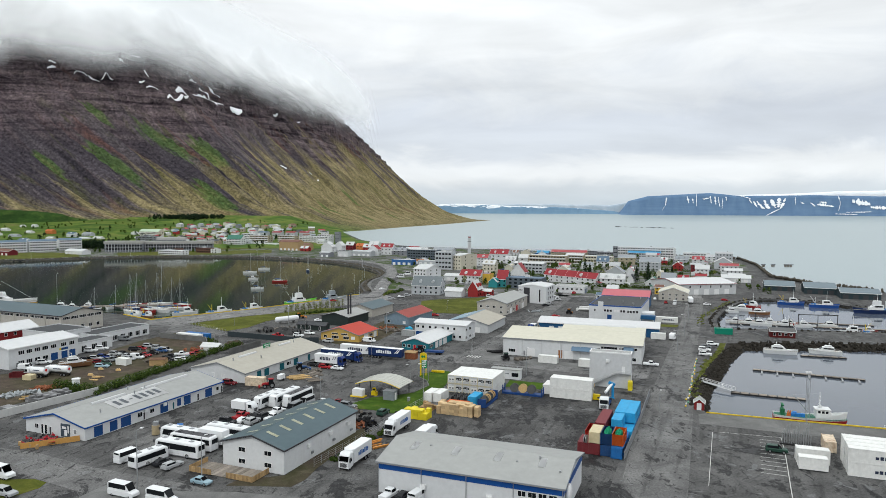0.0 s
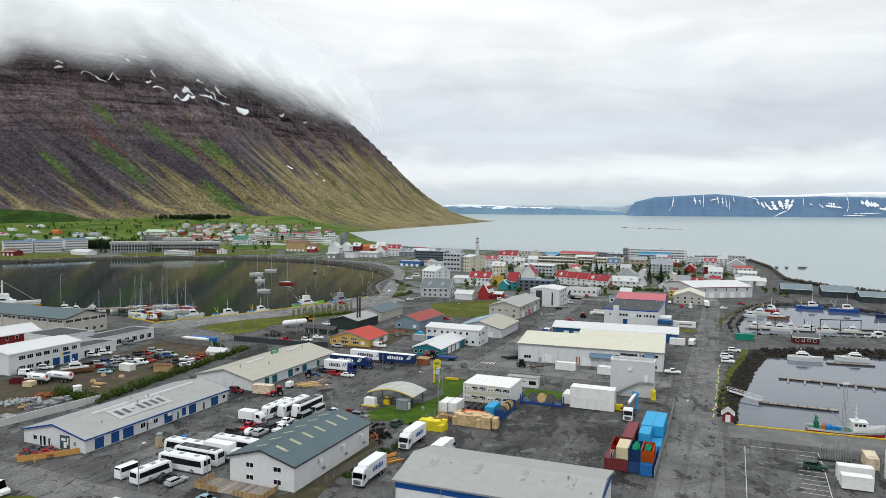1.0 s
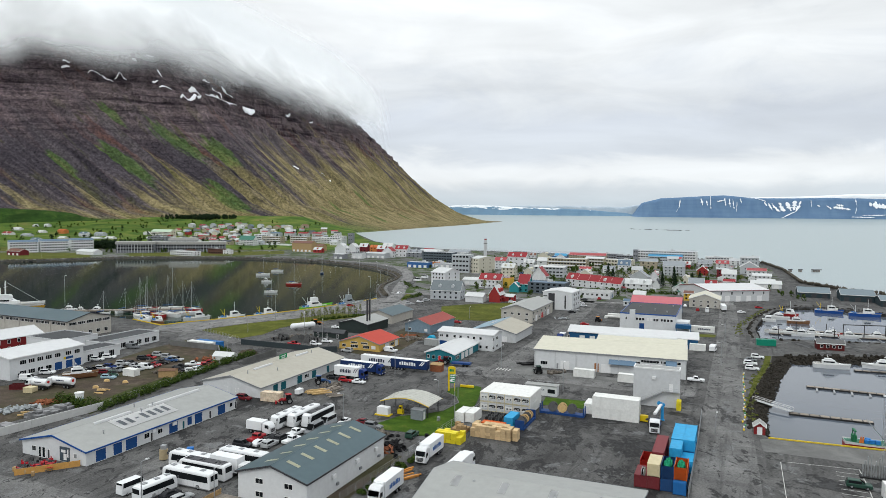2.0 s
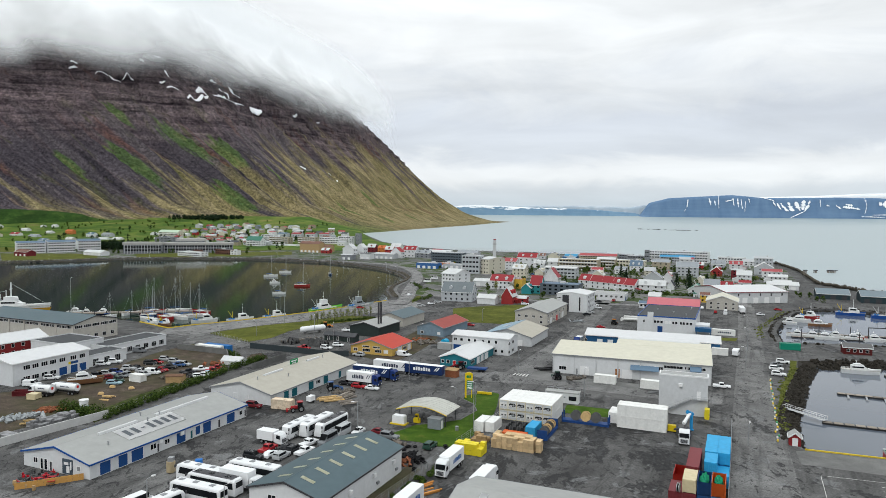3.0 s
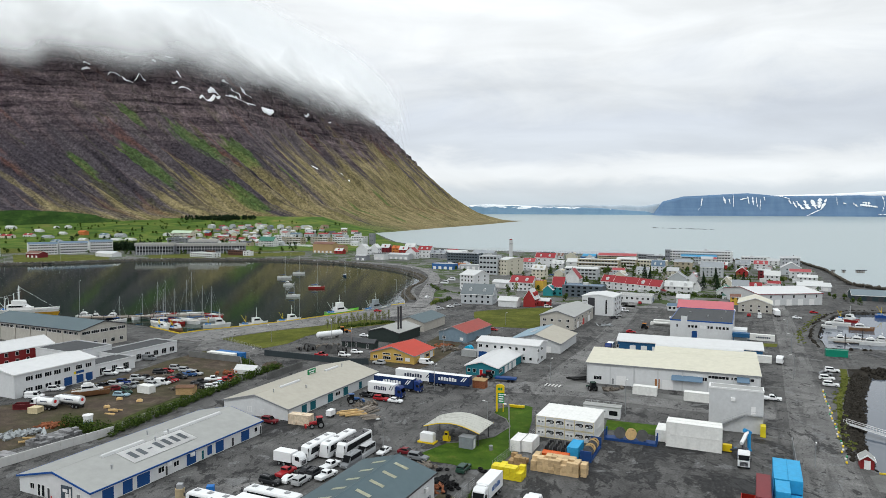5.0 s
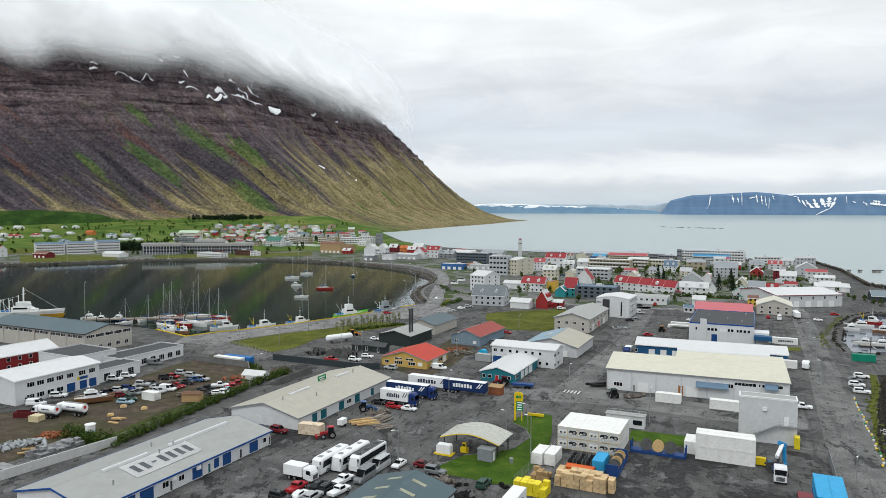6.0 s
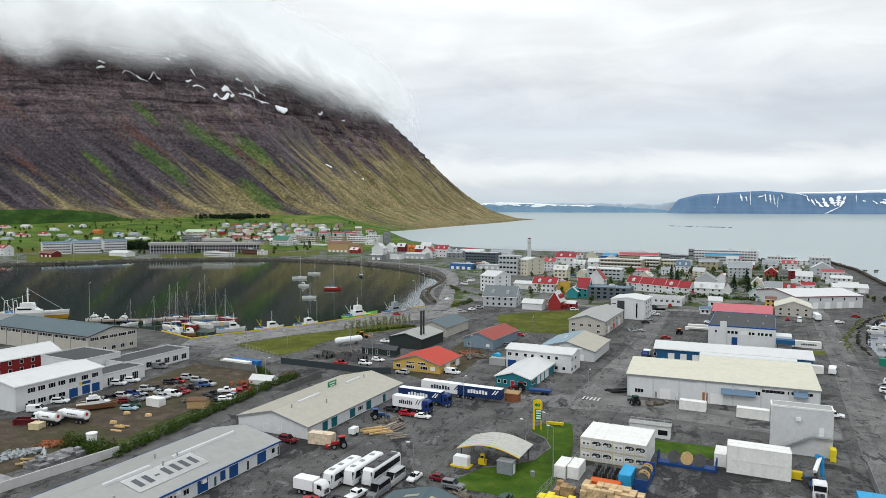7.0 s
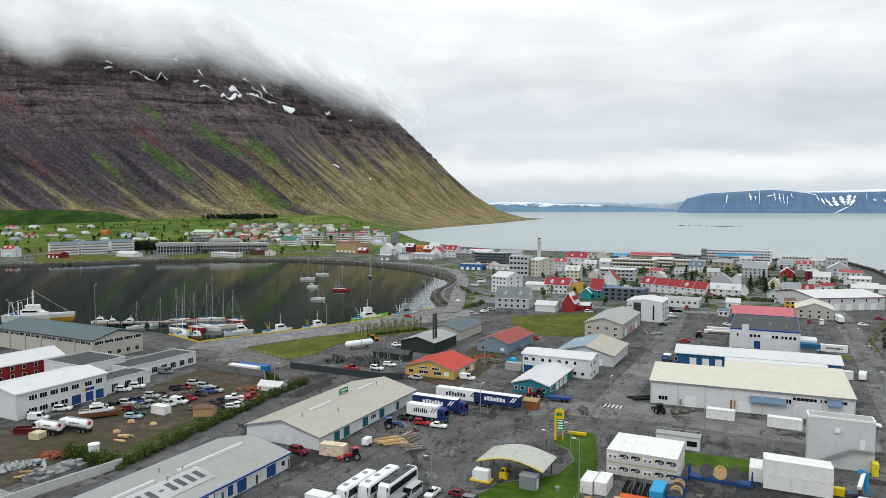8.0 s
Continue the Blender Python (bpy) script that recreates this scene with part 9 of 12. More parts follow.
bm = bmesh.new()
bmesh.ops.create_icosphere(bm, subdivisions=1, radius=1)
STONE_V = [v.co.copy() for v in bm.verts]
STONE_F = [tuple(v.index for v in f.verts) for f in bm.faces]
bm.free()
boulders("shore_rocks", bay_north[1:], 5.6, 1.0, -1.8, 3200, 0.95, 1, "grey-brown boulders lining the bay shore", 1, mat=shore_stone)
boulders("shore_rocks", basin_toe[:8], 5.2, .1, -1.9, 1500, .72, 2, "dark basalt boulders along the harbour basin", 1, -.6)
boulders("shore_rocks", basin_toe[7:12], 10.0, .5, -1.9, 1500, .9, 12, "dark basalt boulders of the breakwater", 1, .4)
bm = bmesh.new()
top = [bm.verts.new((x, y, -.02)) for x, y in basin_w[:12]]
toe = [bm.verts.new((x, y, -2.6)) for x, y in basin_toe]
for a in range(11):
    bm.faces.new((top[a], top[a + 1], toe[a + 1], toe[a]))
bmesh.ops.recalc_face_normals(bm, faces=bm.faces[:])
tagged(link_mesh("rock_slope", bm, rock_mat), "dark rubble slope under the harbour boulders", "bank", kind="structure")
boulders("shore_rocks", basin_n[:-2], 5.0, .2, -2.0, 800, 1.0, 3, "dark basalt boulders round the inner basin", 1)
boulders("shore_rocks", outer[1:7], 6.0, 2.5, -1.8, 1300, 1.4, 4, "brown rock armour on the outer shore", 1, mat=shore_stone)

# the shore road that follows the bay
def ribbon(name, line, off0, off1, z, mat, label, cat):
    seg, _ = along(np.array(line, float), 90, 6)
    t = np.gradient(seg, axis=0)
    t /= np.linalg.norm(t, axis=1)[:, None]
    nn = np.c_[t[:, 1], -t[:, 0]]
    a, b = seg - nn * off0, seg - nn * off1
    bm = bmesh.new()
    va = [[bm.verts.new((p[0], p[1], zz)) for p in q] for q, zz in ((a, z), (b, z), (a, z - .4), (b, z - .4))]
    for i in range(len(seg) - 1):
        bm.faces.new((va[0][i], va[0][i + 1], va[1][i + 1], va[1][i]))
        bm.faces.new((va[2][i], va[2][i + 1], va[0][i + 1], va[0][i]))
        bm.faces.new((va[1][i], va[1][i + 1], va[3][i + 1], va[3][i]))
    bmesh.ops.recalc_face_normals(bm, faces=bm.faces[:])
    ob = link_mesh(name, bm, mat)
    if sum(p.normal.z * p.area for p in ob.data.polygons) < 0:
        ob.data.flip_normals()
    return tagged(ob, label, cat, kind="structure")


ribbon("road", bay_north[1:9], 7.0, 16.0, 0.30, dry_road, "pale grey shore road behind the bay", "road")
ribbon("road", [(-141.0, 769.0), (-110.0, 749.0), (-80.0, 722.0), (-60.0, 684.0), (-48.0, 635.0), (-43.5, 590.0), (-43.2, 545.0), (-43.4, 500.0), (-42.0, 456.0), (-44.0, 424.0)], -4.6, 4.6, 0.31, dry_road, "pale grey shore road curving round the bay", "road")
ribbon("pavement", bay_north[1:], 4.5, 6.6, 0.34, concrete, "pale footpath along the bay shore", "pavement")

# kerb of the quays
quay_beam = surface("yellow_quay_beam", (0.55, 0.40, 0.03), 0.7, 0, 0.12, 1.0, 0.35, 0.4)


def beam(name, line, h, w, mat, label, cat="kerb", z=0.0):
    bm = bmesh.new()
    for p, q in zip(line, line[1:]):
        a = math.atan2(q[1] - p[1], q[0] - p[0])
        L = math.hypot(q[0] - p[0], q[1] - p[1])
        m = Matrix.Translation((p[0], p[1], z)) @ Matrix.Rotation(a, 4, "Z")
        for v in box(bm, 0, -w / 2, 0, L, w / 2, h):
            v.co = m @ v.co
    return tagged(link_mesh(name, bm, mat), label, cat, kind="structure")


beam("quay_kerb", [(72.8, 182.0), (92.4, 175.4), (113.0, 168.7), (140, 160)], .3, .35, quay_beam, "yellow painted timber kerb on the harbour quay")
beam("quay_kerb", bay_quay[:9], .4, .5, quay_beam, "worn yellow timber kerb along the bay quay")

# boats
hull_white = surface("white_hull_paint", (0.66, 0.67, 0.67), 0.35, 0, 0.05, 1.0, 0.25, 0.4, 0, True)
HULLS = {"white": (0.66, 0.67, 0.67), "red": (0.28, 0.02, 0.02), "blue": (0.02, 0.08, 0.30), "green": (0.12, 0.45, 0.04), "grey": (0.26, 0.29, 0.31), "navy": (0.015, 0.03, 0.09), "yellow": (0.50, 0.28, 0.02), "brown": (0.20, 0.10, 0.05)}


def hull_shape(bm, L, B, H, sheer=.25, stern=.7):
    n = 9
    ring = []
    for i in range(n):
        f = i / (n - 1)
        x = -L / 2 + L * f
        w = B / 2 * (stern + (1 - stern) * min(1, f * 3)) * (1 if f < .55 else max(.03, 1 - ((f - .55) / .45) ** 1.9))
        top = H * (1 + sheer * (2 * f - .7) ** 2 * (1 if f > .35 else .4))
        ring.append([bm.verts.new(p) for p in ((x, -w, top), (x - .04 * L * f, -w * .72, -.1), (x - .06 * L * f, 0, -.55), (x - .04 * L * f, w * .72, -.1), (x, w, top))])
    for a, b in zip(ring, ring[1:]):
        for i in range(4):
            bm.faces.new((a[i], b[i], b[i + 1], a[i + 1]))
    bm.faces.new(ring[0])
    bm.faces.new(ring[-1][::-1])
    bmesh.ops.recalc_face_normals(bm, faces=bm.faces[:])
    return ring


def deck_shape(bm, L, B, H, stern=.7):
    n = 9
    a, b = [], []
    for i in range(n):
        f = i / (n - 1)
        w = B / 2 * (stern + (1 - stern) * min(1, f * 3)) * (1 if f < .55 else max(.03, 1 - ((f - .55) / .45) ** 1.9)) * .95
        a.append((-L / 2 + L * f, -w))
        b.append((-L / 2 + L * f, w))
    lo = [[bm.verts.new((x, y, z)) for x, y in a + b[::-1]] for z in (H * .88, H * .96)]
    bm.faces.new(lo[1])
    bm.faces.new(lo[0][::-1])
    k = len(lo[0])
    for i in range(k):
        bm.faces.new((lo[0][i], lo[0][(i + 1) % k], lo[1][(i + 1) % k], lo[1][i]))


deck_mat = surface("pale_boat_deck", (0.42, 0.40, 0.36), 0.7, 0, 0.08, 1.0, 0.3, 0.4)


def boat(kind, x, y, yaw, L, hull="white", mast=0.0, label="", cabin=.3, group="moored boats", house_col="white"):
    B = L * (.30 if L < 16 else .25)
    H = .09 * L + .35
    root = thing({"sail": "sailing_yacht", "motor": "motor_boat", "fish": "fishing_boat", "ship": "trawler"}[kind], x, y, SEA, yaw, label or {"sail": "%s sailing yacht with a bare mast moored afloat", "motor": "small %s motor boat moored at a pontoon", "fish": "%s fishing boat moored at the quay", "ship": "large %s trawler moored at the quay"}[kind] % hull, "boat", group)
    hm = surface(hull + "_hull_paint", HULLS[hull], 0.35, 0, 0.05, 1.0, 0.25, 0.4, 0, True)
    key = (kind, round(L, 1))
    share("hull", cached(("hull", *key), hm, lambda bm: hull_shape(bm, L, B, H)), root)
    share("deck", cached(("deck", *key), deck_mat, lambda bm: deck_shape(bm, L, B, H)), root)
    cm = surface(house_col + "_hull_paint", HULLS[house_col], 0.35, 0, 0.05, 1.0, 0.25, 0.4, 0, True)
    share("rail", cached(("rail", *key), frame_white, lambda bm: [box(bm, -L * .48, s * B * .44 - .04, H + .28, L * .2, s * B * .44 + .04, H + .36) for s in (-1, 1)] + [box(bm, -L * .48 + L * .17 * i, s * B * .44 - .03, H * .9, -L * .48 + L * .17 * i + .06, s * B * .44 + .03, H + .3) for i in range(5) for s in (-1, 1)]), root)
    if kind == "sail":
        share("coach_roof", cached(("coach_roof", *key), hull_white, lambda bm: loft(bm, [(-L * .12, B * .28, H * .9, H + .45), (L * .12, B * .26, H * .9, H + .45), (L * .25, B * .12, H * .9, H + .1)])), root)
        share("mast", cached(("mast", *key, mast), steel, lambda bm: (tube(bm, (L * .06, 0, H * .8), (L * .06, 0, H + mast), .12, .07), box(bm, L * .06 - .04, -B * .3, H + mast * .45, L * .06 + .04, B * .3, H + mast * .45 + .06), box(bm, L * .06 - .04, -B * .22, H + mast * .75, L * .06 + .04, B * .22, H + mast * .75 + .06))), root)
        share("boom", cached(("boom", *key), surface("blue_sail_cover", (0.03, 0.10, 0.28), 0.8), lambda bm: tube(bm, (L * .05, 0, H + 1.4), (-L * .33, 0, H + 1.3), .16)), root)
        share("rigging", cached(("rigging", *key, mast), steel, lambda bm: [tube(bm, (L * .06, 0, H + mast), p, .025, seg=4) for p in ((L * .48, 0, H), (-L * .48, 0, H), (0, B * .45, H), (0, -B * .45, H))]), root)
        return root
    ch = 2.1 if L < 12 else 2.6
    if kind == "motor":
        share("wheelhouse", cached(("saloon", *key), cm, lambda bm: loft(bm, [(-L * .26, B * .34, H * .9, H + 1.5), (L * .06, B * .34, H * .9, H + 1.55), (L * .16, B * .30, H * .9, H + .55), (L * .3, B * .2, H * .9, H + .3)])), root)
        for sy in (-1, 1):
            share("saloon_window", cached(("saloon_window", *key), glass_mat, lambda bm: box(bm, -L * .24, -.03, H + .75, L * .05, .03, H + 1.25)), root, pose(0, sy * B * .34, 0))
        share("windscreen", cached(("boat_screen", *key), glass_mat, lambda bm: prism(bm, [(L * .075, H + 1.42), (L * .155, H + .62), (L * .165, H + .66), (L * .085, H + 1.46)], -B * .27, B * .27, "y")), root)
        share("flybridge", cached(("flybridge", *key), cm, lambda bm: loft(bm, [(-L * .2, B * .26, H + 1.5, H + 2.1), (-L * .02, B * .26, H + 1.5, H + 2.15), (L * .03, B * .2, H + 1.5, H + 1.75)])), root)
        share("mast", cached(("boat_mast", *key), hull_white, lambda bm: (tube(bm, (-L * .12, 0, H + 2.0), (-L * .14, 0, H + 3.6), .06, .03), box(bm, -L * .13 - .2, -.5, H + 2.9, -L * .13 + .2, .5, H + 3.05))), root)
        return root
    x0 = -L * .05 if kind == "motor" else (L * .08 if kind == "fish" else -L * .1)
    share("wheelhouse", cached(("wheelhouse", *key, house_col), cm, lambda bm: loft(bm, [(x0 - L * .14, B * .30, H * .9, H + ch), (x0 + L * .10, B * .30, H * .9, H + ch), (x0 + L * .15, B * .28, H * .9, H + ch * .55), (x0 + L * .2, B * .24, H * .9, H + ch * .5)])), root)
    share("wheelhouse_window", cached(("wheelhouse_window", *key), glass_mat, lambda bm: (box(bm, x0 - L * .11, -B * .305, H + ch * .52, x0 + L * .09, B * .305, H + ch * .85), box(bm, x0 + L * .08, -B * .25, H + ch * .55, x0 + L * .118, B * .25, H + ch * .88))), root)
    if L > 16:
        share("upper_house", cached(("upper_house", *key, house_col), cm, lambda bm: loft(bm, [(x0 - L * .08, B * .24, H + ch, H + ch * 1.9), (x0 + L * .08, B * .24, H + ch, H + ch * 1.9), (x0 + L * .1, B * .2, H + ch, H + ch * 1.5)])), root)
    mt = mast or (2.4 + .18 * L)
    share("mast", cached(("mast", *key, mt), hull_white, lambda bm: (tube(bm, (x0, 0, H + ch * .9), (x0, 0, H + ch + mt), .11, .06), box(bm, x0 - .05, -.7, H + ch + mt * .6, x0 + .05, .7, H + ch + mt * .6 + .08), box(bm, x0 - .3, -.35, H + ch, x0 + .3, .35, H + ch + .35))), root)
    if kind in ("fish", "ship"):
        share("derrick", cached(("derrick", *key), yellow_paint if L < 16 else hull_white, lambda bm: (tube(bm, (-L * .3, 0, H * .9), (-L * .3, 0, H + mt * .8), .12), tube(bm, (-L * .3, 0, H + .9), (-L * .46, 0, H + mt * .9), .08), tube(bm, (-L * .3 - .6, -B * .3, H + 1.6), (-L * .3 - .6, B * .3, H + 1.6), .1))), root)
        share("deck_gear", cached(("deck_gear", *key), surface("blue_fish_tubs", (0.02, 0.15, 0.42), 0.5), lambda bm: [box(bm, -L * .42 + 1.3 * i, B * .1 * (-1) ** i - .5, H * .95, -L * .42 + 1.3 * i + 1.1, B * .1 * (-1) ** i + .6, H * .95 + .75) for i in range(max(2, int(L * .16)))]), root)
    return root


for x, y, yaw, L, c, m in ((-170.0, 602.8, 10, 12, "white", 17), (-167.5, 641.2, 5, 11, "white", 15), (-126.0, 529.4, 0, 12, "red", 17), (-123.3, 625.5, -70, 10, "navy", 16), (-190.2, 371.6, 60, 9, "white", 12), (-184.4, 383.3, 60, 10, "white", 12), (-165.5, 362.6, 150, 14, "white", 20), (-161.0, 371.1, 150, 12, "red", 16), (-155.0, 372.0, 150, 15, "white", 20), (-150.0, 376.1, 30, 12, "red", 17), (-146.2, 378.3, 40, 11, "white", 14)):
    boat("sail", x, y, yaw, L, c, m)
boat("motor", -151.7, 548.0, 0, 8, "white")
boat("sail", -130.4, 481.0, 10, 9, "white", 9)
boat("fish", -136.0, 360.6, 25, 13, "white")
boat("fish", -119.1, 364.5, 40, 14, "white", label="white longline boat with a yellow derrick at the quay")
boat("fish", -105.0, 377.0, 45, 13, "white")
boat("ship", -83.0, 403.0, 48, 22, "green", label="bright green and white workboat at the bay quay", house_col="white")
boat("ship", -66.0, 418.5, 50, 20, "grey", label="grey patrol vessel with a tall mast at the quay", house_col="grey")
trawler = boat("ship", -250.0, 389.0, 12, 34, "white", label="large white trawler with an ochre bow behind the hall", mast=9)
bm = bmesh.new()
hull_shape(bm, 34.2, 8.7, 2.6, .25)
for v in bm.verts:
    v.co.z = min(v.co.z, 2.2)
bmesh.ops.bisect_plane(bm, geom=bm.verts[:] + bm.edges[:] + bm.faces[:], plane_co=(6, 0, 0), plane_no=(1, 0, 0), clear_inner=True)
part("bow_band", bm, surface("ochre_hull_paint", (0.50, 0.28, 0.03), 0.4), trawler, "ochre painted bow band")
bm = bmesh.new()
for sx in (-13.5, -9.0):
    for sy in (-2.6, 2.6):
        tube(bm, (sx, sy, 3.0), (sx, sy * .6, 9.5), .18, .12)
    tube(bm, (sx, -1.6, 9.5), (sx, 1.6, 9.5), .15)
part("gantry", bm, hull_white, trawler, "white steel stern gantry")
bm = bmesh.new()
for a in ((-3.0, 0, 6.0, -3.0, 0, 16.0, .3), (-3.0, -2.2, 12.5, -3.0, 2.2, 12.5, .12), (-3.0, -1.4, 14.2, -3.0, 1.4, 14.2, .1), (-5.5, 0, 5.0, -5.5, 0, 12.0, .2), (-3.0, 0, 15.5, 14.5, 0, 4.2, .05), (-5.5, 0, 11.5, -13.5, 0, 9.4, .05)):
    tube(bm, a[:3], a[3:6], a[6])
part("rig", bm, hull_white, trawler, "tall white mast with radar arms")
boat("motor", -214.2, 383.9, 10, 10, "white")
def longliner(x, y, yaw):
    root = thing("fishing_boat", x, y, SEA, yaw, "white longline fishing boat with a red hull band and blue tubs", "boat", "moored boats")
    L, B, H = 17.6, 4.8, 2.25
    red = surface("red_hull_paint", HULLS["red"], 0.35, 0, 0.05, 1.0, 0.25, 0.4, 0, True)
    bm = bmesh.new()
    hull_shape(bm, L, B, H, .5)
    part("hull", bm, hull_white, root)
    bm = bmesh.new()
    hull_shape(bm, L + .08, B + .1, H, .5)
    for v in bm.verts:
        v.co.z = min(v.co.z, H * .8)
    part("boot_band", bm, red, root, "dark red band above the waterline")
    bm = bmesh.new()
    deck_shape(bm, L, B, H)
    part("deck", bm, surface("green_deck_paint", (0.05, 0.16, 0.11), 0.7), root, "worn green deck")
    bm = bmesh.new()
    loft(bm, [(1.2, 1.5, H * .9, H + 2.3), (4.3, 1.5, H * .9, H + 2.3), (5.0, 1.35, H * .9, H + 1.2)], .12)
    wheel = part("wheelhouse", bm, hull_white, root)
    for s in (-1, 1):
        for u in (1.6, 2.5, 3.4):
            bm = bmesh.new()
            box(bm, u, s * 1.5 - .03, H + 1.35, u + .6, s * 1.5 + .03, H + 1.95)
            part("window", bm, glass_mat, wheel)
    bm = bmesh.new()
    box(bm, .9, -1.7, H + 2.3, 4.6, 1.7, H + 2.42)
    part("roof", bm, hull_white, wheel)
    bm = bmesh.new()
    tube(bm, (2.2, 0, H + 2.4), (2.2, 0, H + 6.6), .13, .07)
    for z, w in ((3.3, 1.1), (4.4, .8), (5.4, .6)):
        box(bm, 2.1, -w, H + z, 2.3, w, H + z + .12)
    box(bm, 1.8, -.4, H + 2.7, 2.7, .4, H + 3.0)
    part("mast", bm, hull_white, root, "white mast with radar and lamp arms")
    bm = bmesh.new()
    tube(bm, (.4, .2, H), (-4.2, .4, H + 5.4), .11, .08)
    tube(bm, (-4.2, .4, H + 5.4), (2.2, 0, H + 6.2), .03)
    part("derrick", bm, steel, root, "grey cargo derrick")
    for u, v in ((-4.2, -.9), (-3.0, -.8), (-3.6, .6), (-1.9, -.9)):
        share("tub", cached(("boat_tub",), surface("blue_fish_tubs", (0.02, 0.15, 0.42), 0.5), lambda bm: loft(bm, [(-.5, .48, 0, .9), (.5, .48, 0, .9)], .08)), root, pose(u, v, H * .93), "blue plastic fish tub")
    bm = bmesh.new()
    for s in (-1, 1):
        tube(bm, (-6.9, s * 1.2, H * .9), (-6.7, s * .9, H + 2.6), .14)
    box(bm, -6.95, -1.2, H + 2.5, -6.45, 1.2, H + 2.75)
    box(bm, -7.2, -.7, H * .9, -6.2, .7, H + 1.5)
    part("stern_gantry", bm, surface("dark_green_gear", (0.02, 0.13, 0.06), 0.6), root, "green stern gantry")
    bm = bmesh.new()
    for u in (-5.6, -5.1):
        tube(bm, (u, -1.1, H * .9), (u + .2, -1.0, H + 1.4), .3, .12)
    part("line_hauler", bm, surface("orange_gear", (0.50, 0.13, 0.03), 0.6), root, "orange line hauler")
    bm = bmesh.new()
    for s in (-1, 1):
        for k in range(6):
            u = 4.6 + .75 * k
            w = B / 2 * max(.1, 1 - ((u / L + .5 - .55) / .45) ** 1.9) * .94
            tube(bm, (u, s * w, H * 1.05), (u, s * w, H + 1.25), .03, seg=5)
            u2 = u + .75
            w2 = B / 2 * max(.1, 1 - ((u2 / L + .5 - .55) / .45) ** 1.9) * .94
            if k < 5:
                tube(bm, (u, s * w, H + 1.22), (u2, s * w2, H + 1.25), .03, seg=5)
    part("bow_rail", bm, frame_white, root, "white tube rail round the bow")
    return root


longliner(98.4, 177.4, -17)
boat("motor", 135.3, 268.7, -18, 12.5, "white", label="white passenger boat with a row of cabin windows")
boat("motor", 152.6, 268.4, 158, 12.0, "white", label="white cabin cruiser at the pontoon")
boat("fish", 212.5, 414.0, -22, 15, "blue")
boat("fish", 226.0, 402.0, -20, 16, "blue")
boat("ship", 241.0, 380.0, 170, 21, "navy", label="dark-hulled fishing vessel with white wheelhouse")
boat("motor", 118.0, 170.0, -20, 8, "white")
# the yacht pier of the bay
pier = thing("pier", -184.0, 383.0, 0, 12, "old timber pier with rails crossing the bay corner", "pier")
bm = bmesh.new()
box(bm, -31, -1.8, -.5, 31, 1.8, 0.1)
part("deck", bm, grey_wood, pier)
for i in range(11):
    for sy in (-1.7, 1.7):
        share("pile", cached(("pier_pile",), chassis_mat, lambda bm: tube(bm, (0, 0, -4), (0, 0, 1.0), .2)), pier, pose(-30 + 6 * i, sy, 0))
for x, y, yaw, L, c, m in ((-176.0, 391.0, 15, 13, "red", 18), (-163.0, 394.0, 10, 14, "white", 22), (-150.0, 391.5, 160, 12, "red", 15), (-170.5, 377.0, 15, 11, "navy", 15)):
    boat("sail", x, y, yaw, L, c, m)
boat("fish", -158.5, 351.5, -38, 11, "white", label="white fishing boat lying by the pier corner")
boat("fish", -151.5, 350.0, -30, 10, "brown", label="small brown wooden fishing boat by the quay")
boat("motor", -200.0, 383.0, 170, 9, "navy")
boat("motor", -206.5, 381.0, 20, 8, "white")
rb = random.Random(8)
for x, y, yaw, L, c in ((170.0, 388.0, 155, 13, "white"), (161.0, 379.5, 160, 9, "white"), (175.0, 374.0, -20, 11, "brown"), (148.0, 343.5, 150, 8, "white"), (153.0, 340.0, 160, 9.4, "white"), (158.5, 335.8, -25, 10, "white"), (168.6, 334.8, 160, 9, "white"), (164.5, 341.5, 155, 8, "white"), (174.5, 338.5, -20, 7, "red"), (178.0, 331.5, -15, 9.5, "white"), (189.0, 331.8, 165, 9, "white"), (201.0, 317.5, -20, 6.5, "red")):
    boat("motor", x, y, yaw + rb.uniform(-4, 4), L, c)
boat("fish", 190.5, 311.5, 160, 13, "white", label="white fishing boat with a grey crane at the breakwater")
boat("fish", 182.5, 400.5, -55, 12, "red", label="red and white fishing boat at the marina head")


def pontoon(x0, y0, x1, y1, w, label, fingers=0, z=SEA):
    L = math.hypot(x1 - x0, y1 - y0)
    root = thing("pontoon", (x0 + x1) / 2, (y0 + y1) / 2, z, math.degrees(math.atan2(y1 - y0, x1 - x0)), label, "pontoon")
    bm = bmesh.new()
    box(bm, -L / 2, -w / 2, -.2, L / 2, w / 2, .45)
    part("float", bm, chassis_mat, root)
    n = int(L / 2.4)
    for i in range(n):
        share("plank", cached(("plank", w), grey_wood, lambda bm: box(bm, -1.1, -w / 2 - .05, .46, 1.1, w / 2 + .05, .54)), root, pose(-L / 2 + L * (i + .5) / n, 0, 0))
    for i in range(fingers):
        share("finger", cached(("finger",), steel, lambda bm: (box(bm, -.25, -4.0, .2, .25, 0, .4), box(bm, -.4, -4.2, -.1, .4, -3.4, .3))), root, pose(-L / 2 + L * (i + .6) / fingers, -w / 2, 0))
    return root


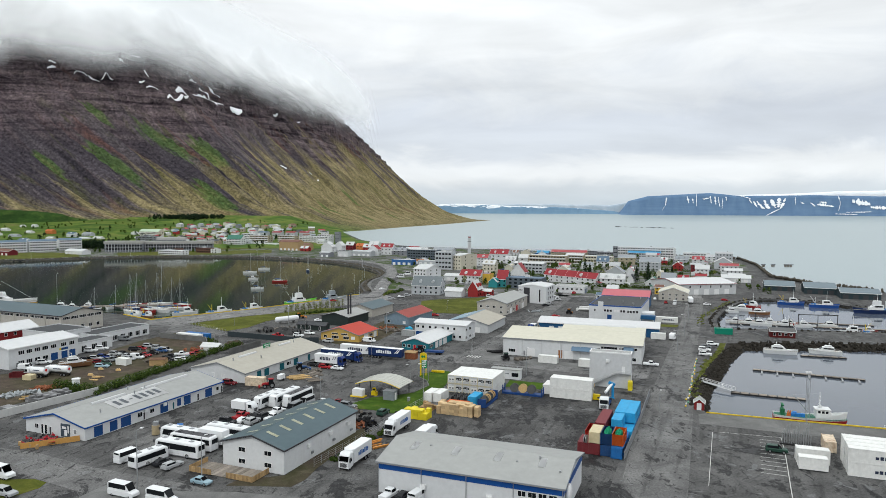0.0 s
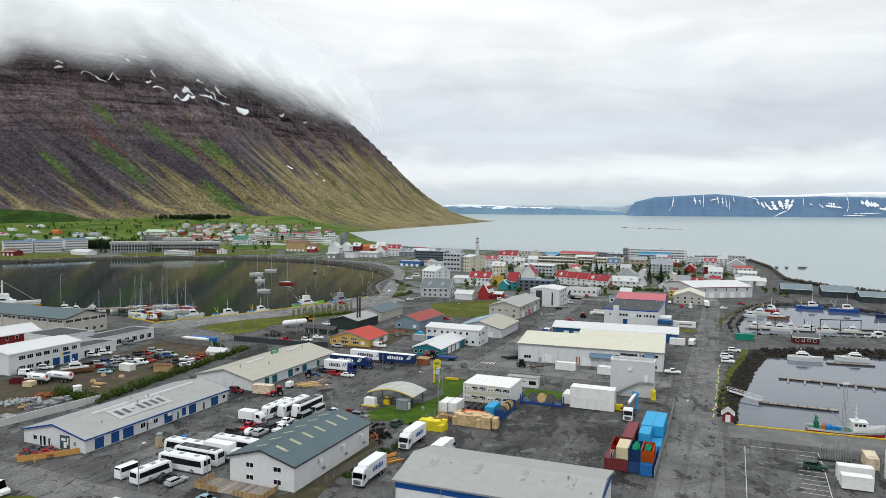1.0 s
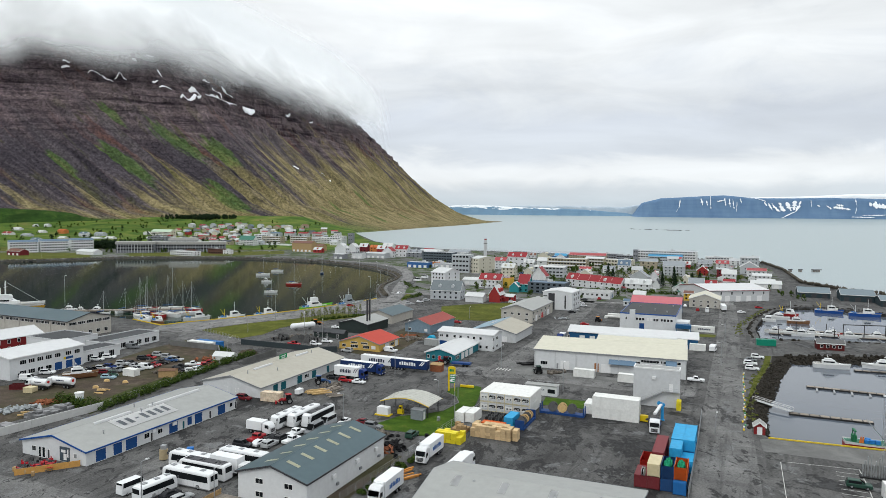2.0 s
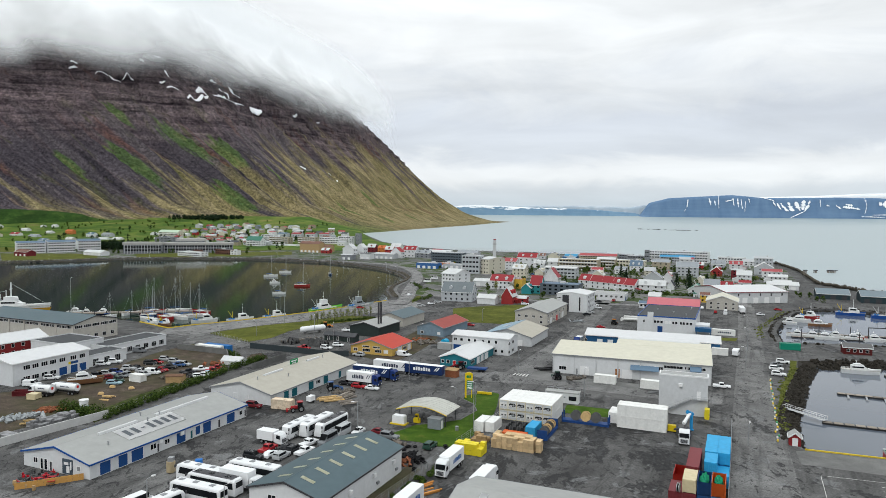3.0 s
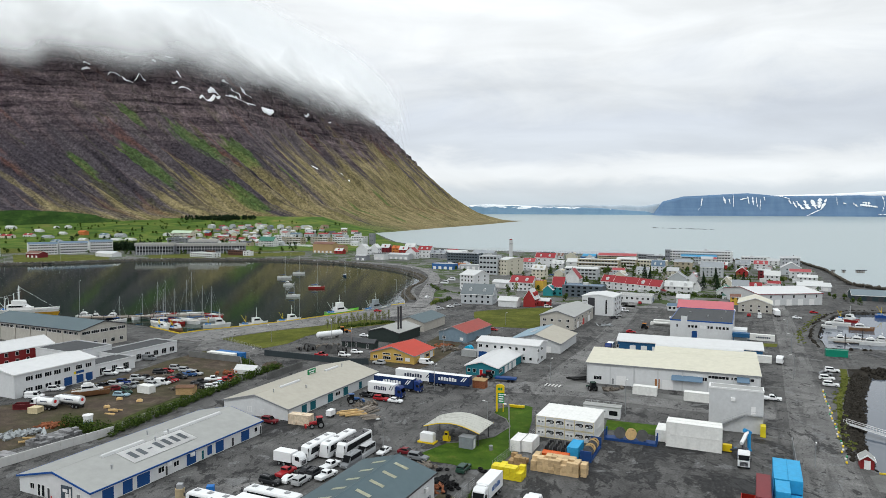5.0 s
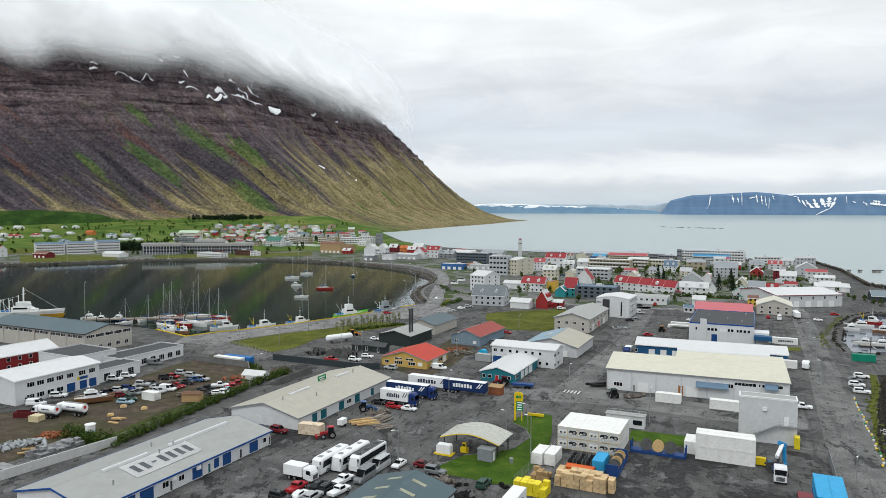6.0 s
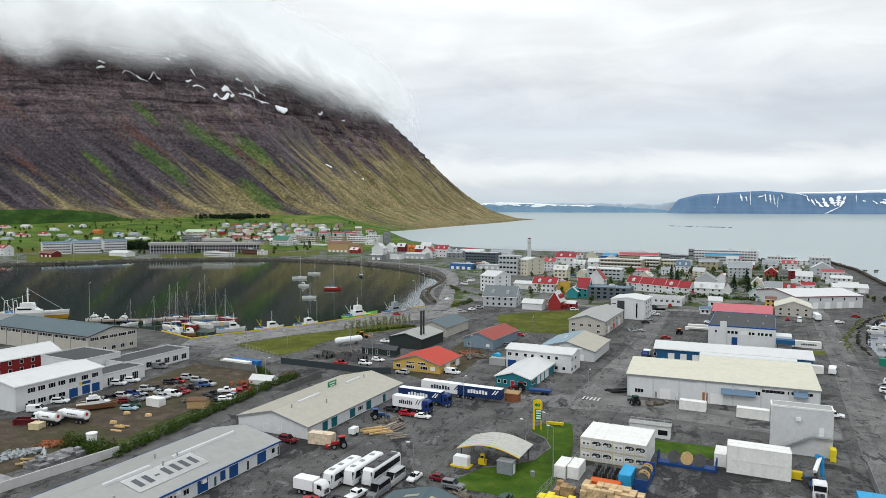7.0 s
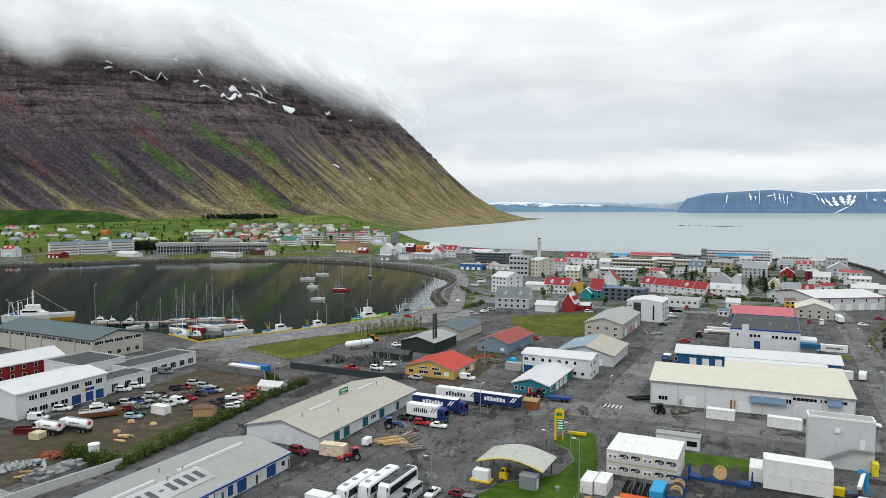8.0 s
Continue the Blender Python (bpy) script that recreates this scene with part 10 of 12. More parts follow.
pontoon(111.1, 239.4, 142.0, 224.7, 1.6, "grey floating pontoon with short steel fingers", 7)
pontoon(90.5, 208.4, 109.5, 200.4, 1.8, "floating timber pontoon in the basin")
pontoon(140.8, 264.0, 156.0, 259.6, 1.8, "floating pontoon below the rock bank", 0)
pontoon(145.0, 341.0, 215.0, 322.0, 2.2, "long floating pontoon with moored boats", 9)
pontoon(148.0, 352.0, 214.0, 336.0, 2.0, "floating pontoon with moored boats", 9)
gang = thing("gangway", 87.9, 212.9, -.6, -57, "white steel gangway sloping to the pontoon", "gangway")
bm = bmesh.new()
for s in (-1, 1):
    tube(bm, (-6, s * .7, 1.6), (6, s * .7, 1.0), .06)
    tube(bm, (-6, s * .7, .6), (6, s * .7, 0), .06)
    for i in range(9):
        tube(bm, (-6 + 1.5 * i, s * .7, .6 - .075 * i), (-6 + 1.5 * i, s * .7, 1.6 - .075 * i), .04)
part("handrail", bm, frame_white, gang)
bm = bmesh.new()
prism(bm, [(-6, .55), (6, -.05), (6, .05), (-6, .65)], -.65, .65, "y")
part("walkway", bm, steel, gang)

# small red hut on the quay corner
hut = house("tool_hut", "tiny red hut with a grey roof and white door", "hut", 72.3, 186.0, 3.0, 2.6, 68, 2.1, 3.1, red_wall, roof_light, frame_white, .2)
put_opening(hut, 3.0, 2.6, "L", 0, 0, 1.2, 1.9, "door", frame_white)
rh = house("harbour_house", "long dark red harbour hut on the breakwater", "hut", 149.5, 297.0, 10, 5, -17, 2.8, 4.0, surface("dark_red_hut_wall", (0.085, 0.014, 0.014), 0.8), surface("grey_felt_hut_roof", (0.12, 0.12, 0.12), 0.8), frame_white, .3)
for i in range(4):
    put_opening(rh, 10, 5, "F", -3.3 + 2.2 * i, .9, 1.1, 1.2)
house("skip", "green steel waste skip on the quay", "skip", 126.6, 303.6, 7.5, 2.6, -15, 2.4, 2.6, paint("green_skip_paint", (0.01, 0.20, 0.13)), paint("green_skip_lid", (0.012, 0.17, 0.11)), flat=True)
# ramp of piles out at sea
for x, y, w in ((322, 706, 2), (330, 704, 2), (340, 704, 2), (356, 704, 8)):
    k = thing("mooring_dolphin", x, y, SEA, 0, "dark old timber mooring dolphin standing in the fjord", "pier")
    bm = bmesh.new()
    for i in range(max(2, int(w / 1.6))):
        tube(bm, (-w / 2 + 1.6 * i, -1, -3), (-w / 2 + 1.6 * i, -1, 2.4), .4)
        tube(bm, (-w / 2 + 1.6 * i, 1, -3), (-w / 2 + 1.6 * i, 1, 2.4), .4)
    part("pile", bm, grey_wood, k)
    bm = bmesh.new()
    box(bm, -w / 2 - .6, -1.6, 2.2, w / 2 + .6, 1.6, 2.8)
    part("cap", bm, trim_dark, k)

# ---- fuel station ----
AX = radians(68)
AV, BV = Vector((math.cos(AX), math.sin(AX))), Vector((math.sin(AX), -math.cos(AX)))


def at(x, y, u, v):
    """A point u metres to the right (along the street) and v metres away from (x, y)."""
    return x + BV.x * u + AV.x * v, y + BV.y * u + AV.y * v


station = thing("fuel_canopy", -16.2, 200.2, 0.0, -22, "arched pale corrugated canopy over the fuel pumps", "canopy")
sheet = surface("pale_translucent_sheet", (0.42, 0.42, 0.385), 0.5, 0, 0.08, 0.8, 0.3, 0.3)
for i in range(14):
    def strip(bm, i=i):
        y0, y1 = -4.6 + 9.2 * i / 14, -4.6 + 9.2 * (i + 1) / 14 - .03
        pts = []
        for k in range(11):
            f = k / 10
            pts.append((-7.2 + 14.4 * f, 3.3 + 1.55 * math.sin(math.pi * f)))
        a = [[bm.verts.new((x, yy, z + dz)) for x, z in pts] for yy, dz in ((y0, 0), (y1, 0), (y1, .08 + .05 * (i % 2)), (y0, .08 + .05 * (i % 2)))]
        for k in range(10):
            for q in range(4):
                bm.faces.new((a[q][k], a[q][k + 1], a[(q + 1) % 4][k + 1], a[(q + 1) % 4][k]))
        bmesh.ops.recalc_face_normals(bm, faces=bm.faces[:])
    bm = bmesh.new()
    strip(bm)
    part("roof_sheet", bm, sheet, station)
for s in (-1, 1):
    bm = bmesh.new()
    for k in range(10):
        f0, f1 = k / 10, (k + 1) / 10
        tube(bm, (-7.2 + 14.4 * f0, s * 4.65, 3.25 + 1.55 * math.sin(math.pi * f0)), (-7.2 + 14.4 * f1, s * 4.65, 3.25 + 1.55 * math.sin(math.pi * f1)), .1, seg=6)
    part("edge_beam", bm, yellow_paint, station)
for x, y in ((-6.6, -3.5), (-6.6, 3.5), (4.2, -3.8), (6.4, -3.4), (6.4, 3.5)):
    bm = bmesh.new()
    tube(bm, (x, y, 0), (x, y, 3.6), .14, seg=8)
    part("post", bm, trim_dark, station)


def simple(name, label, cat, x, y, z, yaw, parts, group=""):
    root = thing(name, x, y, z, yaw, label, cat, group)
    for pn, mat, build in parts:
        bm = bmesh.new()
        build(bm)
        part(pn, bm, mat, root)
    return root


simple("kiosk", "grey metal service kiosk under the canopy", "kiosk", -14.0, 193.6, 0.0, -22, [("wall", surface("grey_kiosk_panel", (0.20, 0.22, 0.24), 0.5), lambda bm: box(bm, -1.7, -1.2, 0, 1.7, 1.2, 2.6)), ("roof", trim_grey, lambda bm: box(bm, -1.8, -1.3, 2.6, 1.8, 1.3, 2.72)), ("door", frame_white, lambda bm: box(bm, 1.7, -.5, 0, 1.76, .5, 2.1))])
simple("pump_cabinet", "white rounded tank cabinet on a yellow plinth", "cabinet", -23.5, 196.8, 0.0, -22, [("cabinet", box_white, lambda bm: loft(bm, [(-1.7, .8, .3, 2.0), (-1.5, .9, .3, 2.3), (1.5, .9, .3, 2.3), (1.7, .8, .3, 2.0)])), ("plinth", yellow_paint, lambda bm: box(bm, -2.2, -1.2, 0, 2.2, 1.2, .28))])
simple("fuel_pump", "bright yellow fuel pump", "pump", -19.0, 198.0, 0.0, -22, [("body", yellow_paint, lambda bm: (box(bm, -.9, -.35, 0, .9, .35, 1.2), box(bm, -.45, -.3, 1.2, .45, .3, 2.3))), ("display", glass_mat, lambda bm: box(bm, -.35, -.34, 1.5, .35, -.29, 2.0)), ("hose", tyre_mat, lambda bm: tube(bm, (.6, -.4, 1.3), (.8, -.5, .4), .05))])
simple("price_sign", "tall yellow fuel price pylon with green panel", "sign", -5.3, 222.5, 0.0, -10, [("post", yellow_paint, lambda bm: (box(bm, -1.15, -.2, 0, -.65, .2, 7.2), box(bm, .75, -.1, 0, 1.0, .1, 5.4))), ("head", yellow_paint, lambda bm: prism(bm, [(-1.15, 5.3), (1.15, 5.3), (1.15, 7.2), (.8, 7.5), (.2, 7.7), (-.6, 7.6), (-1.15, 7.3)], -.22, .22, "y")), ("price_panel", green_paint, lambda bm: box(bm, -.6, -.15, 2.6, 1.1, .15, 5.3)), ("emblem", green_paint, lambda bm: (tube(bm, (-.3, -.26, 6.4), (-.3, -.2, 6.4), .42, seg=14), box(bm, .2, -.26, 6.05, .6, -.2, 6.8))), ("price_bar", mark_white, lambda bm: [box(bm, -.4, -.18, 2.9 + .62 * i, .9, -.15, 3.2 + .62 * i) for i in range(4)])])
simple("bench_barrier", "yellow low barrier on the lawn edge", "barrier", -.5, 226.5, 0.1, -15, [("rail", yellow_paint, lambda bm: box(bm, -2.2, -.3, .1, 2.2, .3, .75)), ("foot", concrete, lambda bm: (box(bm, -2.0, -.35, 0, -1.5, .35, .12), box(bm, 1.5, -.35, 0, 2.0, .35, .12)))])
beam("kerb", [(-19.0, 196.0), (-13.4, 197.6), (-7.6, 201.2), (-3.2, 209.4), (-4.0, 215.9), (-7.1, 220.9), (-6.1, 225.1)], .18, .25, concrete, "pale concrete kerb round the lawn")
simple("litter_bin", "round grey litter bin on the lawn", "bin", -8.6, 192.0, 0.06, 0, [("drum", steel, lambda bm: tube(bm, (0, 0, 0), (0, 0, .95), .45, seg=12)), ("lid", trim_grey, lambda bm: tube(bm, (0, 0, .95), (0, 0, 1.05), .5, .4, seg=12))])


def lamp_post(x, y, h, yaw, label="tall grey steel street lamp", arm=1.2):
    key = (round(h, 1), arm)
    root = thing("street_lamp", x, y, 0.0, yaw, label, "lamp", "street lamps")
    share("pole", cached(("pole", *key), steel, lambda bm: (tube(bm, (0, 0, 0), (0, 0, h), .11, .07, 8), tube(bm, (0, 0, h), (arm, 0, h + .15), .05, seg=6))), root)
    share("lamp_head", cached(("lamp_head",), frame_white, lambda bm: loft(bm, [(-.4, .1, -.05, .08), (-.1, .17, -.09, .12), (.4, .12, -.05, .06)])), root, pose(arm, 0, h + .15))


for x, y, h, w in ((-93.5, 351.8, 14.4, 150), (-210.3, 371.7, 19, 90), (-4.4, 192.0, 10.5, 150), (-3.4, 214.8, 6.5, 150), (-9.0, 209.0, 6.5, 150), (3.1, 366.5, 6.0, 60), (-57.6, 127.8, 12, 60), (-33.0, 188.0, 8, 200), (-47.0, 133.0, 9, 60), (-88, 263, 8, 0), (-72, 320, 9, 100), (-60, 300, 9, 100), (-97, 318, 7, 200), (-115, 322, 7, 200), (28.8, 223.0, 9, 60), (61.0, 185.0, 5, 60), (-52, 430, 10, 60), (-24, 300, 9, 60), (62, 395, 8, 60), (93, 265, 8, 150), (108, 300, 9, 150), (122, 335, 9, 150), (-24.5, 243, 8, 60), (12, 254, 8, 60)):
    lamp_post(x, y, h, w)
for i in range(0, 90, 6):
    seg, _ = along(np.array(bay_north[1:], float), 90, 6)
    lamp_post(float(seg[i][0]) - 6.0, float(seg[i][1]) + 6.0, 8.0, 200)

# ---- yards: boxes, reels, timber, scrap ----
bright_yellow = surface("yellow_plastic_tubs", (0.68, 0.56, 0.03), 0.5, 0, 0.06, 1.0, 0.2, 0.5, 0, False, .08)
crate_wood = surface("pale_crate_timber", (0.52, 0.38, 0.22), 0.85, 0, 0.12, 1.5, 0.25, 0.5, 0.1, False, 0.18)


def crate_mesh(w, d, h, mat):
    """A slatted crate: three bands of boards over a core set back."""
    def build(bm):
        t = h / 3.0
        for i in range(3):
            box(bm, -w / 2, -d / 2, i * t + .04, w / 2, d / 2, (i + 1) * t - .03)
        box(bm, -w / 2 + .07, -d / 2 + .07, .0, w / 2 - .07, d / 2 - .07, h - .08)
    return cached(("crate", w, d, h), mat, build)


def stack(name, label, x, y, nx, ny, nz, w, d, h, mat, seed=1, drop=.12, group="stacked crates"):
    r = random.Random(seed)
    for i in range(nx):
        for j in range(ny):
            top = nz - (1 if r.random() < drop * 2 else 0)
            for k in range(top):
                px, py = at(x, y, i * (w + .06), j * (d + .06))
                ob = new(name, crate_mesh(w, d, h, mat))
                ob.matrix_basis = pose(px + r.uniform(-.04, .04), py + r.uniform(-.04, .04), .05 + k * h, 0, 0, -22 + r.uniform(-2, 2))
                tagged(ob, label, "crate", group)


stack("tub", "bright yellow stackable plastic fish tub", -8.2, 176.0, 5, 3, 3, 1.25, 1.1, .85, bright_yellow, 2)
stack("crate", "pale slatted timber crate in a yard stack", 0.2, 180.2, 8, 4, 4, 1.22, 1.05, .72, crate_wood, 3)
stack("crate", "weathered timber crate in a loose stack", -4.4, 183.5, 3, 3, 2, 1.2, 1.1, .9, plank, 4, .3)
stack("crate", "pale slatted timber crate in a yard stack", 10.2, 177.0, 1, 2, 3, 1.2, 1.1, .9, crate_wood, 5)
stack("pallet_box", "yellow pallet box beside the ice tower", 58.2, 205.0, 1, 2, 3, 1.2, 1.1, .9, bright_yellow, 6)
stack("pallet_box", "timber pallet box under the outside stair", 44.0, 211.0, 4, 1, 1, 1.3, 1.1, .9, crate_wood, 7)


def reel(x, y, z, yaw, r, w, wood, label):
    root = thing("cable_reel", x, y, z, yaw, label, "reel", "cable reels")
    for s in (-1, 1):
        share("flange", cached(("flange", r), wood, lambda bm: (bmesh.ops.create_cone(bm, cap_ends=True, segments=20, radius1=r, radius2=r, depth=.1, matrix=pose(0, 0, 0, 90)), box(bm, -.2, -.08, -.2, .2, .08, .2))), root, pose(0, s * w / 2, r))
    share("wound_cable", cached(("wound_cable", r, w), tyre_mat, lambda bm: bmesh.ops.create_cone(bm, cap_ends=True, segments=18, radius1=r * .72, radius2=r * .72, depth=w, matrix=pose(0, 0, 0, 90))), root, pose(0, 0, r))


dark_wood = surface("dark_grey_reel_wood", (0.10, 0.10, 0.10), 0.8, 0, 0.15, 1.0, 0.3, 0.5)
flatrack = thing("flat_rack", 25.0, 199.6, 0.05, -22, "dark blue steel flat rack carrying cable reels", "container")
rack_blue = surface("dark_blue_rack_steel", (0.015, 0.05, 0.17), 0.5, 0, 0.08, 1.5, 0.3, 0.5)
bm = bmesh.new()
box(bm, -6.1, -1.22, 0, 6.1, 1.22, .6)
part("bed", bm, rack_blue, flatrack)
for s in (-1, 1):
    for q in (-1, 1):
        bm = bmesh.new()
        box(bm, min(s * 6.1, s * 5.8), min(q * 1.22, q * .9), .6, max(s * 6.1, s * 5.8), max(q * 1.22, q * .9), 2.6)
        part("post", bm, rack_blue, flatrack)
for i, wd in enumerate((dark_wood, new_wood, dark_wood)):
    px, py = at(25.0, 199.6, -2.6 + 2.6 * i, 0)
    reel(px, py, .65, 68 + 90, 1.25, 1.3, wd, "large cable reel lashed on the flat rack")
rack2 = thing("flat_rack", 14.0, 190.5, 0.05, 68, "dark blue steel flat rack carrying pale wooden reels", "container")
bm = bmesh.new()
box(bm, -5.5, -1.22, 0, 5.5, 1.22, .5)
box(bm, -5.5, -1.22, .5, -5.2, 1.22, 2.4)
box(bm, 5.2, -1.22, .5, 5.5, 1.22, 2.4)
part("bed", bm, rack_blue, rack2)
for i in range(4):
    px, py = at(14.0, 190.5, 0, -3.2 + 2.0 * i)
    reel(px, py, .55, -22, 1.15, 1.2, new_wood if i % 2 else dark_wood, "wooden cable reel standing on a flat rack")
for i in range(3):
    for j in range(3):
        px, py = at(4.2, 190.5, 1.9 * i, 2.1 * j)
        reel(px, py, .1, 68, 1.0, 1.1, dark_wood, "dark cable reel standing in the container yard")
container(*at(-2.0, 194.0, 0, 0), .05, 68, 6.06, "white", label="white canvas-topped container in the yard")
container(*at(.6, 193.5, 0, 0), .05, 68, 6.06, "white", label="white canvas-topped container in the yard")
container(*at(5.5, 187.0, 0, 0), .05, -22, 6.06, "orange", H=1.4, label="low orange-red open half-height container")
container(*at(10.4, 190.0, 0, 0), .05, 248, 6.06, "skyblue", label="sky-blue container with open white doors")
for i in range(30):
    r = random.Random(100 + i)
    px, py = at(-78.0, 301.0, r.uniform(-3, 16), r.uniform(-2, 5))
    reel(px - 0.0, py, .05, r.uniform(0, 180), r.uniform(.7, 1.3), 1.0, dark_wood, "old grey cable reel heaped in the yard")
reel(33.3, 149.6, 2.66, 60, .9, .4, steel, "pale steel reel standing on the dark red containers")

# nets in the open containers
net_mat = surface("green_nylon_net", (0.01, 0.20, 0.10), 0.9, 0, 0.3, 4.0, 0.3, 1.0)


def heap(name, label, cat, x, y, z, sx, sy, sz, mat, seed, kind=""):
    bm = bmesh.new()
    bmesh.ops.create_icosphere(bm, subdivisions=3, radius=1)
    for v in bm.verts:
        n = noise.fractal(v.co * 2.2 + Vector((seed, 0, 0)), 1.0, 2.0, 4)
        v.co = Vector((v.co.x * sx * (1 + .3 * n), v.co.y * sy * (1 + .3 * n), max(-.05, v.co.z) * sz * (1 + .6 * n)))
    ob = link_mesh(name, bm, mat)
    ob.matrix_basis = pose(x, y, z, 0, 0, 68)
    return tagged(ob, label, cat, kind=kind)


for u in (1.25, 3.75):
    px, py = at(40.9, 146.6, -u, 3.0)
    heap("fishing_net", "heap of green fishing net in an open container", "net", px, py, 4.4, 2.2, .8, 1.1, net_mat, int(u * 3))
heap("soil_mound", "dark brown heap of soil in the yard", "heap", -83.0, 272.0, 0, 4, 3, 1.6, gravel, 3)


def timber_pile(x, y, yaw, n, L, mat, label, seed):
    r = random.Random(seed)
    root = thing("timber_pile", x, y, 0.05, yaw, label, "timber")
    for i in range(n):
        k = share("beam", cached(("beam", L), mat, lambda bm: box(bm, -L / 2, -.13, 0, L / 2, .13, .26)), root, pose(r.uniform(-.8, .8), r.uniform(-2.2, 2.2), .27 * (i % 3), 0, 0, r.uniform(-9, 9)))


timber_pile(-45.5, 218.0, 30, 16, 6.0, new_wood, "loose stack of pale timber beams", 1)
timber_pile(-41.0, 220.5, 60, 18, 5.0, grey_wood, "weathered grey timber scattered in a pile", 2)
timber_pile(-39.5, 214.0, 20, 10, 4.0, grey_wood, "weathered timber offcuts in a heap", 3)
timber_pile(-14.0, 154.5, 40, 8, 3.6, surface("orange_timber", (0.55, 0.24, 0.06), 0.7), "orange timber beams bundled by the lorry", 4)
timber_pile(22.3, 261.0, 20, 12, 7.0, chassis_mat, "dark steel sections stacked by the street", 5)
timber_pile(80.0, 372.0, -22, 14, 9.0, concrete, "pale concrete pipes stacked in the yard", 6)
timber_pile(-109.5, 215.5, -10, 6, 3.0, new_wood, "pale boards lying in the scrap yard", 7)
timber_pile(-117.0, 192.0, 20, 8, 4.0, new_wood, "pale boards by the scrap metal", 8)
stack("stone_pallet", "pallet of grey paving stone in the yard", -115.8, 189.2, 4, 9, 3, 1.3, 1.15, .6, surface("grey_paving_stone", (0.20, 0.20, 0.205), 0.9, 0, 0.15, 1.0, 0.3, 0.5, 0.2, False, 0.35), 9, .3, "stone pallets")
stack("stone_pallet", "pallet of grey paving stone in the yard", -118.0, 181.5, 4, 2, 1, 1.5, 1.3, .8, MATS["grey_paving_stone"], 10, .0, "stone pallets")


def scrap(x, y, w, d, n, seed, label, mats):
    """A heap of loose pieces that nobody could count."""
    r = random.Random(seed)
    bm = bmesh.new()
    for i in range(n):
        m = Matrix.LocRotScale((r.gauss(0, w / 2.6), r.gauss(0, d / 2.6), r.uniform(.05, .7)), Euler((r.uniform(-.6, .6), r.uniform(-.6, .6), r.uniform(0, 3.1))), (r.uniform(.2, 1.3), r.uniform(.1, .5), r.uniform(.05, .4)))
        for v in box(bm, -1, -1, -1, 1, 1, 1):
            v.co = m @ v.co
    ob = link_mesh("scrap_heap", bm, mats)
    ob.matrix_basis = pose(x, y, 0, 0, 0, 20)
    tagged(ob, label, "scrap", kind="stuff")


scrap_mix = surface("mixed_scrap_metal", (0.14, 0.12, 0.10), 0.7, 0.3, 0.5, 3.0, 0.4, 1.0)
pale_scrap = surface("pale_scrap_sheets", (0.27, 0.29, 0.30), 0.6, 0.2, 0.3, 2.0, 0.4, 1.0)
rust_scrap = surface("rusty_scrap", (0.22, 0.08, 0.04), 0.9, 0, 0.4, 3.0, 0.4, 1.0)
for a in ((-123.0, 196.0, 7, 4, 60, 1, "pale scrap sheets heaped in the yard", pale_scrap), (-118.5, 203.0, 5, 3, 36, 2, "rusty scrap heaped in the yard", rust_scrap), (-22.0, 307.0, 6, 5, 60, 3, "mixed scrap heaped behind the yellow house", scrap_mix), (-25.5, 312.0, 5, 3, 40, 4, "rusty scrap heaped behind the yellow house", rust_scrap), (-12.0, 302.0, 4, 3, 30, 5, "pale scrap pipes by the storage container", pale_scrap), (-101.0, 241.0, 6, 3, 40, 6, "mixed scrap in the car yard", scrap_mix), (-94.0, 262.0, 6, 3, 34, 7, "rusty scrap in the car yard", rust_scrap), (-74.0, 308.0, 9, 3, 60, 8, "cable and reel scrap along the fence", scrap_mix), (-19.0, 172.0, 3, 5, 50, 9, "black tyres and scrap behind the hall", tyre_mat), (-24.0, 180.0, 4, 3, 30, 10, "mixed scrap behind the hall", scrap_mix), (20.0, 318.0, 4, 3, 40, 11, "timber and pallets by the grey hall", plank), (-112.0, 255.0, 8, 3, 40, 12, "mixed scrap along the hedge", scrap_mix), (52.0, 368.0, 4, 3, 30, 13, "blue and white tubs by the beige hall", pale_scrap), (-20.5, 168.0, 3, 3, 20, 14, "rusty scrap behind the hall", rust_scrap), (30, 247, 5, 1.5, 20, 15, "pallets and scrap against the warehouse", scrap_mix), (-43, 226, 4, 2, 24, 16, "machine scrap by the hall", scrap_mix)):
    scrap(*a)

simple("gas_tank", "white horizontal gas tank on saddles", "tank", -74.0, 326.0, 0.05, 40, [("tank", box_white, lambda bm: (tube(bm, (-5, 0, 2.2), (5, 0, 2.2), 1.3, seg=20), bmesh.ops.create_uvsphere(bm, u_segments=16, v_segments=8, radius=1.3, matrix=pose(-5, 0, 2.2)), bmesh.ops.create_uvsphere(bm, u_segments=16, v_segments=8, radius=1.3, matrix=pose(5, 0, 2.2)))), ("saddle", concrete, lambda bm: (box(bm, -3.8, -1, 0, -3.2, 1, 1.3), box(bm, 3.2, -1, 0, 3.8, 1, 1.3)))])


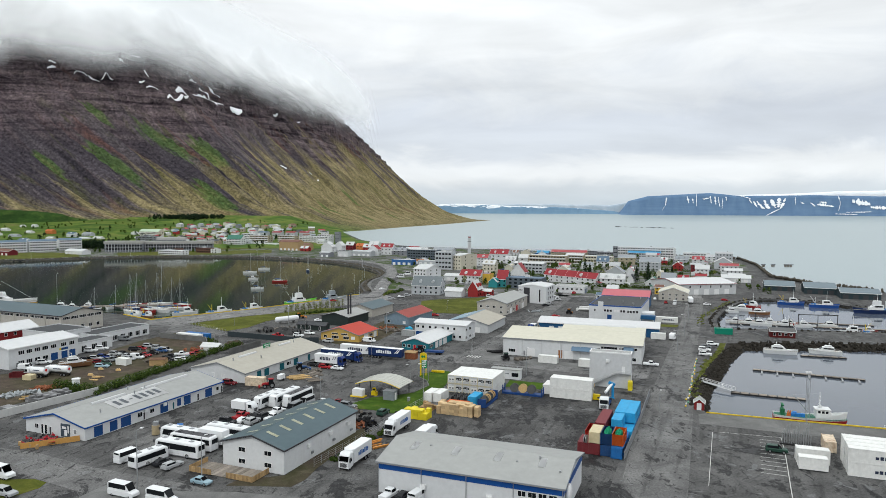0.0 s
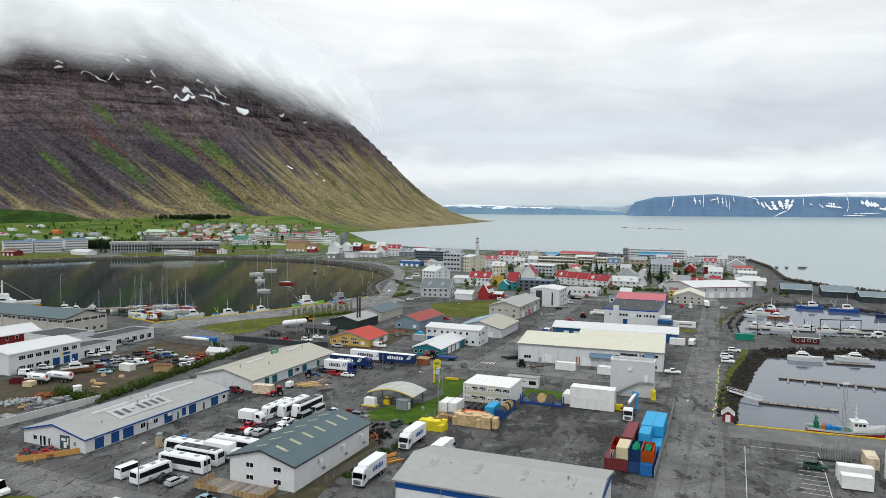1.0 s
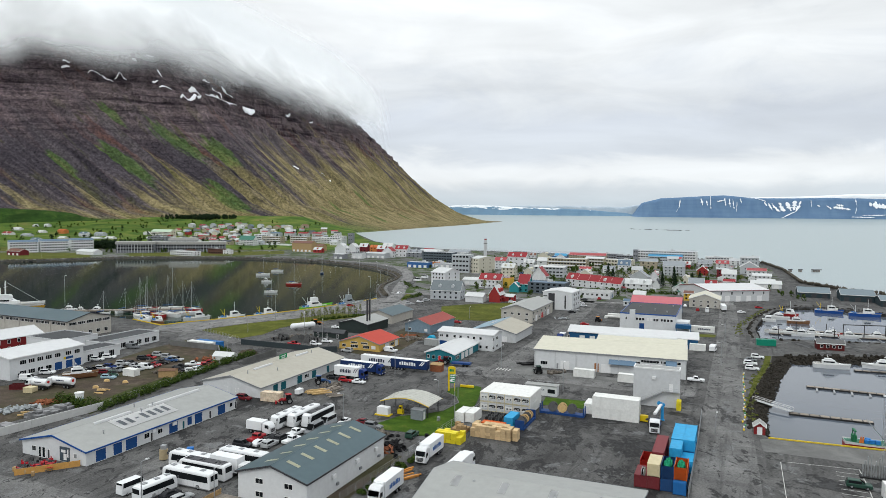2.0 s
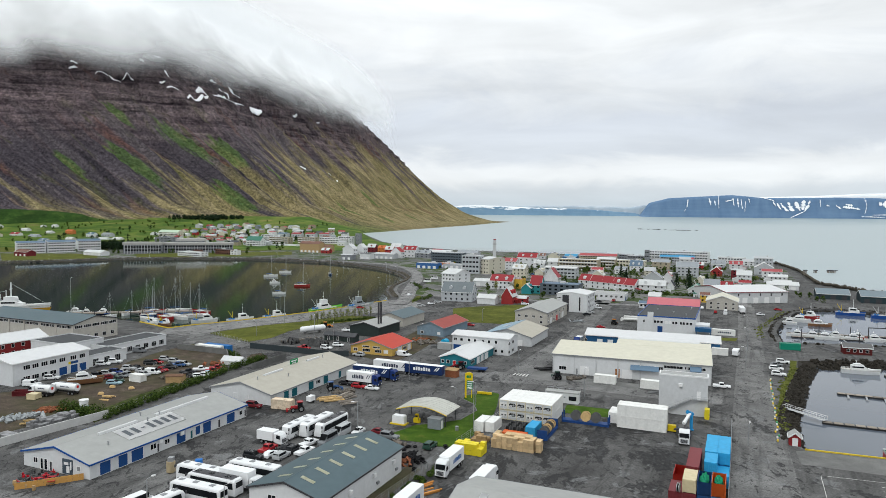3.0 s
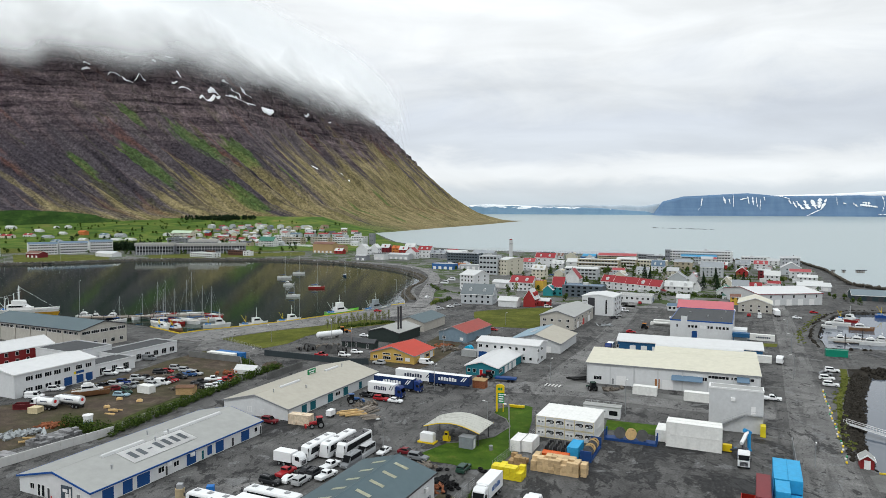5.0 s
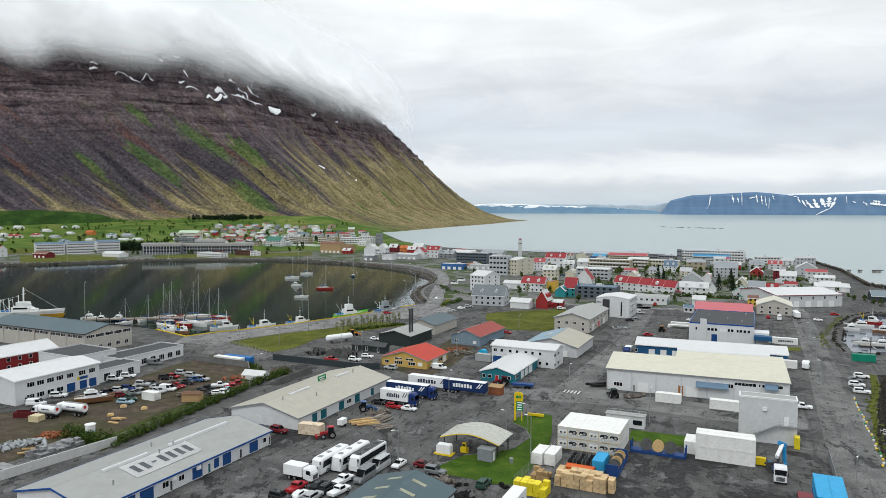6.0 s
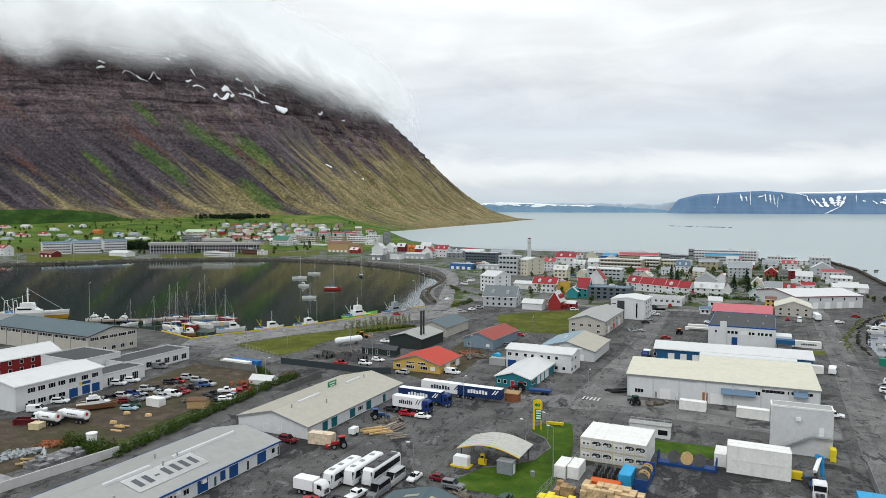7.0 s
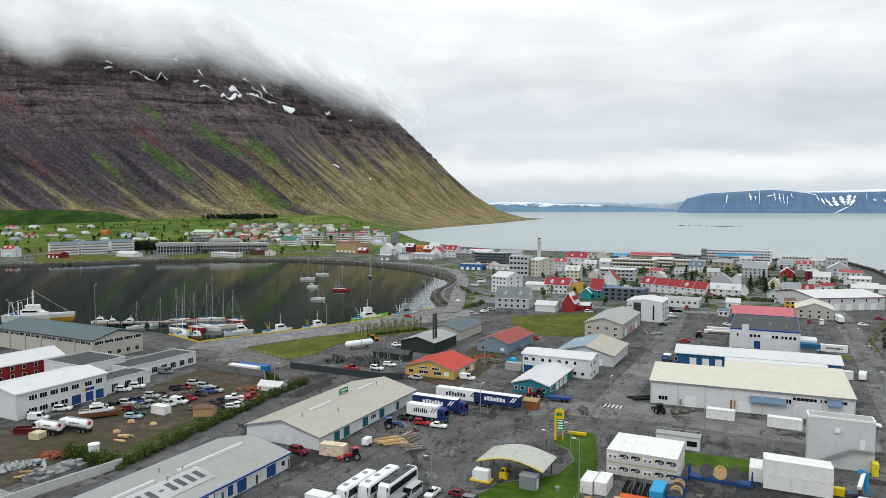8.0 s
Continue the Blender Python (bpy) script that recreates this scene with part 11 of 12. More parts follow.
def tractor(x, y, yaw, colour, label, big=True):
    root = thing("tractor", x, y, 0.05, yaw, label, "tractor")
    pm = car_paint(colour)
    for nm, m, f in (("bonnet", pm, lambda bm: loft(bm, [(.2, .4, .9, 1.7), (1.9, .35, .9, 1.5), (2.1, .3, 1.0, 1.35)])), ("cab", glass_mat, lambda bm: loft(bm, [(-1.1, .7, 1.2, 2.6), (.25, .7, 1.2, 2.6)])), ("cab_roof", pm, lambda bm: box(bm, -1.25, -.8, 2.6, .4, .8, 2.78)), ("chassis", chassis_mat, lambda bm: box(bm, -1.2, -.35, .6, 2.0, .35, 1.0)), ("loader_arm", pm, lambda bm: (tube(bm, (.3, .6, 1.5), (2.9, .6, .7), .09), tube(bm, (.3, -.6, 1.5), (2.9, -.6, .7), .09), box(bm, 2.8, -.9, .3, 3.3, .9, .9)))):
        bm = bmesh.new()
        f(bm)
        part(nm, bm, m, root)
    for s in (-1, 1):
        add_wheel(root, -.7, s * .95, .85, .45)
        add_wheel(root, 1.5, s * .85, .6, .35)


tractor(-52.0, 206.0, 200, "red", "red telehandler with a lifting arm by the rusty container")
tractor(-47.0, 228.5, 20, "blue", "dark blue tractor with a loader by the hall")
tractor(-8.0, 259.5, 158, "darkred", "old dark red tractor parked by the teal office")
tractor(24.0, 246.8, 100, "green", "green tractor parked at the warehouse corner")
tractor(68.0, 361.0, 60, "orange", "orange wheel loader standing in the yard")
tractor(-71.0, 341.0, 20, "orange", "yellow-orange wheel loader by the gas tank")
simple("farm_trailer", "long dark blue flat farm trailer behind a tractor", "trailer", -2.0, 256.5, .05, -14, [("bed", rack_blue, lambda bm: box(bm, -3.4, -1.2, .8, 3.4, 1.2, 1.4)), ("drawbar", chassis_mat, lambda bm: tube(bm, (-3.4, 0, .8), (-5.0, 0, .7), .09)), ("wheel", tyre_mat, lambda bm: [tube(bm, (q, s * 1.0, .45), (q, s * 1.3, .45), .45, seg=14) for q in (1.0, 2.2) for s in (-1, 1)])])
simple("scrap_shack", "rusty brown shack beside the street", "shed", -10.5, 248.5, .05, -20, [("wall", rust_scrap, lambda bm: box(bm, -2.0, -1.4, 0, 2.0, 1.4, 2.3)), ("roof", plank, lambda bm: prism(bm, [(-1.6, 2.3), (1.6, 2.6), (1.6, 2.72), (-1.6, 2.42)], -2.2, 2.2))])
simple("small_trailer", "small white box trailer by the timber", "trailer", -50.6, 215.2, .05, 70, [("box", box_white, lambda bm: loft(bm, [(-1.2, .75, .5, 1.9), (1.2, .75, .5, 1.9)])), ("wheel", tyre_mat, lambda bm: [tube(bm, (0, s * .78, .33), (0, s * .98, .33), .33, seg=12) for s in (-1, 1)])])
simple("site_cabin", "long low white cabin with roof railings by the street", "cabin", 22.0, 220.0, .05, -20, [("wall", white_wall, lambda bm: box(bm, -4.8, -1.4, 0, 4.8, 1.4, 3.0)), ("roof", roof_light, lambda bm: box(bm, -5.0, -1.6, 3.0, 5.0, 1.6, 3.15)), ("railing", steel, lambda bm: [tube(bm, (-4.8, s * 1.5, 3.7), (4.8, s * 1.5, 3.7), .04) for s in (-1, 1)] + [tube(bm, (-4.8 + 1.6 * i, s * 1.5, 3.1), (-4.8 + 1.6 * i, s * 1.5, 3.7), .03) for i in range(7) for s in (-1, 1)]), ("window", glass_mat, lambda bm: box(bm, 2.0, -1.46, .9, 4.2, -1.4, 2.1)), ("sign_bar", mark_dark, lambda bm: logo_bars(bm, -3.6, 1.2, 1.6, .3, -1.44, 8))])


def tanker(x, y, yaw, L, label):
    root = thing("tank_lorry", x, y, .05, yaw, label, "truck", "lorries")
    h = L / 2
    for nm, m, f in (("tank", box_white, lambda bm: (tube(bm, (-h, 0, 2.2), (h - .3, 0, 2.2), 1.15, seg=18),)), ("walkway", trim_grey, lambda bm: box(bm, -h + .2, -.3, 3.3, h - .5, .3, 3.42)), ("chassis", chassis_mat, lambda bm: box(bm, -h, -.5, .6, h + 1.4, .5, 1.1)), ("emblem", paint("red_emblem_paint", (0.5, 0.02, 0.02)), lambda bm: tube(bm, (-h - .02, 0, 2.4), (-h + .01, 0, 2.4), .45, seg=14)), ("sign_bar", mark_dark, lambda bm: [logo_bars(bm, -h * .4, h * .5, 2.2, .35, s * 1.16, 8) for s in (-1, 1)])):
        bm = bmesh.new()
        f(bm)
        part(nm, bm, m, root)
    truck_cab(root, h + 1.1, "white", False)
    for sx in (-h + 1.0, -h + 2.3, h + 1.3):
        for s in (-1, 1):
            add_wheel(root, sx, s * 1.0, .5, .32)


tanker(-129.5, 217.6, 165, 5.6, "white fuel tank lorry with a red emblem")
tanker(-124.0, 220.0, 165, 7.2, "longer white fuel tank lorry with a red emblem")
yb = boat("motor", -125.0, 231.5, 30, 10.5, "brown", label="old wooden boat with a white cabin standing ashore", group="boats ashore")
yb.location.z = .6
simple("plastic_tub", "tall white plastic bucket-shaped tank on the wall", "tank", -109.4, 202.4, .05, 0, [("tub", box_white, lambda bm: tube(bm, (0, 0, 0), (0, 0, 3.1), .95, 1.15, 20)), ("lid", frame_white, lambda bm: tube(bm, (0, 0, 3.1), (0, 0, 3.35), 1.25, 1.25, 20)), ("label_band", surface("pale_blue_label", (0.25, 0.50, 0.62), 0.6), lambda bm: tube(bm, (0, 0, .6), (0, 0, 1.6), 1.03, 1.09, 20))])

# cabins, tent and open containers round the scrap yard and the gas tank
dark_cabin = surface("dark_green_cabin_boards", (0.030, 0.042, 0.040), 0.7, 0, 0.1, 1.0, 0.25, 0.3)
for x, y, L, W in ((-63.4, 311.5, 4.0, 3.2), (-59.3, 310.8, 4.4, 3.4), (-54.1, 308.3, 5.6, 4.2)):
    k = house("garden_shed", "small dark-boarded shed with a grey ridged roof", "shed", x, y, L, W, -18, 2.3, 3.4, dark_cabin, roof_dark, trim_dark, .25, group="dark sheds")
    put_opening(k, L, W, "F", 0, 0, .9, 1.9, "door", trim_dark)
tent = house("tent_shelter", "low white canvas ridge shelter in the scrap yard", "tent", -88.6, 262.5, 8.0, 4.2, -15, 1.4, 2.7, surface("white_canvas", (0.55, 0.56, 0.56), 0.8, 0, 0.05, 1.0, 0.25, 0.4), MATS["white_canvas"], None, .1)
rack = house("timber_shack", "brown board shack with a rusty flat roof in the scrap yard", "shed", -98.3, 235.6, 5.2, 3.2, 4, 2.2, 2.5, plank, surface("brown_rusty_roof", (0.15, 0.085, 0.055), 0.9, 0, 0.2, 1.0, 0.4, 0.5), None, .2)
container(-135.6, 217.8, .05, 10, 6.06, "darkred", H=1.5, opened=True, label="rusty dark red open skip container in the yard")
container(-130.7, 214.3, .05, -8, 3.0, "cream", H=1.6, label="stained cream insulated box beside the tankers")
for x, y in ((-113.8, 219.4), (-114.5, 227.5), (-107.9, 226.1)):
    simple("pallet_load", "low pallet load of pale boards on the gravel", "pallet", x, y, .05, 25, [("pallet", grey_wood, lambda bm: [box(bm, -.9, -.6 + .3 * i, .08, .9, -.42 + .3 * i, .14) for i in range(5)]), ("load", new_wood, lambda bm: (box(bm, -.8, -.55, .14, .8, .55, .55), box(bm, -.6, -.4, .55, .5, .4, .8)))], "pallet loads")
# steel portal between the marina berths
simple("mooring_portal", "dark steel portal frame standing over the berths", "frame", 184.0, 331.5, SEA, -8, [("post", chassis_mat, lambda bm: [tube(bm, (q, 0, -2), (q, 0, 6.2), .18) for q in (-9, 0, 9)]), ("beam", chassis_mat, lambda bm: box(bm, -9.2, -.2, 6.0, 9.2, .2, 6.35))])
for x, y in ((160.5, 347.0), (146.5, 335.0), (168.5, 328.0), (172.0, 341.5)):
    simple("mooring_pile", "tall dark timber mooring pile in the marina", "pile", x, y, SEA, 0, [("pile", chassis_mat, lambda bm: tube(bm, (0, 0, -2), (0, 0, 5.0), .22, .18))], "mooring piles")

# ---- walls and fences ----
def wall_run(name, line, h, w, mat, label, cat="wall", panels=0.0, z=0.0):
    root = thing(name, 0, 0, z, 0, label, cat)
    for p, q in zip(line, line[1:]):
        L = math.hypot(q[0] - p[0], q[1] - p[1])
        n = max(1, int(round(L / panels))) if panels else 1
        a = math.degrees(math.atan2(q[1] - p[1], q[0] - p[0]))
        for i in range(n):
            f0 = i / n
            l = L / n
            share("panel", cached(("panel", name, round(l, 2), h), mat, lambda bm: box(bm, .01, -w / 2, 0, l - .01, w / 2, h)), root, pose(p[0] + (q[0] - p[0]) * f0, p[1] + (q[1] - p[1]) * f0, 0, 0, 0, a))
    return root


pale_wall = surface("pale_painted_wall", (0.50, 0.50, 0.49), 0.8, 0, 0.06, 1.0, 0.3, 0.3, 0.1, True)
wall_run("yard_wall", [(-116.0, 170.0), (-108.4, 184.1), (-102.6, 194.4), (-100.5, 198.0)], 2.0, .3, pale_wall, "long pale painted concrete yard wall", panels=3.0)
wall_run("yard_wall", [(-79.3, 253.7), (-72.4, 272.0)], 2.2, .3, concrete, "grey concrete wall beside the workshop", panels=3.0)
wall_run("yard_wall", [(-119.0, 287.0), (-96.5, 278.0), (-92.5, 268.0)], 2.2, .3, concrete, "grey concrete wall round the car yard", panels=3.0)
dark_fence = surface("dark_slate_fence_sheet", (0.035, 0.045, 0.05), 0.6, 0, 0.08, 1.0, 0.2, 0.4)
wall_run("board_fence", [(-91.6, 290.9), (-57.3, 277.6), (-50.0, 278.2)], 2.2, .12, dark_fence, "dark slate-coloured sheet fence", "fence", 2.4)
wall_run("board_fence", [(40.9, 145.5), (52.0, 172.5), (62.7, 199.6)], 2.0, .1, surface("grey_mesh_fence", (0.22, 0.23, 0.24), 0.6, 0.3), "grey sheet fence behind the containers", "fence", 2.4)
wall_run("board_fence", [(-94.5, 150.8), (-91.0, 152.6), (-84.0, 156.6)], 1.3, .1, surface("honey_timber_fence", (0.50, 0.27, 0.08), 0.7, 0, 0.1, 2.0, 0.2, 0.5), "honey-coloured timber fence round the terrace", "fence", 1.0)


def mesh_fence(line, h, label, step=2.5):
    root = thing("wire_fence", 0, 0, 0, 0, label, "fence")
    for p, q in zip(line, line[1:]):
        L = math.hypot(q[0] - p[0], q[1] - p[1])
        n = max(1, int(L / step))
        for i in range(n + 1):
            f = i / n
            share("post", cached(("fpost", h), steel, lambda bm: tube(bm, (0, 0, 0), (0, 0, h), .05, seg=6)), root, pose(p[0] + (q[0] - p[0]) * f, p[1] + (q[1] - p[1]) * f, 0))
        a = math.degrees(math.atan2(q[1] - p[1], q[0] - p[0]))
        for k in range(4):
            share("wire", cached(("wire", round(L, 1)), steel, lambda bm: box(bm, 0, -.015, -.015, L, .015, .015)), root, pose(p[0], p[1], h * (k + 1) / 4.2, 0, 0, a))
    return root


mesh_fence([(-8.6, 180.1), (1.6, 200.8), (3.0, 204.0)], 2.0, "thin steel mesh fence between lawn and yard")
mesh_fence([(-102.0, 197.5), (-95.0, 222.0), (-88.0, 250.0), (-84.0, 262.0)], 1.8, "steel mesh fence overgrown by shrubs")
mesh_fence([(-120.9, 323.0), (-107.4, 311.0), (-95.4, 300.0)], 1.5, "low steel fence round the quay lawn")
mesh_fence([(-26.0, 141.0), (-18.0, 158.0), (-12.5, 171.0)], 1.8, "steel mesh fence beside the dirt verge")

# parking lines
line_mat = paint("worn_white_line_paint", (0.50, 0.50, 0.48), 0.8)
for i in range(10):
    px, py = 82.0 - 1.05 * i, 158.5 - 2.35 * i
    beam("road_marking", [(px - 4.6, py + 1.9), (px, py)], .012, .14, line_mat, "worn white parking bay line", "marking", .035)
beam("road_marking", [(83.1, 161.7), (79.2, 151.9), (68.1, 126.5)], .012, .16, line_mat, "worn white parking line", "marking", .035)
beam("road_marking", [(69.4, 165.7), (83.1, 161.7)], .012, .12, line_mat, "worn pale line across the quay", "marking", .035)
beam("road_marking", [(68.1, 165.7), (54.3, 132.2)], .012, .12, line_mat, "thin pale line along the quay apron", "marking", .035)
for i in range(5):
    px, py = at(12.0, 251.0, -2.2 + 1.1 * i, 0)
    beam("road_marking", [(px, py), at(px, py, 0, 3.2)], .012, .5, line_mat, "worn white zebra crossing bar", "marking", .05)
rks = random.Random(3)
for i in range(30):
    px, py = 69.4 + 26.0 * i / 29 + rks.uniform(-.25, .25), 188.0 + 63.0 * (i + rks.uniform(-.3, .3)) / 29
    simple("kerb_stone", "painted stone marking the road edge", "stone", px, py, 0, 68, [("stone", (quay_beam, line_mat, green_paint, yellow_paint, line_mat)[i % 5], lambda bm: loft(bm, [(-.5, .12, 0, .2), (-.4, .2, 0, .34), (.4, .2, 0, .34), (.5, .12, 0, .2)]))], "kerb stones")

# crane lorry behind the stack
root = thing("crane_lorry", 46.9, 188.0, .05, 250, "white and blue crane lorry with folded dark crane", "truck", "lorries")
bm = bmesh.new()
box(bm, -4.5, -1.2, .9, 3.0, 1.2, 1.15)
part("flatbed", bm, rack_blue, root)
bm = bmesh.new()
for p, q, w in (((-3.8, 0, 1.1), (-3.8, 0, 3.6), .3), ((-3.8, 0, 3.5), (.6, .3, 2.6), .25), ((.6, .3, 2.6), (-2.0, .9, 2.3), .2), ((-2.8, -1.4, 1.4), (-2.8, 1.4, 1.4), .2)):
    tube(bm, p, q, w)
part("crane", bm, trim_dark, root)
crane_blue = surface("bright_blue_crane_paint", (0.02, 0.20, 0.42), 0.45)
for nm, p, q, w, mt in (("boom", (-6.2, .9, 4.9), (-1.6, -.4, 3.4), .42, frame_white), ("jib", (-6.8, 1.5, 4.5), (-5.6, .2, 5.3), .5, crane_blue), ("tower", (-5.0, 1.3, 1.1), (-5.6, 1.2, 4.6), .42, crane_blue), ("outrigger", (-4.4, -1.9, 1.2), (-4.4, 1.9, 1.2), .22, crane_blue), ("hook_arm", (-2.5, -2.6, 1.4), (-1.2, .6, 2.6), .25, trim_dark)):
    bm = bmesh.new()
    tube(bm, p, q, w, seg=6)
    part(nm, bm, mt, root)
truck_cab(root, 4.2, "white", True)
for sx in (-3.0, -1.7, 4.4):
    for s in (-1, 1):
        add_wheel(root, sx, s * 1.05, .5, .32)
simple("generator", "yellow generator box by the white container", "generator", 45.6, 194.0, .05, -22, [("body", yellow_paint, lambda bm: box(bm, -1.0, -.6, .2, 1.0, .6, 1.7)), ("skid", chassis_mat, lambda bm: box(bm, -1.1, -.7, 0, 1.1, .7, .2))])
simple("blue_drum", "bright blue cable drum beside the container", "drum", -14.2, 301.5, .05, 60, [("drum", surface("bright_blue_plastic", (0.01, 0.33, 0.55), 0.4), lambda bm: tube(bm, (-1.2, 0, 1.4), (1.2, 0, 1.4), 1.4, seg=20))])
simple("lattice_mast", "slender grey lattice mast on the quay", "mast", 94.8, 172.0, 0, 0, [("lattice", steel, lambda bm: [tube(bm, (s * .35, q * .35, 0), (s * .3, q * .3, 13.5), .05, seg=5) for s in (-1, 1) for q in (-1, 1)] + [tube(bm, (-.35, .35 * (-1) ** i, .9 * i), (.35, .35 * (-1) ** i, .9 * i + .9), .03, seg=4) for i in range(15)]), ("head", frame_white, lambda bm: box(bm, -.7, -.2, 13.4, .7, .2, 13.8))])
simple("steel_rack", "rack of upright grey steel sections on the quay", "rack", 84.0, 156.5, .05, -22, [*[("section", steel, lambda bm, i=i: box(bm, -3 + .5 * i, -.4 + .25 * (i % 3), 0, -2.8 + .5 * i, -.2 + .25 * (i % 3), 2.8 + .8 * (i % 4))) for i in range(13)], ("base", chassis_mat, lambda bm: box(bm, -3.4, -.8, 0, 3.6, .8, .3))])
for i in range(3):
    for j in range(2):
        px, py = at(-92.5, 155.2, 1.9 * i, 1.6 * j)
        simple("picnic_table", "small red terrace table with benches", "table", px, py, .03, 10 * i, [("top", paint("red_table_paint", (0.40, 0.02, 0.03)), lambda bm: box(bm, -.7, -.4, .7, .7, .4, .76)), ("bench", trim_dark, lambda bm: (box(bm, -.7, -.95, .4, .7, -.65, .46), box(bm, -.7, .65, .4, .7, .95, .46))), ("leg", trim_dark, lambda bm: [box(bm, s * .5 - .05, -.8, 0, s * .5 + .05, .8, .1) for s in (-1, 1)] + [box(bm, s * .5 - .05, -.05, 0, s * .5 + .05, .05, .7) for s in (-1, 1)])], "terrace tables")
simple("silo_tank", "tan plastic tank on a stand by blue doors", "tank", -68.0, 161.0, .03, 0, [("tank", surface("tan_plastic", (0.36, 0.29, 0.18), 0.6), lambda bm: tube(bm, (0, 0, .2), (0, 0, 2.4), .9, .9, 16)), ("top_unit", steel, lambda bm: box(bm, -.5, -.5, 2.4, .6, .5, 3.3))])
simple("fish_tub", "blue plastic tubs beside the workshop door", "tub", -63.5, 164.5, .03, 10, [("tub", surface("blue_plastic", (0.02, 0.14, 0.42), 0.5), lambda bm: (box(bm, -.7, -.6, 0, .7, .6, .8), box(bm, -.7, -.6, .82, .7, .6, 1.6)))])
simple("chimney_tower", "slim pale grey concrete tower above the roofs", "tower", 33.0, 863.8, 0, 0, [("shaft", grey_wall, lambda bm: box(bm, -2.0, -2.0, 0, 2.0, 2.0, 21)), ("cap", trim_dark, lambda bm: box(bm, -2.2, -2.2, 16, 2.2, 2.2, 16.6)), ("top", red_wall, lambda bm: box(bm, -1.6, -1.6, 21, 1.6, 1.6, 22.2))])
simple("caravan", "small white caravan beside the blue hall", "caravan", 99.0, 289.0, .05, 60, [("body", box_white, lambda bm: loft(bm, [(-2.4, 1.0, .6, 2.2), (-2.0, 1.1, .45, 2.7), (1.8, 1.1, .45, 2.7), (2.4, 1.0, .7, 1.9)])), ("window", glass_mat, lambda bm: (box(bm, -1.2, -1.13, 1.4, -.2, -1.08, 2.1), box(bm, .5, -1.13, 1.4, 1.3, -1.08, 2.1))), ("wheel", tyre_mat, lambda bm: [tube(bm, (0, s * .9, .33), (0, s * 1.12, .33), .33, seg=12) for s in (-1, 1)])])


# the cafe's tables in front of the long hall
red_chair = paint("red_chair_paint", (0.40, 0.02, 0.03))
for i, (x, y) in enumerate(((-95.2, 154.6), (-95.7, 157.1), (-92.9, 155.9), (-92.7, 158.5), (-90.8, 157.3), (-91.5, 154.4))):
    tb = thing("cafe_table", x, y, .05, 17 * i, "small dark cafe table with a steel foot", "table", "cafe tables")
    bm = bmesh.new()
    box(bm, -.45, -.45, .70, .45, .45, .75)
    part("tabletop", bm, chassis_mat, tb)
    bm = bmesh.new()
    tube(bm, (0, 0, .02), (0, 0, .70), .04)
    tube(bm, (0, 0, 0), (0, 0, .04), .28)
    part("foot", bm, steel, tb)
    for k in range(3):
        a = 2.1 * k + i
        ch = thing("cafe_chair", x + .95 * math.cos(a), y + .95 * math.sin(a), .05, math.degrees(a) + 90, "red cafe chair beside a terrace table" if k % 3 else "black cafe chair beside a terrace table", "chair", "cafe chairs")
        m = red_chair if k % 3 else chassis_mat
        share("seat", cached(("cafe_seat", k % 3), m, lambda bm: box(bm, -.26, -.26, .42, .26, .26, .50)), ch)
        share("backrest", cached(("cafe_back", k % 3), m, lambda bm: box(bm, -.26, -.30, .50, .26, -.24, .92)), ch)
        for sx, sy in ((-.22, -.22), (.22, -.22), (-.22, .22), (.22, .22)):
            share("leg", cached(("cafe_leg",), steel, lambda bm: tube(bm, (0, 0, 0), (0, 0, .42), .03, seg=5)), ch, pose(sx, sy, 0))
for x, y in ((-95.9, 153.0), (-92.9, 151.9), (-90.6, 150.8)):
    simple("barrel", "old timber barrel used as a planter", "barrel", x, y, .05, 0, [("staves", plank, lambda bm: (bmesh.ops.create_cone(bm, cap_ends=True, segments=12, radius1=.3, radius2=.38, depth=.5, matrix=pose(0, 0, .25)), bmesh.ops.create_cone(bm, cap_ends=True, segments=12, radius1=.38, radius2=.3, depth=.45, matrix=pose(0, 0, .725))))], "planter barrels")


# worn tyres dumped beside the slate-roofed hall
rty = random.Random(14)
for i, (x, y) in enumerate(((-20.7, 176.5), (-19.8, 178.6), (-18.6, 179.3), (-19.5, 169.7), (-18.2, 166.8), (-17.3, 169.0), (-16.4, 170.1), (-15.3, 169.5), (-17.5, 164.8), (-20.1, 171.4), (-11.1, 179.4), (-10.4, 178.1))):
    for k in range(rty.choice((1, 2, 2))):
        ty = new("tyre", cached(("loose_tyre",), tyre_mat, lambda bm: [bm.faces.new([bm.verts.new((r * math.cos(a), r * math.sin(a), z)) for r, z, a in ((r0, z0, a0), (r1, z1, a0), (r1, z1, a1), (r0, z0, a1))]) for a0, a1 in [(j * math.pi / 6, (j + 1) * math.pi / 6) for j in range(12)] for (r0, z0), (r1, z1) in (((.28, .02), (.5, 0)), ((.5, 0), (.55, .15)), ((.55, .15), (.5, .3)), ((.5, .3), (.28, .28)), ((.28, .28), (.28, .02)))]))
        ty.matrix_basis = pose(x + rty.uniform(-.5, .5), y + rty.uniform(-.5, .5), .06 + .3 * k, rty.uniform(-4, 4), rty.uniform(-4, 4), 0)
        tagged(ty, "worn black tyre dumped on the dirt", "tyre", "dumped tyres")

# ---- plants ----
def leaf_mat(name, a, b):
    m, n, l, bs = nt(name)
    geo = n.new("ShaderNodeNewGeometry")
    c = ramp(n, l, geo.outputs["Random Per Island"], [(0.0, a), (1.0, b)])
    l.new(c, bs.inputs["Base Color"])
    bs.inputs["Roughness"].default_value = 0.9
    bs.inputs["Specular IOR Level"].default_value = 0.1
    return m


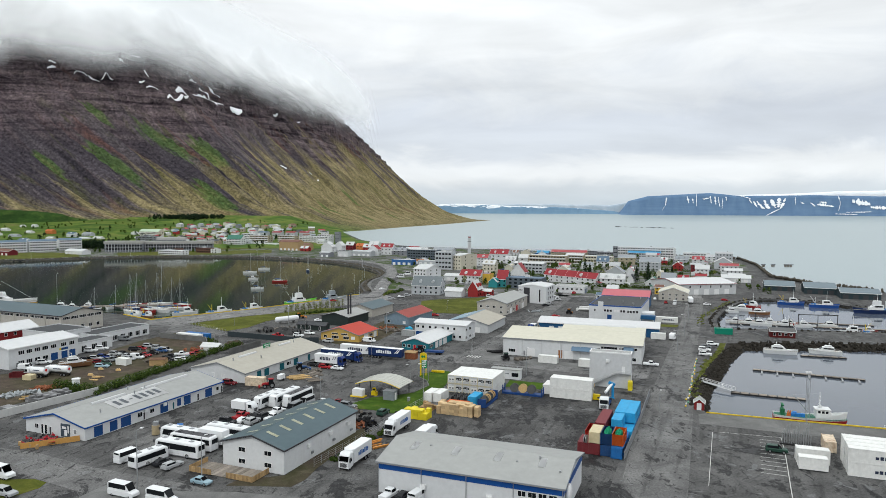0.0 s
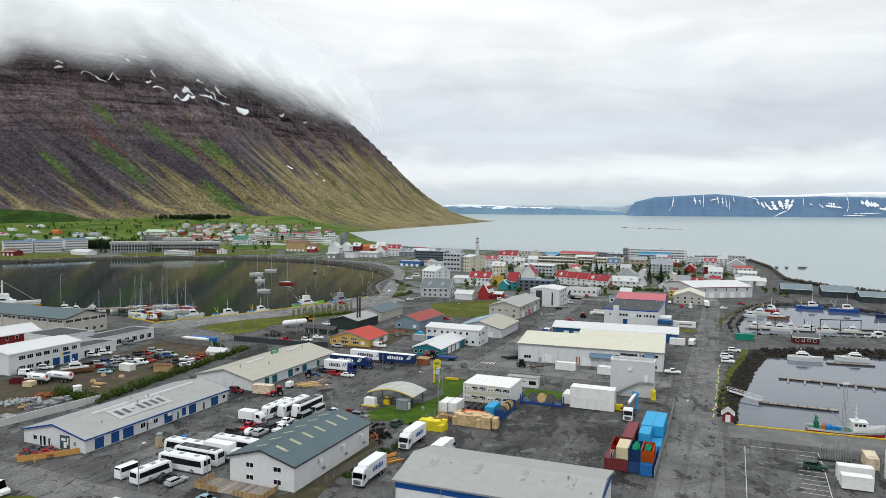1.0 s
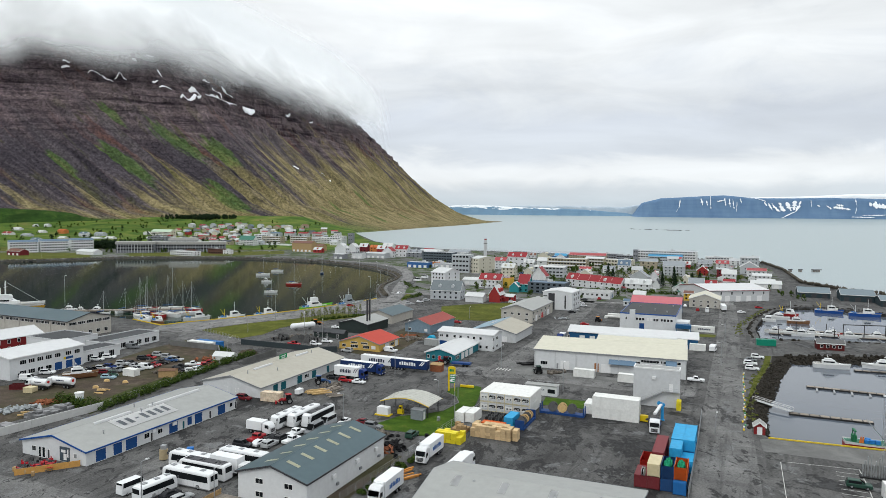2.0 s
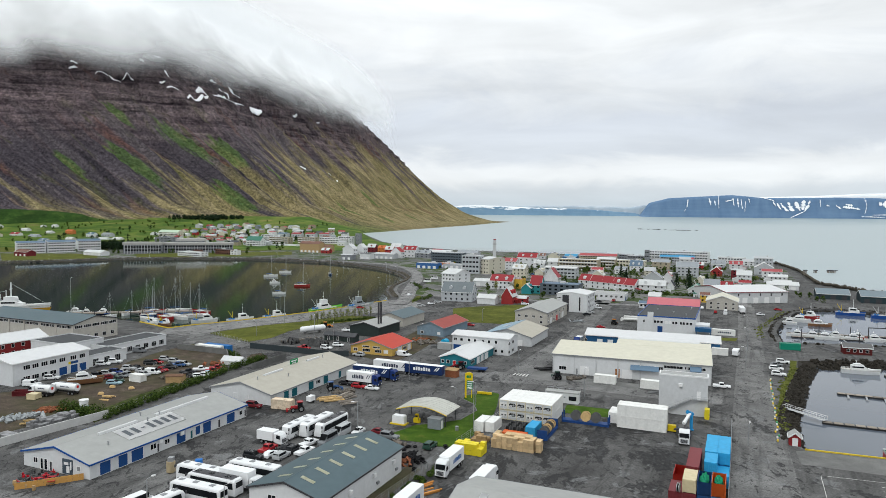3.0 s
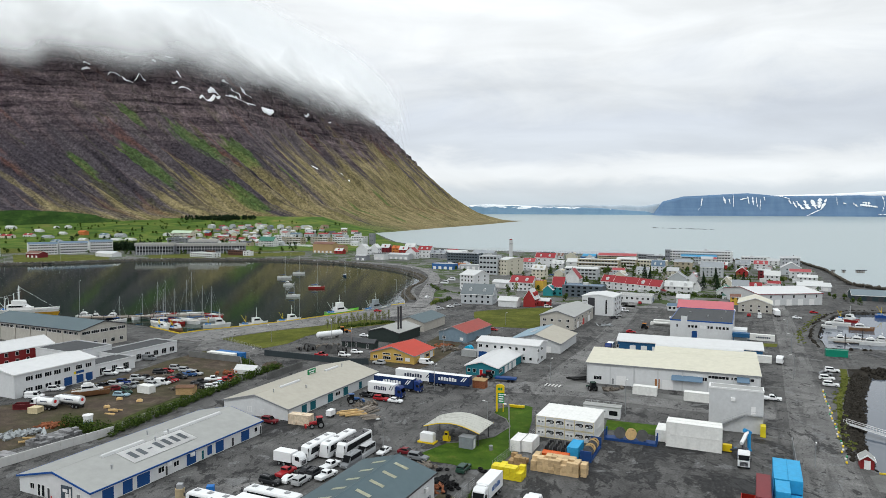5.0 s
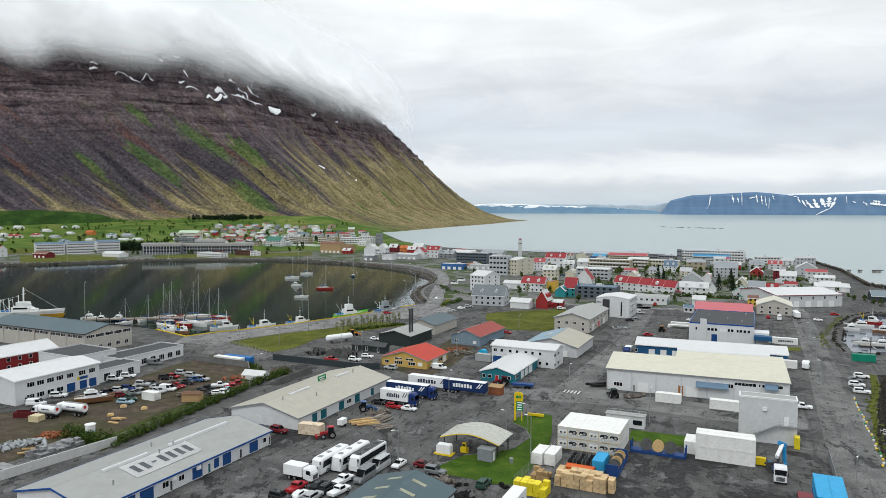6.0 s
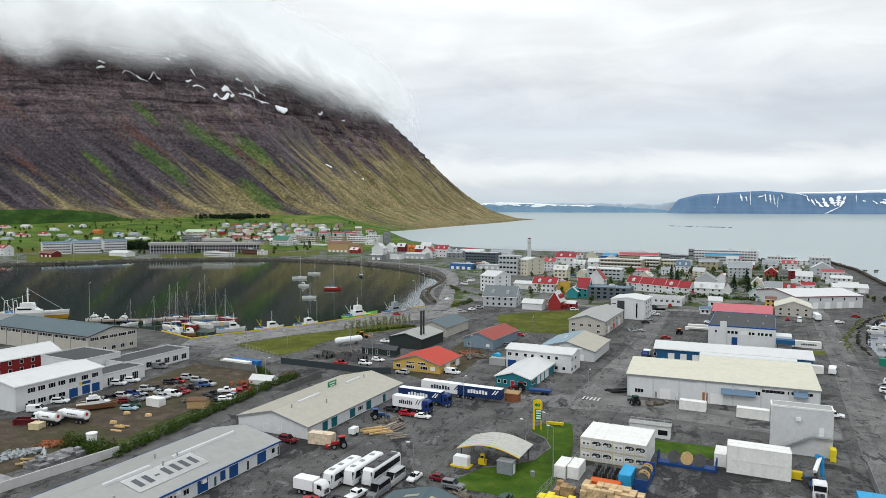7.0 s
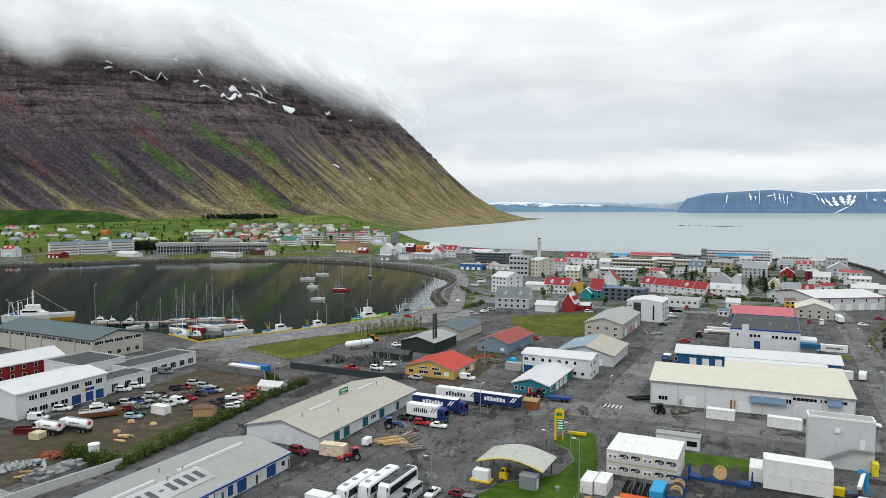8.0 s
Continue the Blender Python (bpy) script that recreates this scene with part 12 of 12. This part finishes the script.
leaf_green = leaf_mat("shrub_leaves", (0.014, 0.034, 0.006), (0.070, 0.105, 0.020))
leaf_spring = leaf_mat("spring_leaves", (0.10, 0.12, 0.03), (0.19, 0.21, 0.06))
leaf_pine = leaf_mat("conifer_needles", (0.006, 0.015, 0.007), (0.020, 0.038, 0.016))
bark = surface("grey_brown_bark", (0.11, 0.09, 0.07), 0.95, 0, 0.2, 3.0, 0.2, 0.6)


def leaves(name, mat, blobs, n, size, seed, parent=None, label=""):
    """Many small tilted leaves inside the given blobs (x, y, z, rx, ry, rz)."""
    r = np.random.RandomState(seed)
    vs, fs = [], []
    for x, y, z, rx, ry, rz in blobs:
        d = r.normal(size=(n, 3))
        d /= np.linalg.norm(d, axis=1)[:, None]
        k = r.uniform(.45, 1.05, n) ** .6
        p = np.array((x, y, z)) + d * k[:, None] * np.array((rx, ry, rz))
        u = r.normal(size=(n, 3))
        u /= np.linalg.norm(u, axis=1)[:, None]
        w = np.cross(u, d)
        w /= np.linalg.norm(w, axis=1)[:, None] + 1e-9
        s = size * r.uniform(.6, 1.5, n)[:, None]
        o = len(vs)
        q = np.stack([p - u * s, p + w * s * .7, p + u * s, p - w * s * .7], axis=1).reshape(-1, 3)
        vs.extend(map(tuple, q))
        fs.extend((o + 4 * i, o + 4 * i + 1, o + 4 * i + 2, o + 4 * i + 3) for i in range(n))
    me = bpy.data.meshes.new(name)
    me.from_pydata(vs, [], fs)
    me.update()
    me.materials.append(mat)
    ob = new(name, me)
    if parent is not None:
        ob.parent = parent
    return tagged(ob, label)


def hedge(line, n, rad, hgt, seed, label, mat=None, spread=1.0, z=0.0, leaf=.22, per=70):
    r = random.Random(seed)
    seg = np.array(line, float)
    d = np.r_[0, np.cumsum(np.linalg.norm(np.diff(seg, axis=0), axis=1))]
    blobs = []
    for k in range(n):
        s = d[-1] * (k + r.uniform(0, 1)) / n
        x, y = np.interp(s, d, seg[:, 0]) + r.uniform(-spread, spread), np.interp(s, d, seg[:, 1]) + r.uniform(-spread, spread)
        h = hgt * r.uniform(.6, 1.2)
        blobs.append((x, y, z + h * .5, rad * r.uniform(.7, 1.2), rad * r.uniform(.7, 1.2), h * .55))
    return tagged(leaves("shrubs", mat or leaf_green, blobs, per, leaf, seed), label, "shrub", kind="stuff")


hedge([(-101.0, 196.5), (-96.0, 216.0), (-90.0, 240.0), (-84.5, 262.0), (-80.0, 270.0)], 150, 0.95, 2.1, 1, "overgrown green shrubs along the yard fence", None, 1.5, 0.0, .15, 110)
hedge([(-116.0, 204.0), (-108.0, 200.0), (-102.5, 199.0)], 34, 1.4, 2.6, 2, "tall green shrubs behind the yard wall", None, 1.8, 0.0, .17, 130)
hedge([(-96.0, 279.0), (-88.0, 266.0)], 16, 1.2, 2.2, 3, "green shrubs by the concrete wall", None, 1.2)
hedge([(-75.0, 352.0), (-52.0, 372.0)], 30, 1.2, 1.3, 4, "low clipped hedge along the lawn", None, .4)
hedge([(-23.0, 143.0), (-13.0, 166.0)], 30, .7, .7, 5, "weeds on the dirt verge", None, 1.4)
hedge([(75.0, 197.0), (81.0, 212.8), (96.0, 242.5), (112.5, 270.5)], 110, .35, .22, 6, "rough grass and weeds above the rocks", leaf_spring, 1.3)
hedge([(126, 330), (134, 350), (155, 385), (176, 414)], 90, .4, .25, 7, "rough grass and weeds above the basin rocks", leaf_spring, 1.6)
hedge([(-46, 545), (-38, 520), (-30, 500)], 20, 1.8, 1.6, 8, "low shrubs on the traffic islands", None, 2.5)
hedge([(-22, 492), (2, 486)], 22, 1.6, 1.4, 9, "clipped shrubs beside the car park", None, 1.2)
hedge([(-36, 440), (-28, 455), (-27, 468)], 18, 2.0, 1.8, 10, "bushy green corner by the shore road", None, 1.6)


def sapling(x, y, h, seed, mat, label, group="young trees", cr=.9, z=0.0, dense=60):
    root = thing("tree", x, y, z, seed * 40 % 360, label, "tree", group)
    r = random.Random(seed)
    bm = bmesh.new()
    tube(bm, (0, 0, 0), (.1, .05, h * .95), .09 * h / 4, .02, 6)
    for i in range(7):
        a = r.uniform(0, 6.28)
        z0 = h * r.uniform(.25, .7)
        tube(bm, (.03, .02, z0), (math.cos(a) * cr * .8, math.sin(a) * cr * .8, z0 + h * .25), .035 * h / 4, .01, 5)
    part("trunk", bm, bark, root)
    blobs = [(r.uniform(-.4, .4) * cr, r.uniform(-.4, .4) * cr, h * (.35 + .6 * i / 5), cr * (1 - .12 * abs(i - 2)), cr * (1 - .12 * abs(i - 2)), h * .16) for i in range(6)]
    leaves("crown", mat, blobs, dense, .16 if h < 6 else .26, seed, root)
    return root


for i in range(20):
    f = i / 19
    sapling(-80.5 + 25.5 * f, 353.0 + 24.0 * f + (1.2 if i % 2 else -1.2), 4.2 + 1.8 * ((i * 7) % 5) / 5, i + 1, leaf_spring, "slender young birch with thin spring leaves", "row of young trees", .9, 0, 34)


def conifer(x, y, h, seed, z=0.0):
    root = thing("conifer", x, y, z, 0, "dark green spruce standing among the houses", "tree", "town trees")
    bm = bmesh.new()
    tube(bm, (0, 0, 0), (0, 0, h), .2, .03, 6)
    part("trunk", bm, bark, root)
    blobs = [(0, 0, h * (.15 + .82 * i / 9), h * .24 * (1 - i / 10), h * .24 * (1 - i / 10), h * .09) for i in range(10)]
    leaves("crown", leaf_pine, blobs, 70, .34, seed, root)


for i, (x, y, h) in enumerate(((117.0, 560.0, 15), (160.5, 533.0, 15), (175.0, 520.0, 13), (157.0, 520.0, 11), (150.0, 527.0, 12), (120.0, 556.0, 12), (172.0, 527.0, 11))):
    conifer(x, y, h, 30 + i)
rt = random.Random(21)
for i in range(46):
    x, y = rt.uniform(10, 260), rt.uniform(470, 800)
    if y > 800 - (x - 100) * 1.4 or (x > 190 and y < 570):
        continue
    sapling(x, y, rt.uniform(4, 7.5), 60 + i, rt.choice((leaf_green, leaf_spring, leaf_green)), "leafy garden tree among the town houses", "town trees", 1.7, 0, 70)
hedge([(92, 500), (130, 492), (150, 480)], 40, 2.2, 2.6, 40, "green garden shrubs beside the terraces", None, 3.0, 0, .35)
hedge([(30, 560), (90, 560), (150, 600), (200, 560)], 70, 2.4, 2.4, 41, "green garden shrubs among the houses", None, 14.0, 0, .4)
hedge([(60, 640), (120, 660), (200, 640), (250, 600)], 70, 2.6, 2.6, 42, "green garden shrubs among the far houses", None, 16.0, 0, .4)
hedge([(-10, 800), (80, 780), (180, 720), (240, 700)], 70, 2.8, 2.8, 43, "green garden shrubs among the far houses", None, 20.0, 0, .45)


# gardens and groves across the bay
def far_grove(n, box_, seed, mat, h0, h1, label, zf, per=26, leaf=.9, keep=None):
    r = random.Random(seed)
    blobs = []
    for k in range(n):
        x, y = r.uniform(box_[0], box_[2]), r.uniform(box_[1], box_[3])
        if keep and not keep(x, y):
            continue
        h = r.uniform(h0, h1)
        z = zf(y)
        w = h * r.uniform(.28, .45)
        blobs.append((x, y, z + h * .38, w, w, h * .42))
        blobs.append((x + r.uniform(-.2, .2) * h, y, z + h * .7, w * .65, w * .65, h * .3))
    return tagged(leaves("trees", mat, blobs, per, leaf, seed), label, "trees", kind="stuff")


far_grove(170, (-1000, 990, -260, 1420), 301, leaf_green, 3.5, 7, "garden trees and bushes among the hillside houses", slope_z)
far_grove(45, (-700, 985, -260, 1420), 302, leaf_pine, 5, 10, "dark conifers among the hillside houses", slope_z)
far_grove(40, (-620, 845, -250, 960), 303, leaf_green, 3, 6, "shrubs and small trees by the shore blocks", lambda y: 0.1)
far_grove(70, (-500, 925, -455, 985), 304, leaf_pine, 8, 13, "dense dark spruce grove beside the blocks", lambda y: 0.1, 40)
far_grove(420, (-690, 1590, -525, 1680), 305, leaf_pine, 7, 12, "dark plantation of spruce at the mountain foot", slope_z, 26, 1.1, lambda x, y: abs(y - 1640 - .12 * (x + 600)) < 20 + 12 * math.sin(x * .05))
far_grove(70, (-1000, 1440, -280, 1600), 306, leaf_green, 2, 5, "low green scrub on the meadow", slope_z, 22, 1.0)
far_grove(120, (-30, 640, 260, 800), 307, leaf_green, 3, 6.5, "garden trees between the town houses", lambda y: 0.1, 40, .6, lambda x, y: y < 830 - (x - 60) * .2)
far_grove(90, (20, 450, 230, 640), 308, leaf_green, 2.5, 5, "garden shrubs and trees between the houses", lambda y: 0.1, 60, .4)
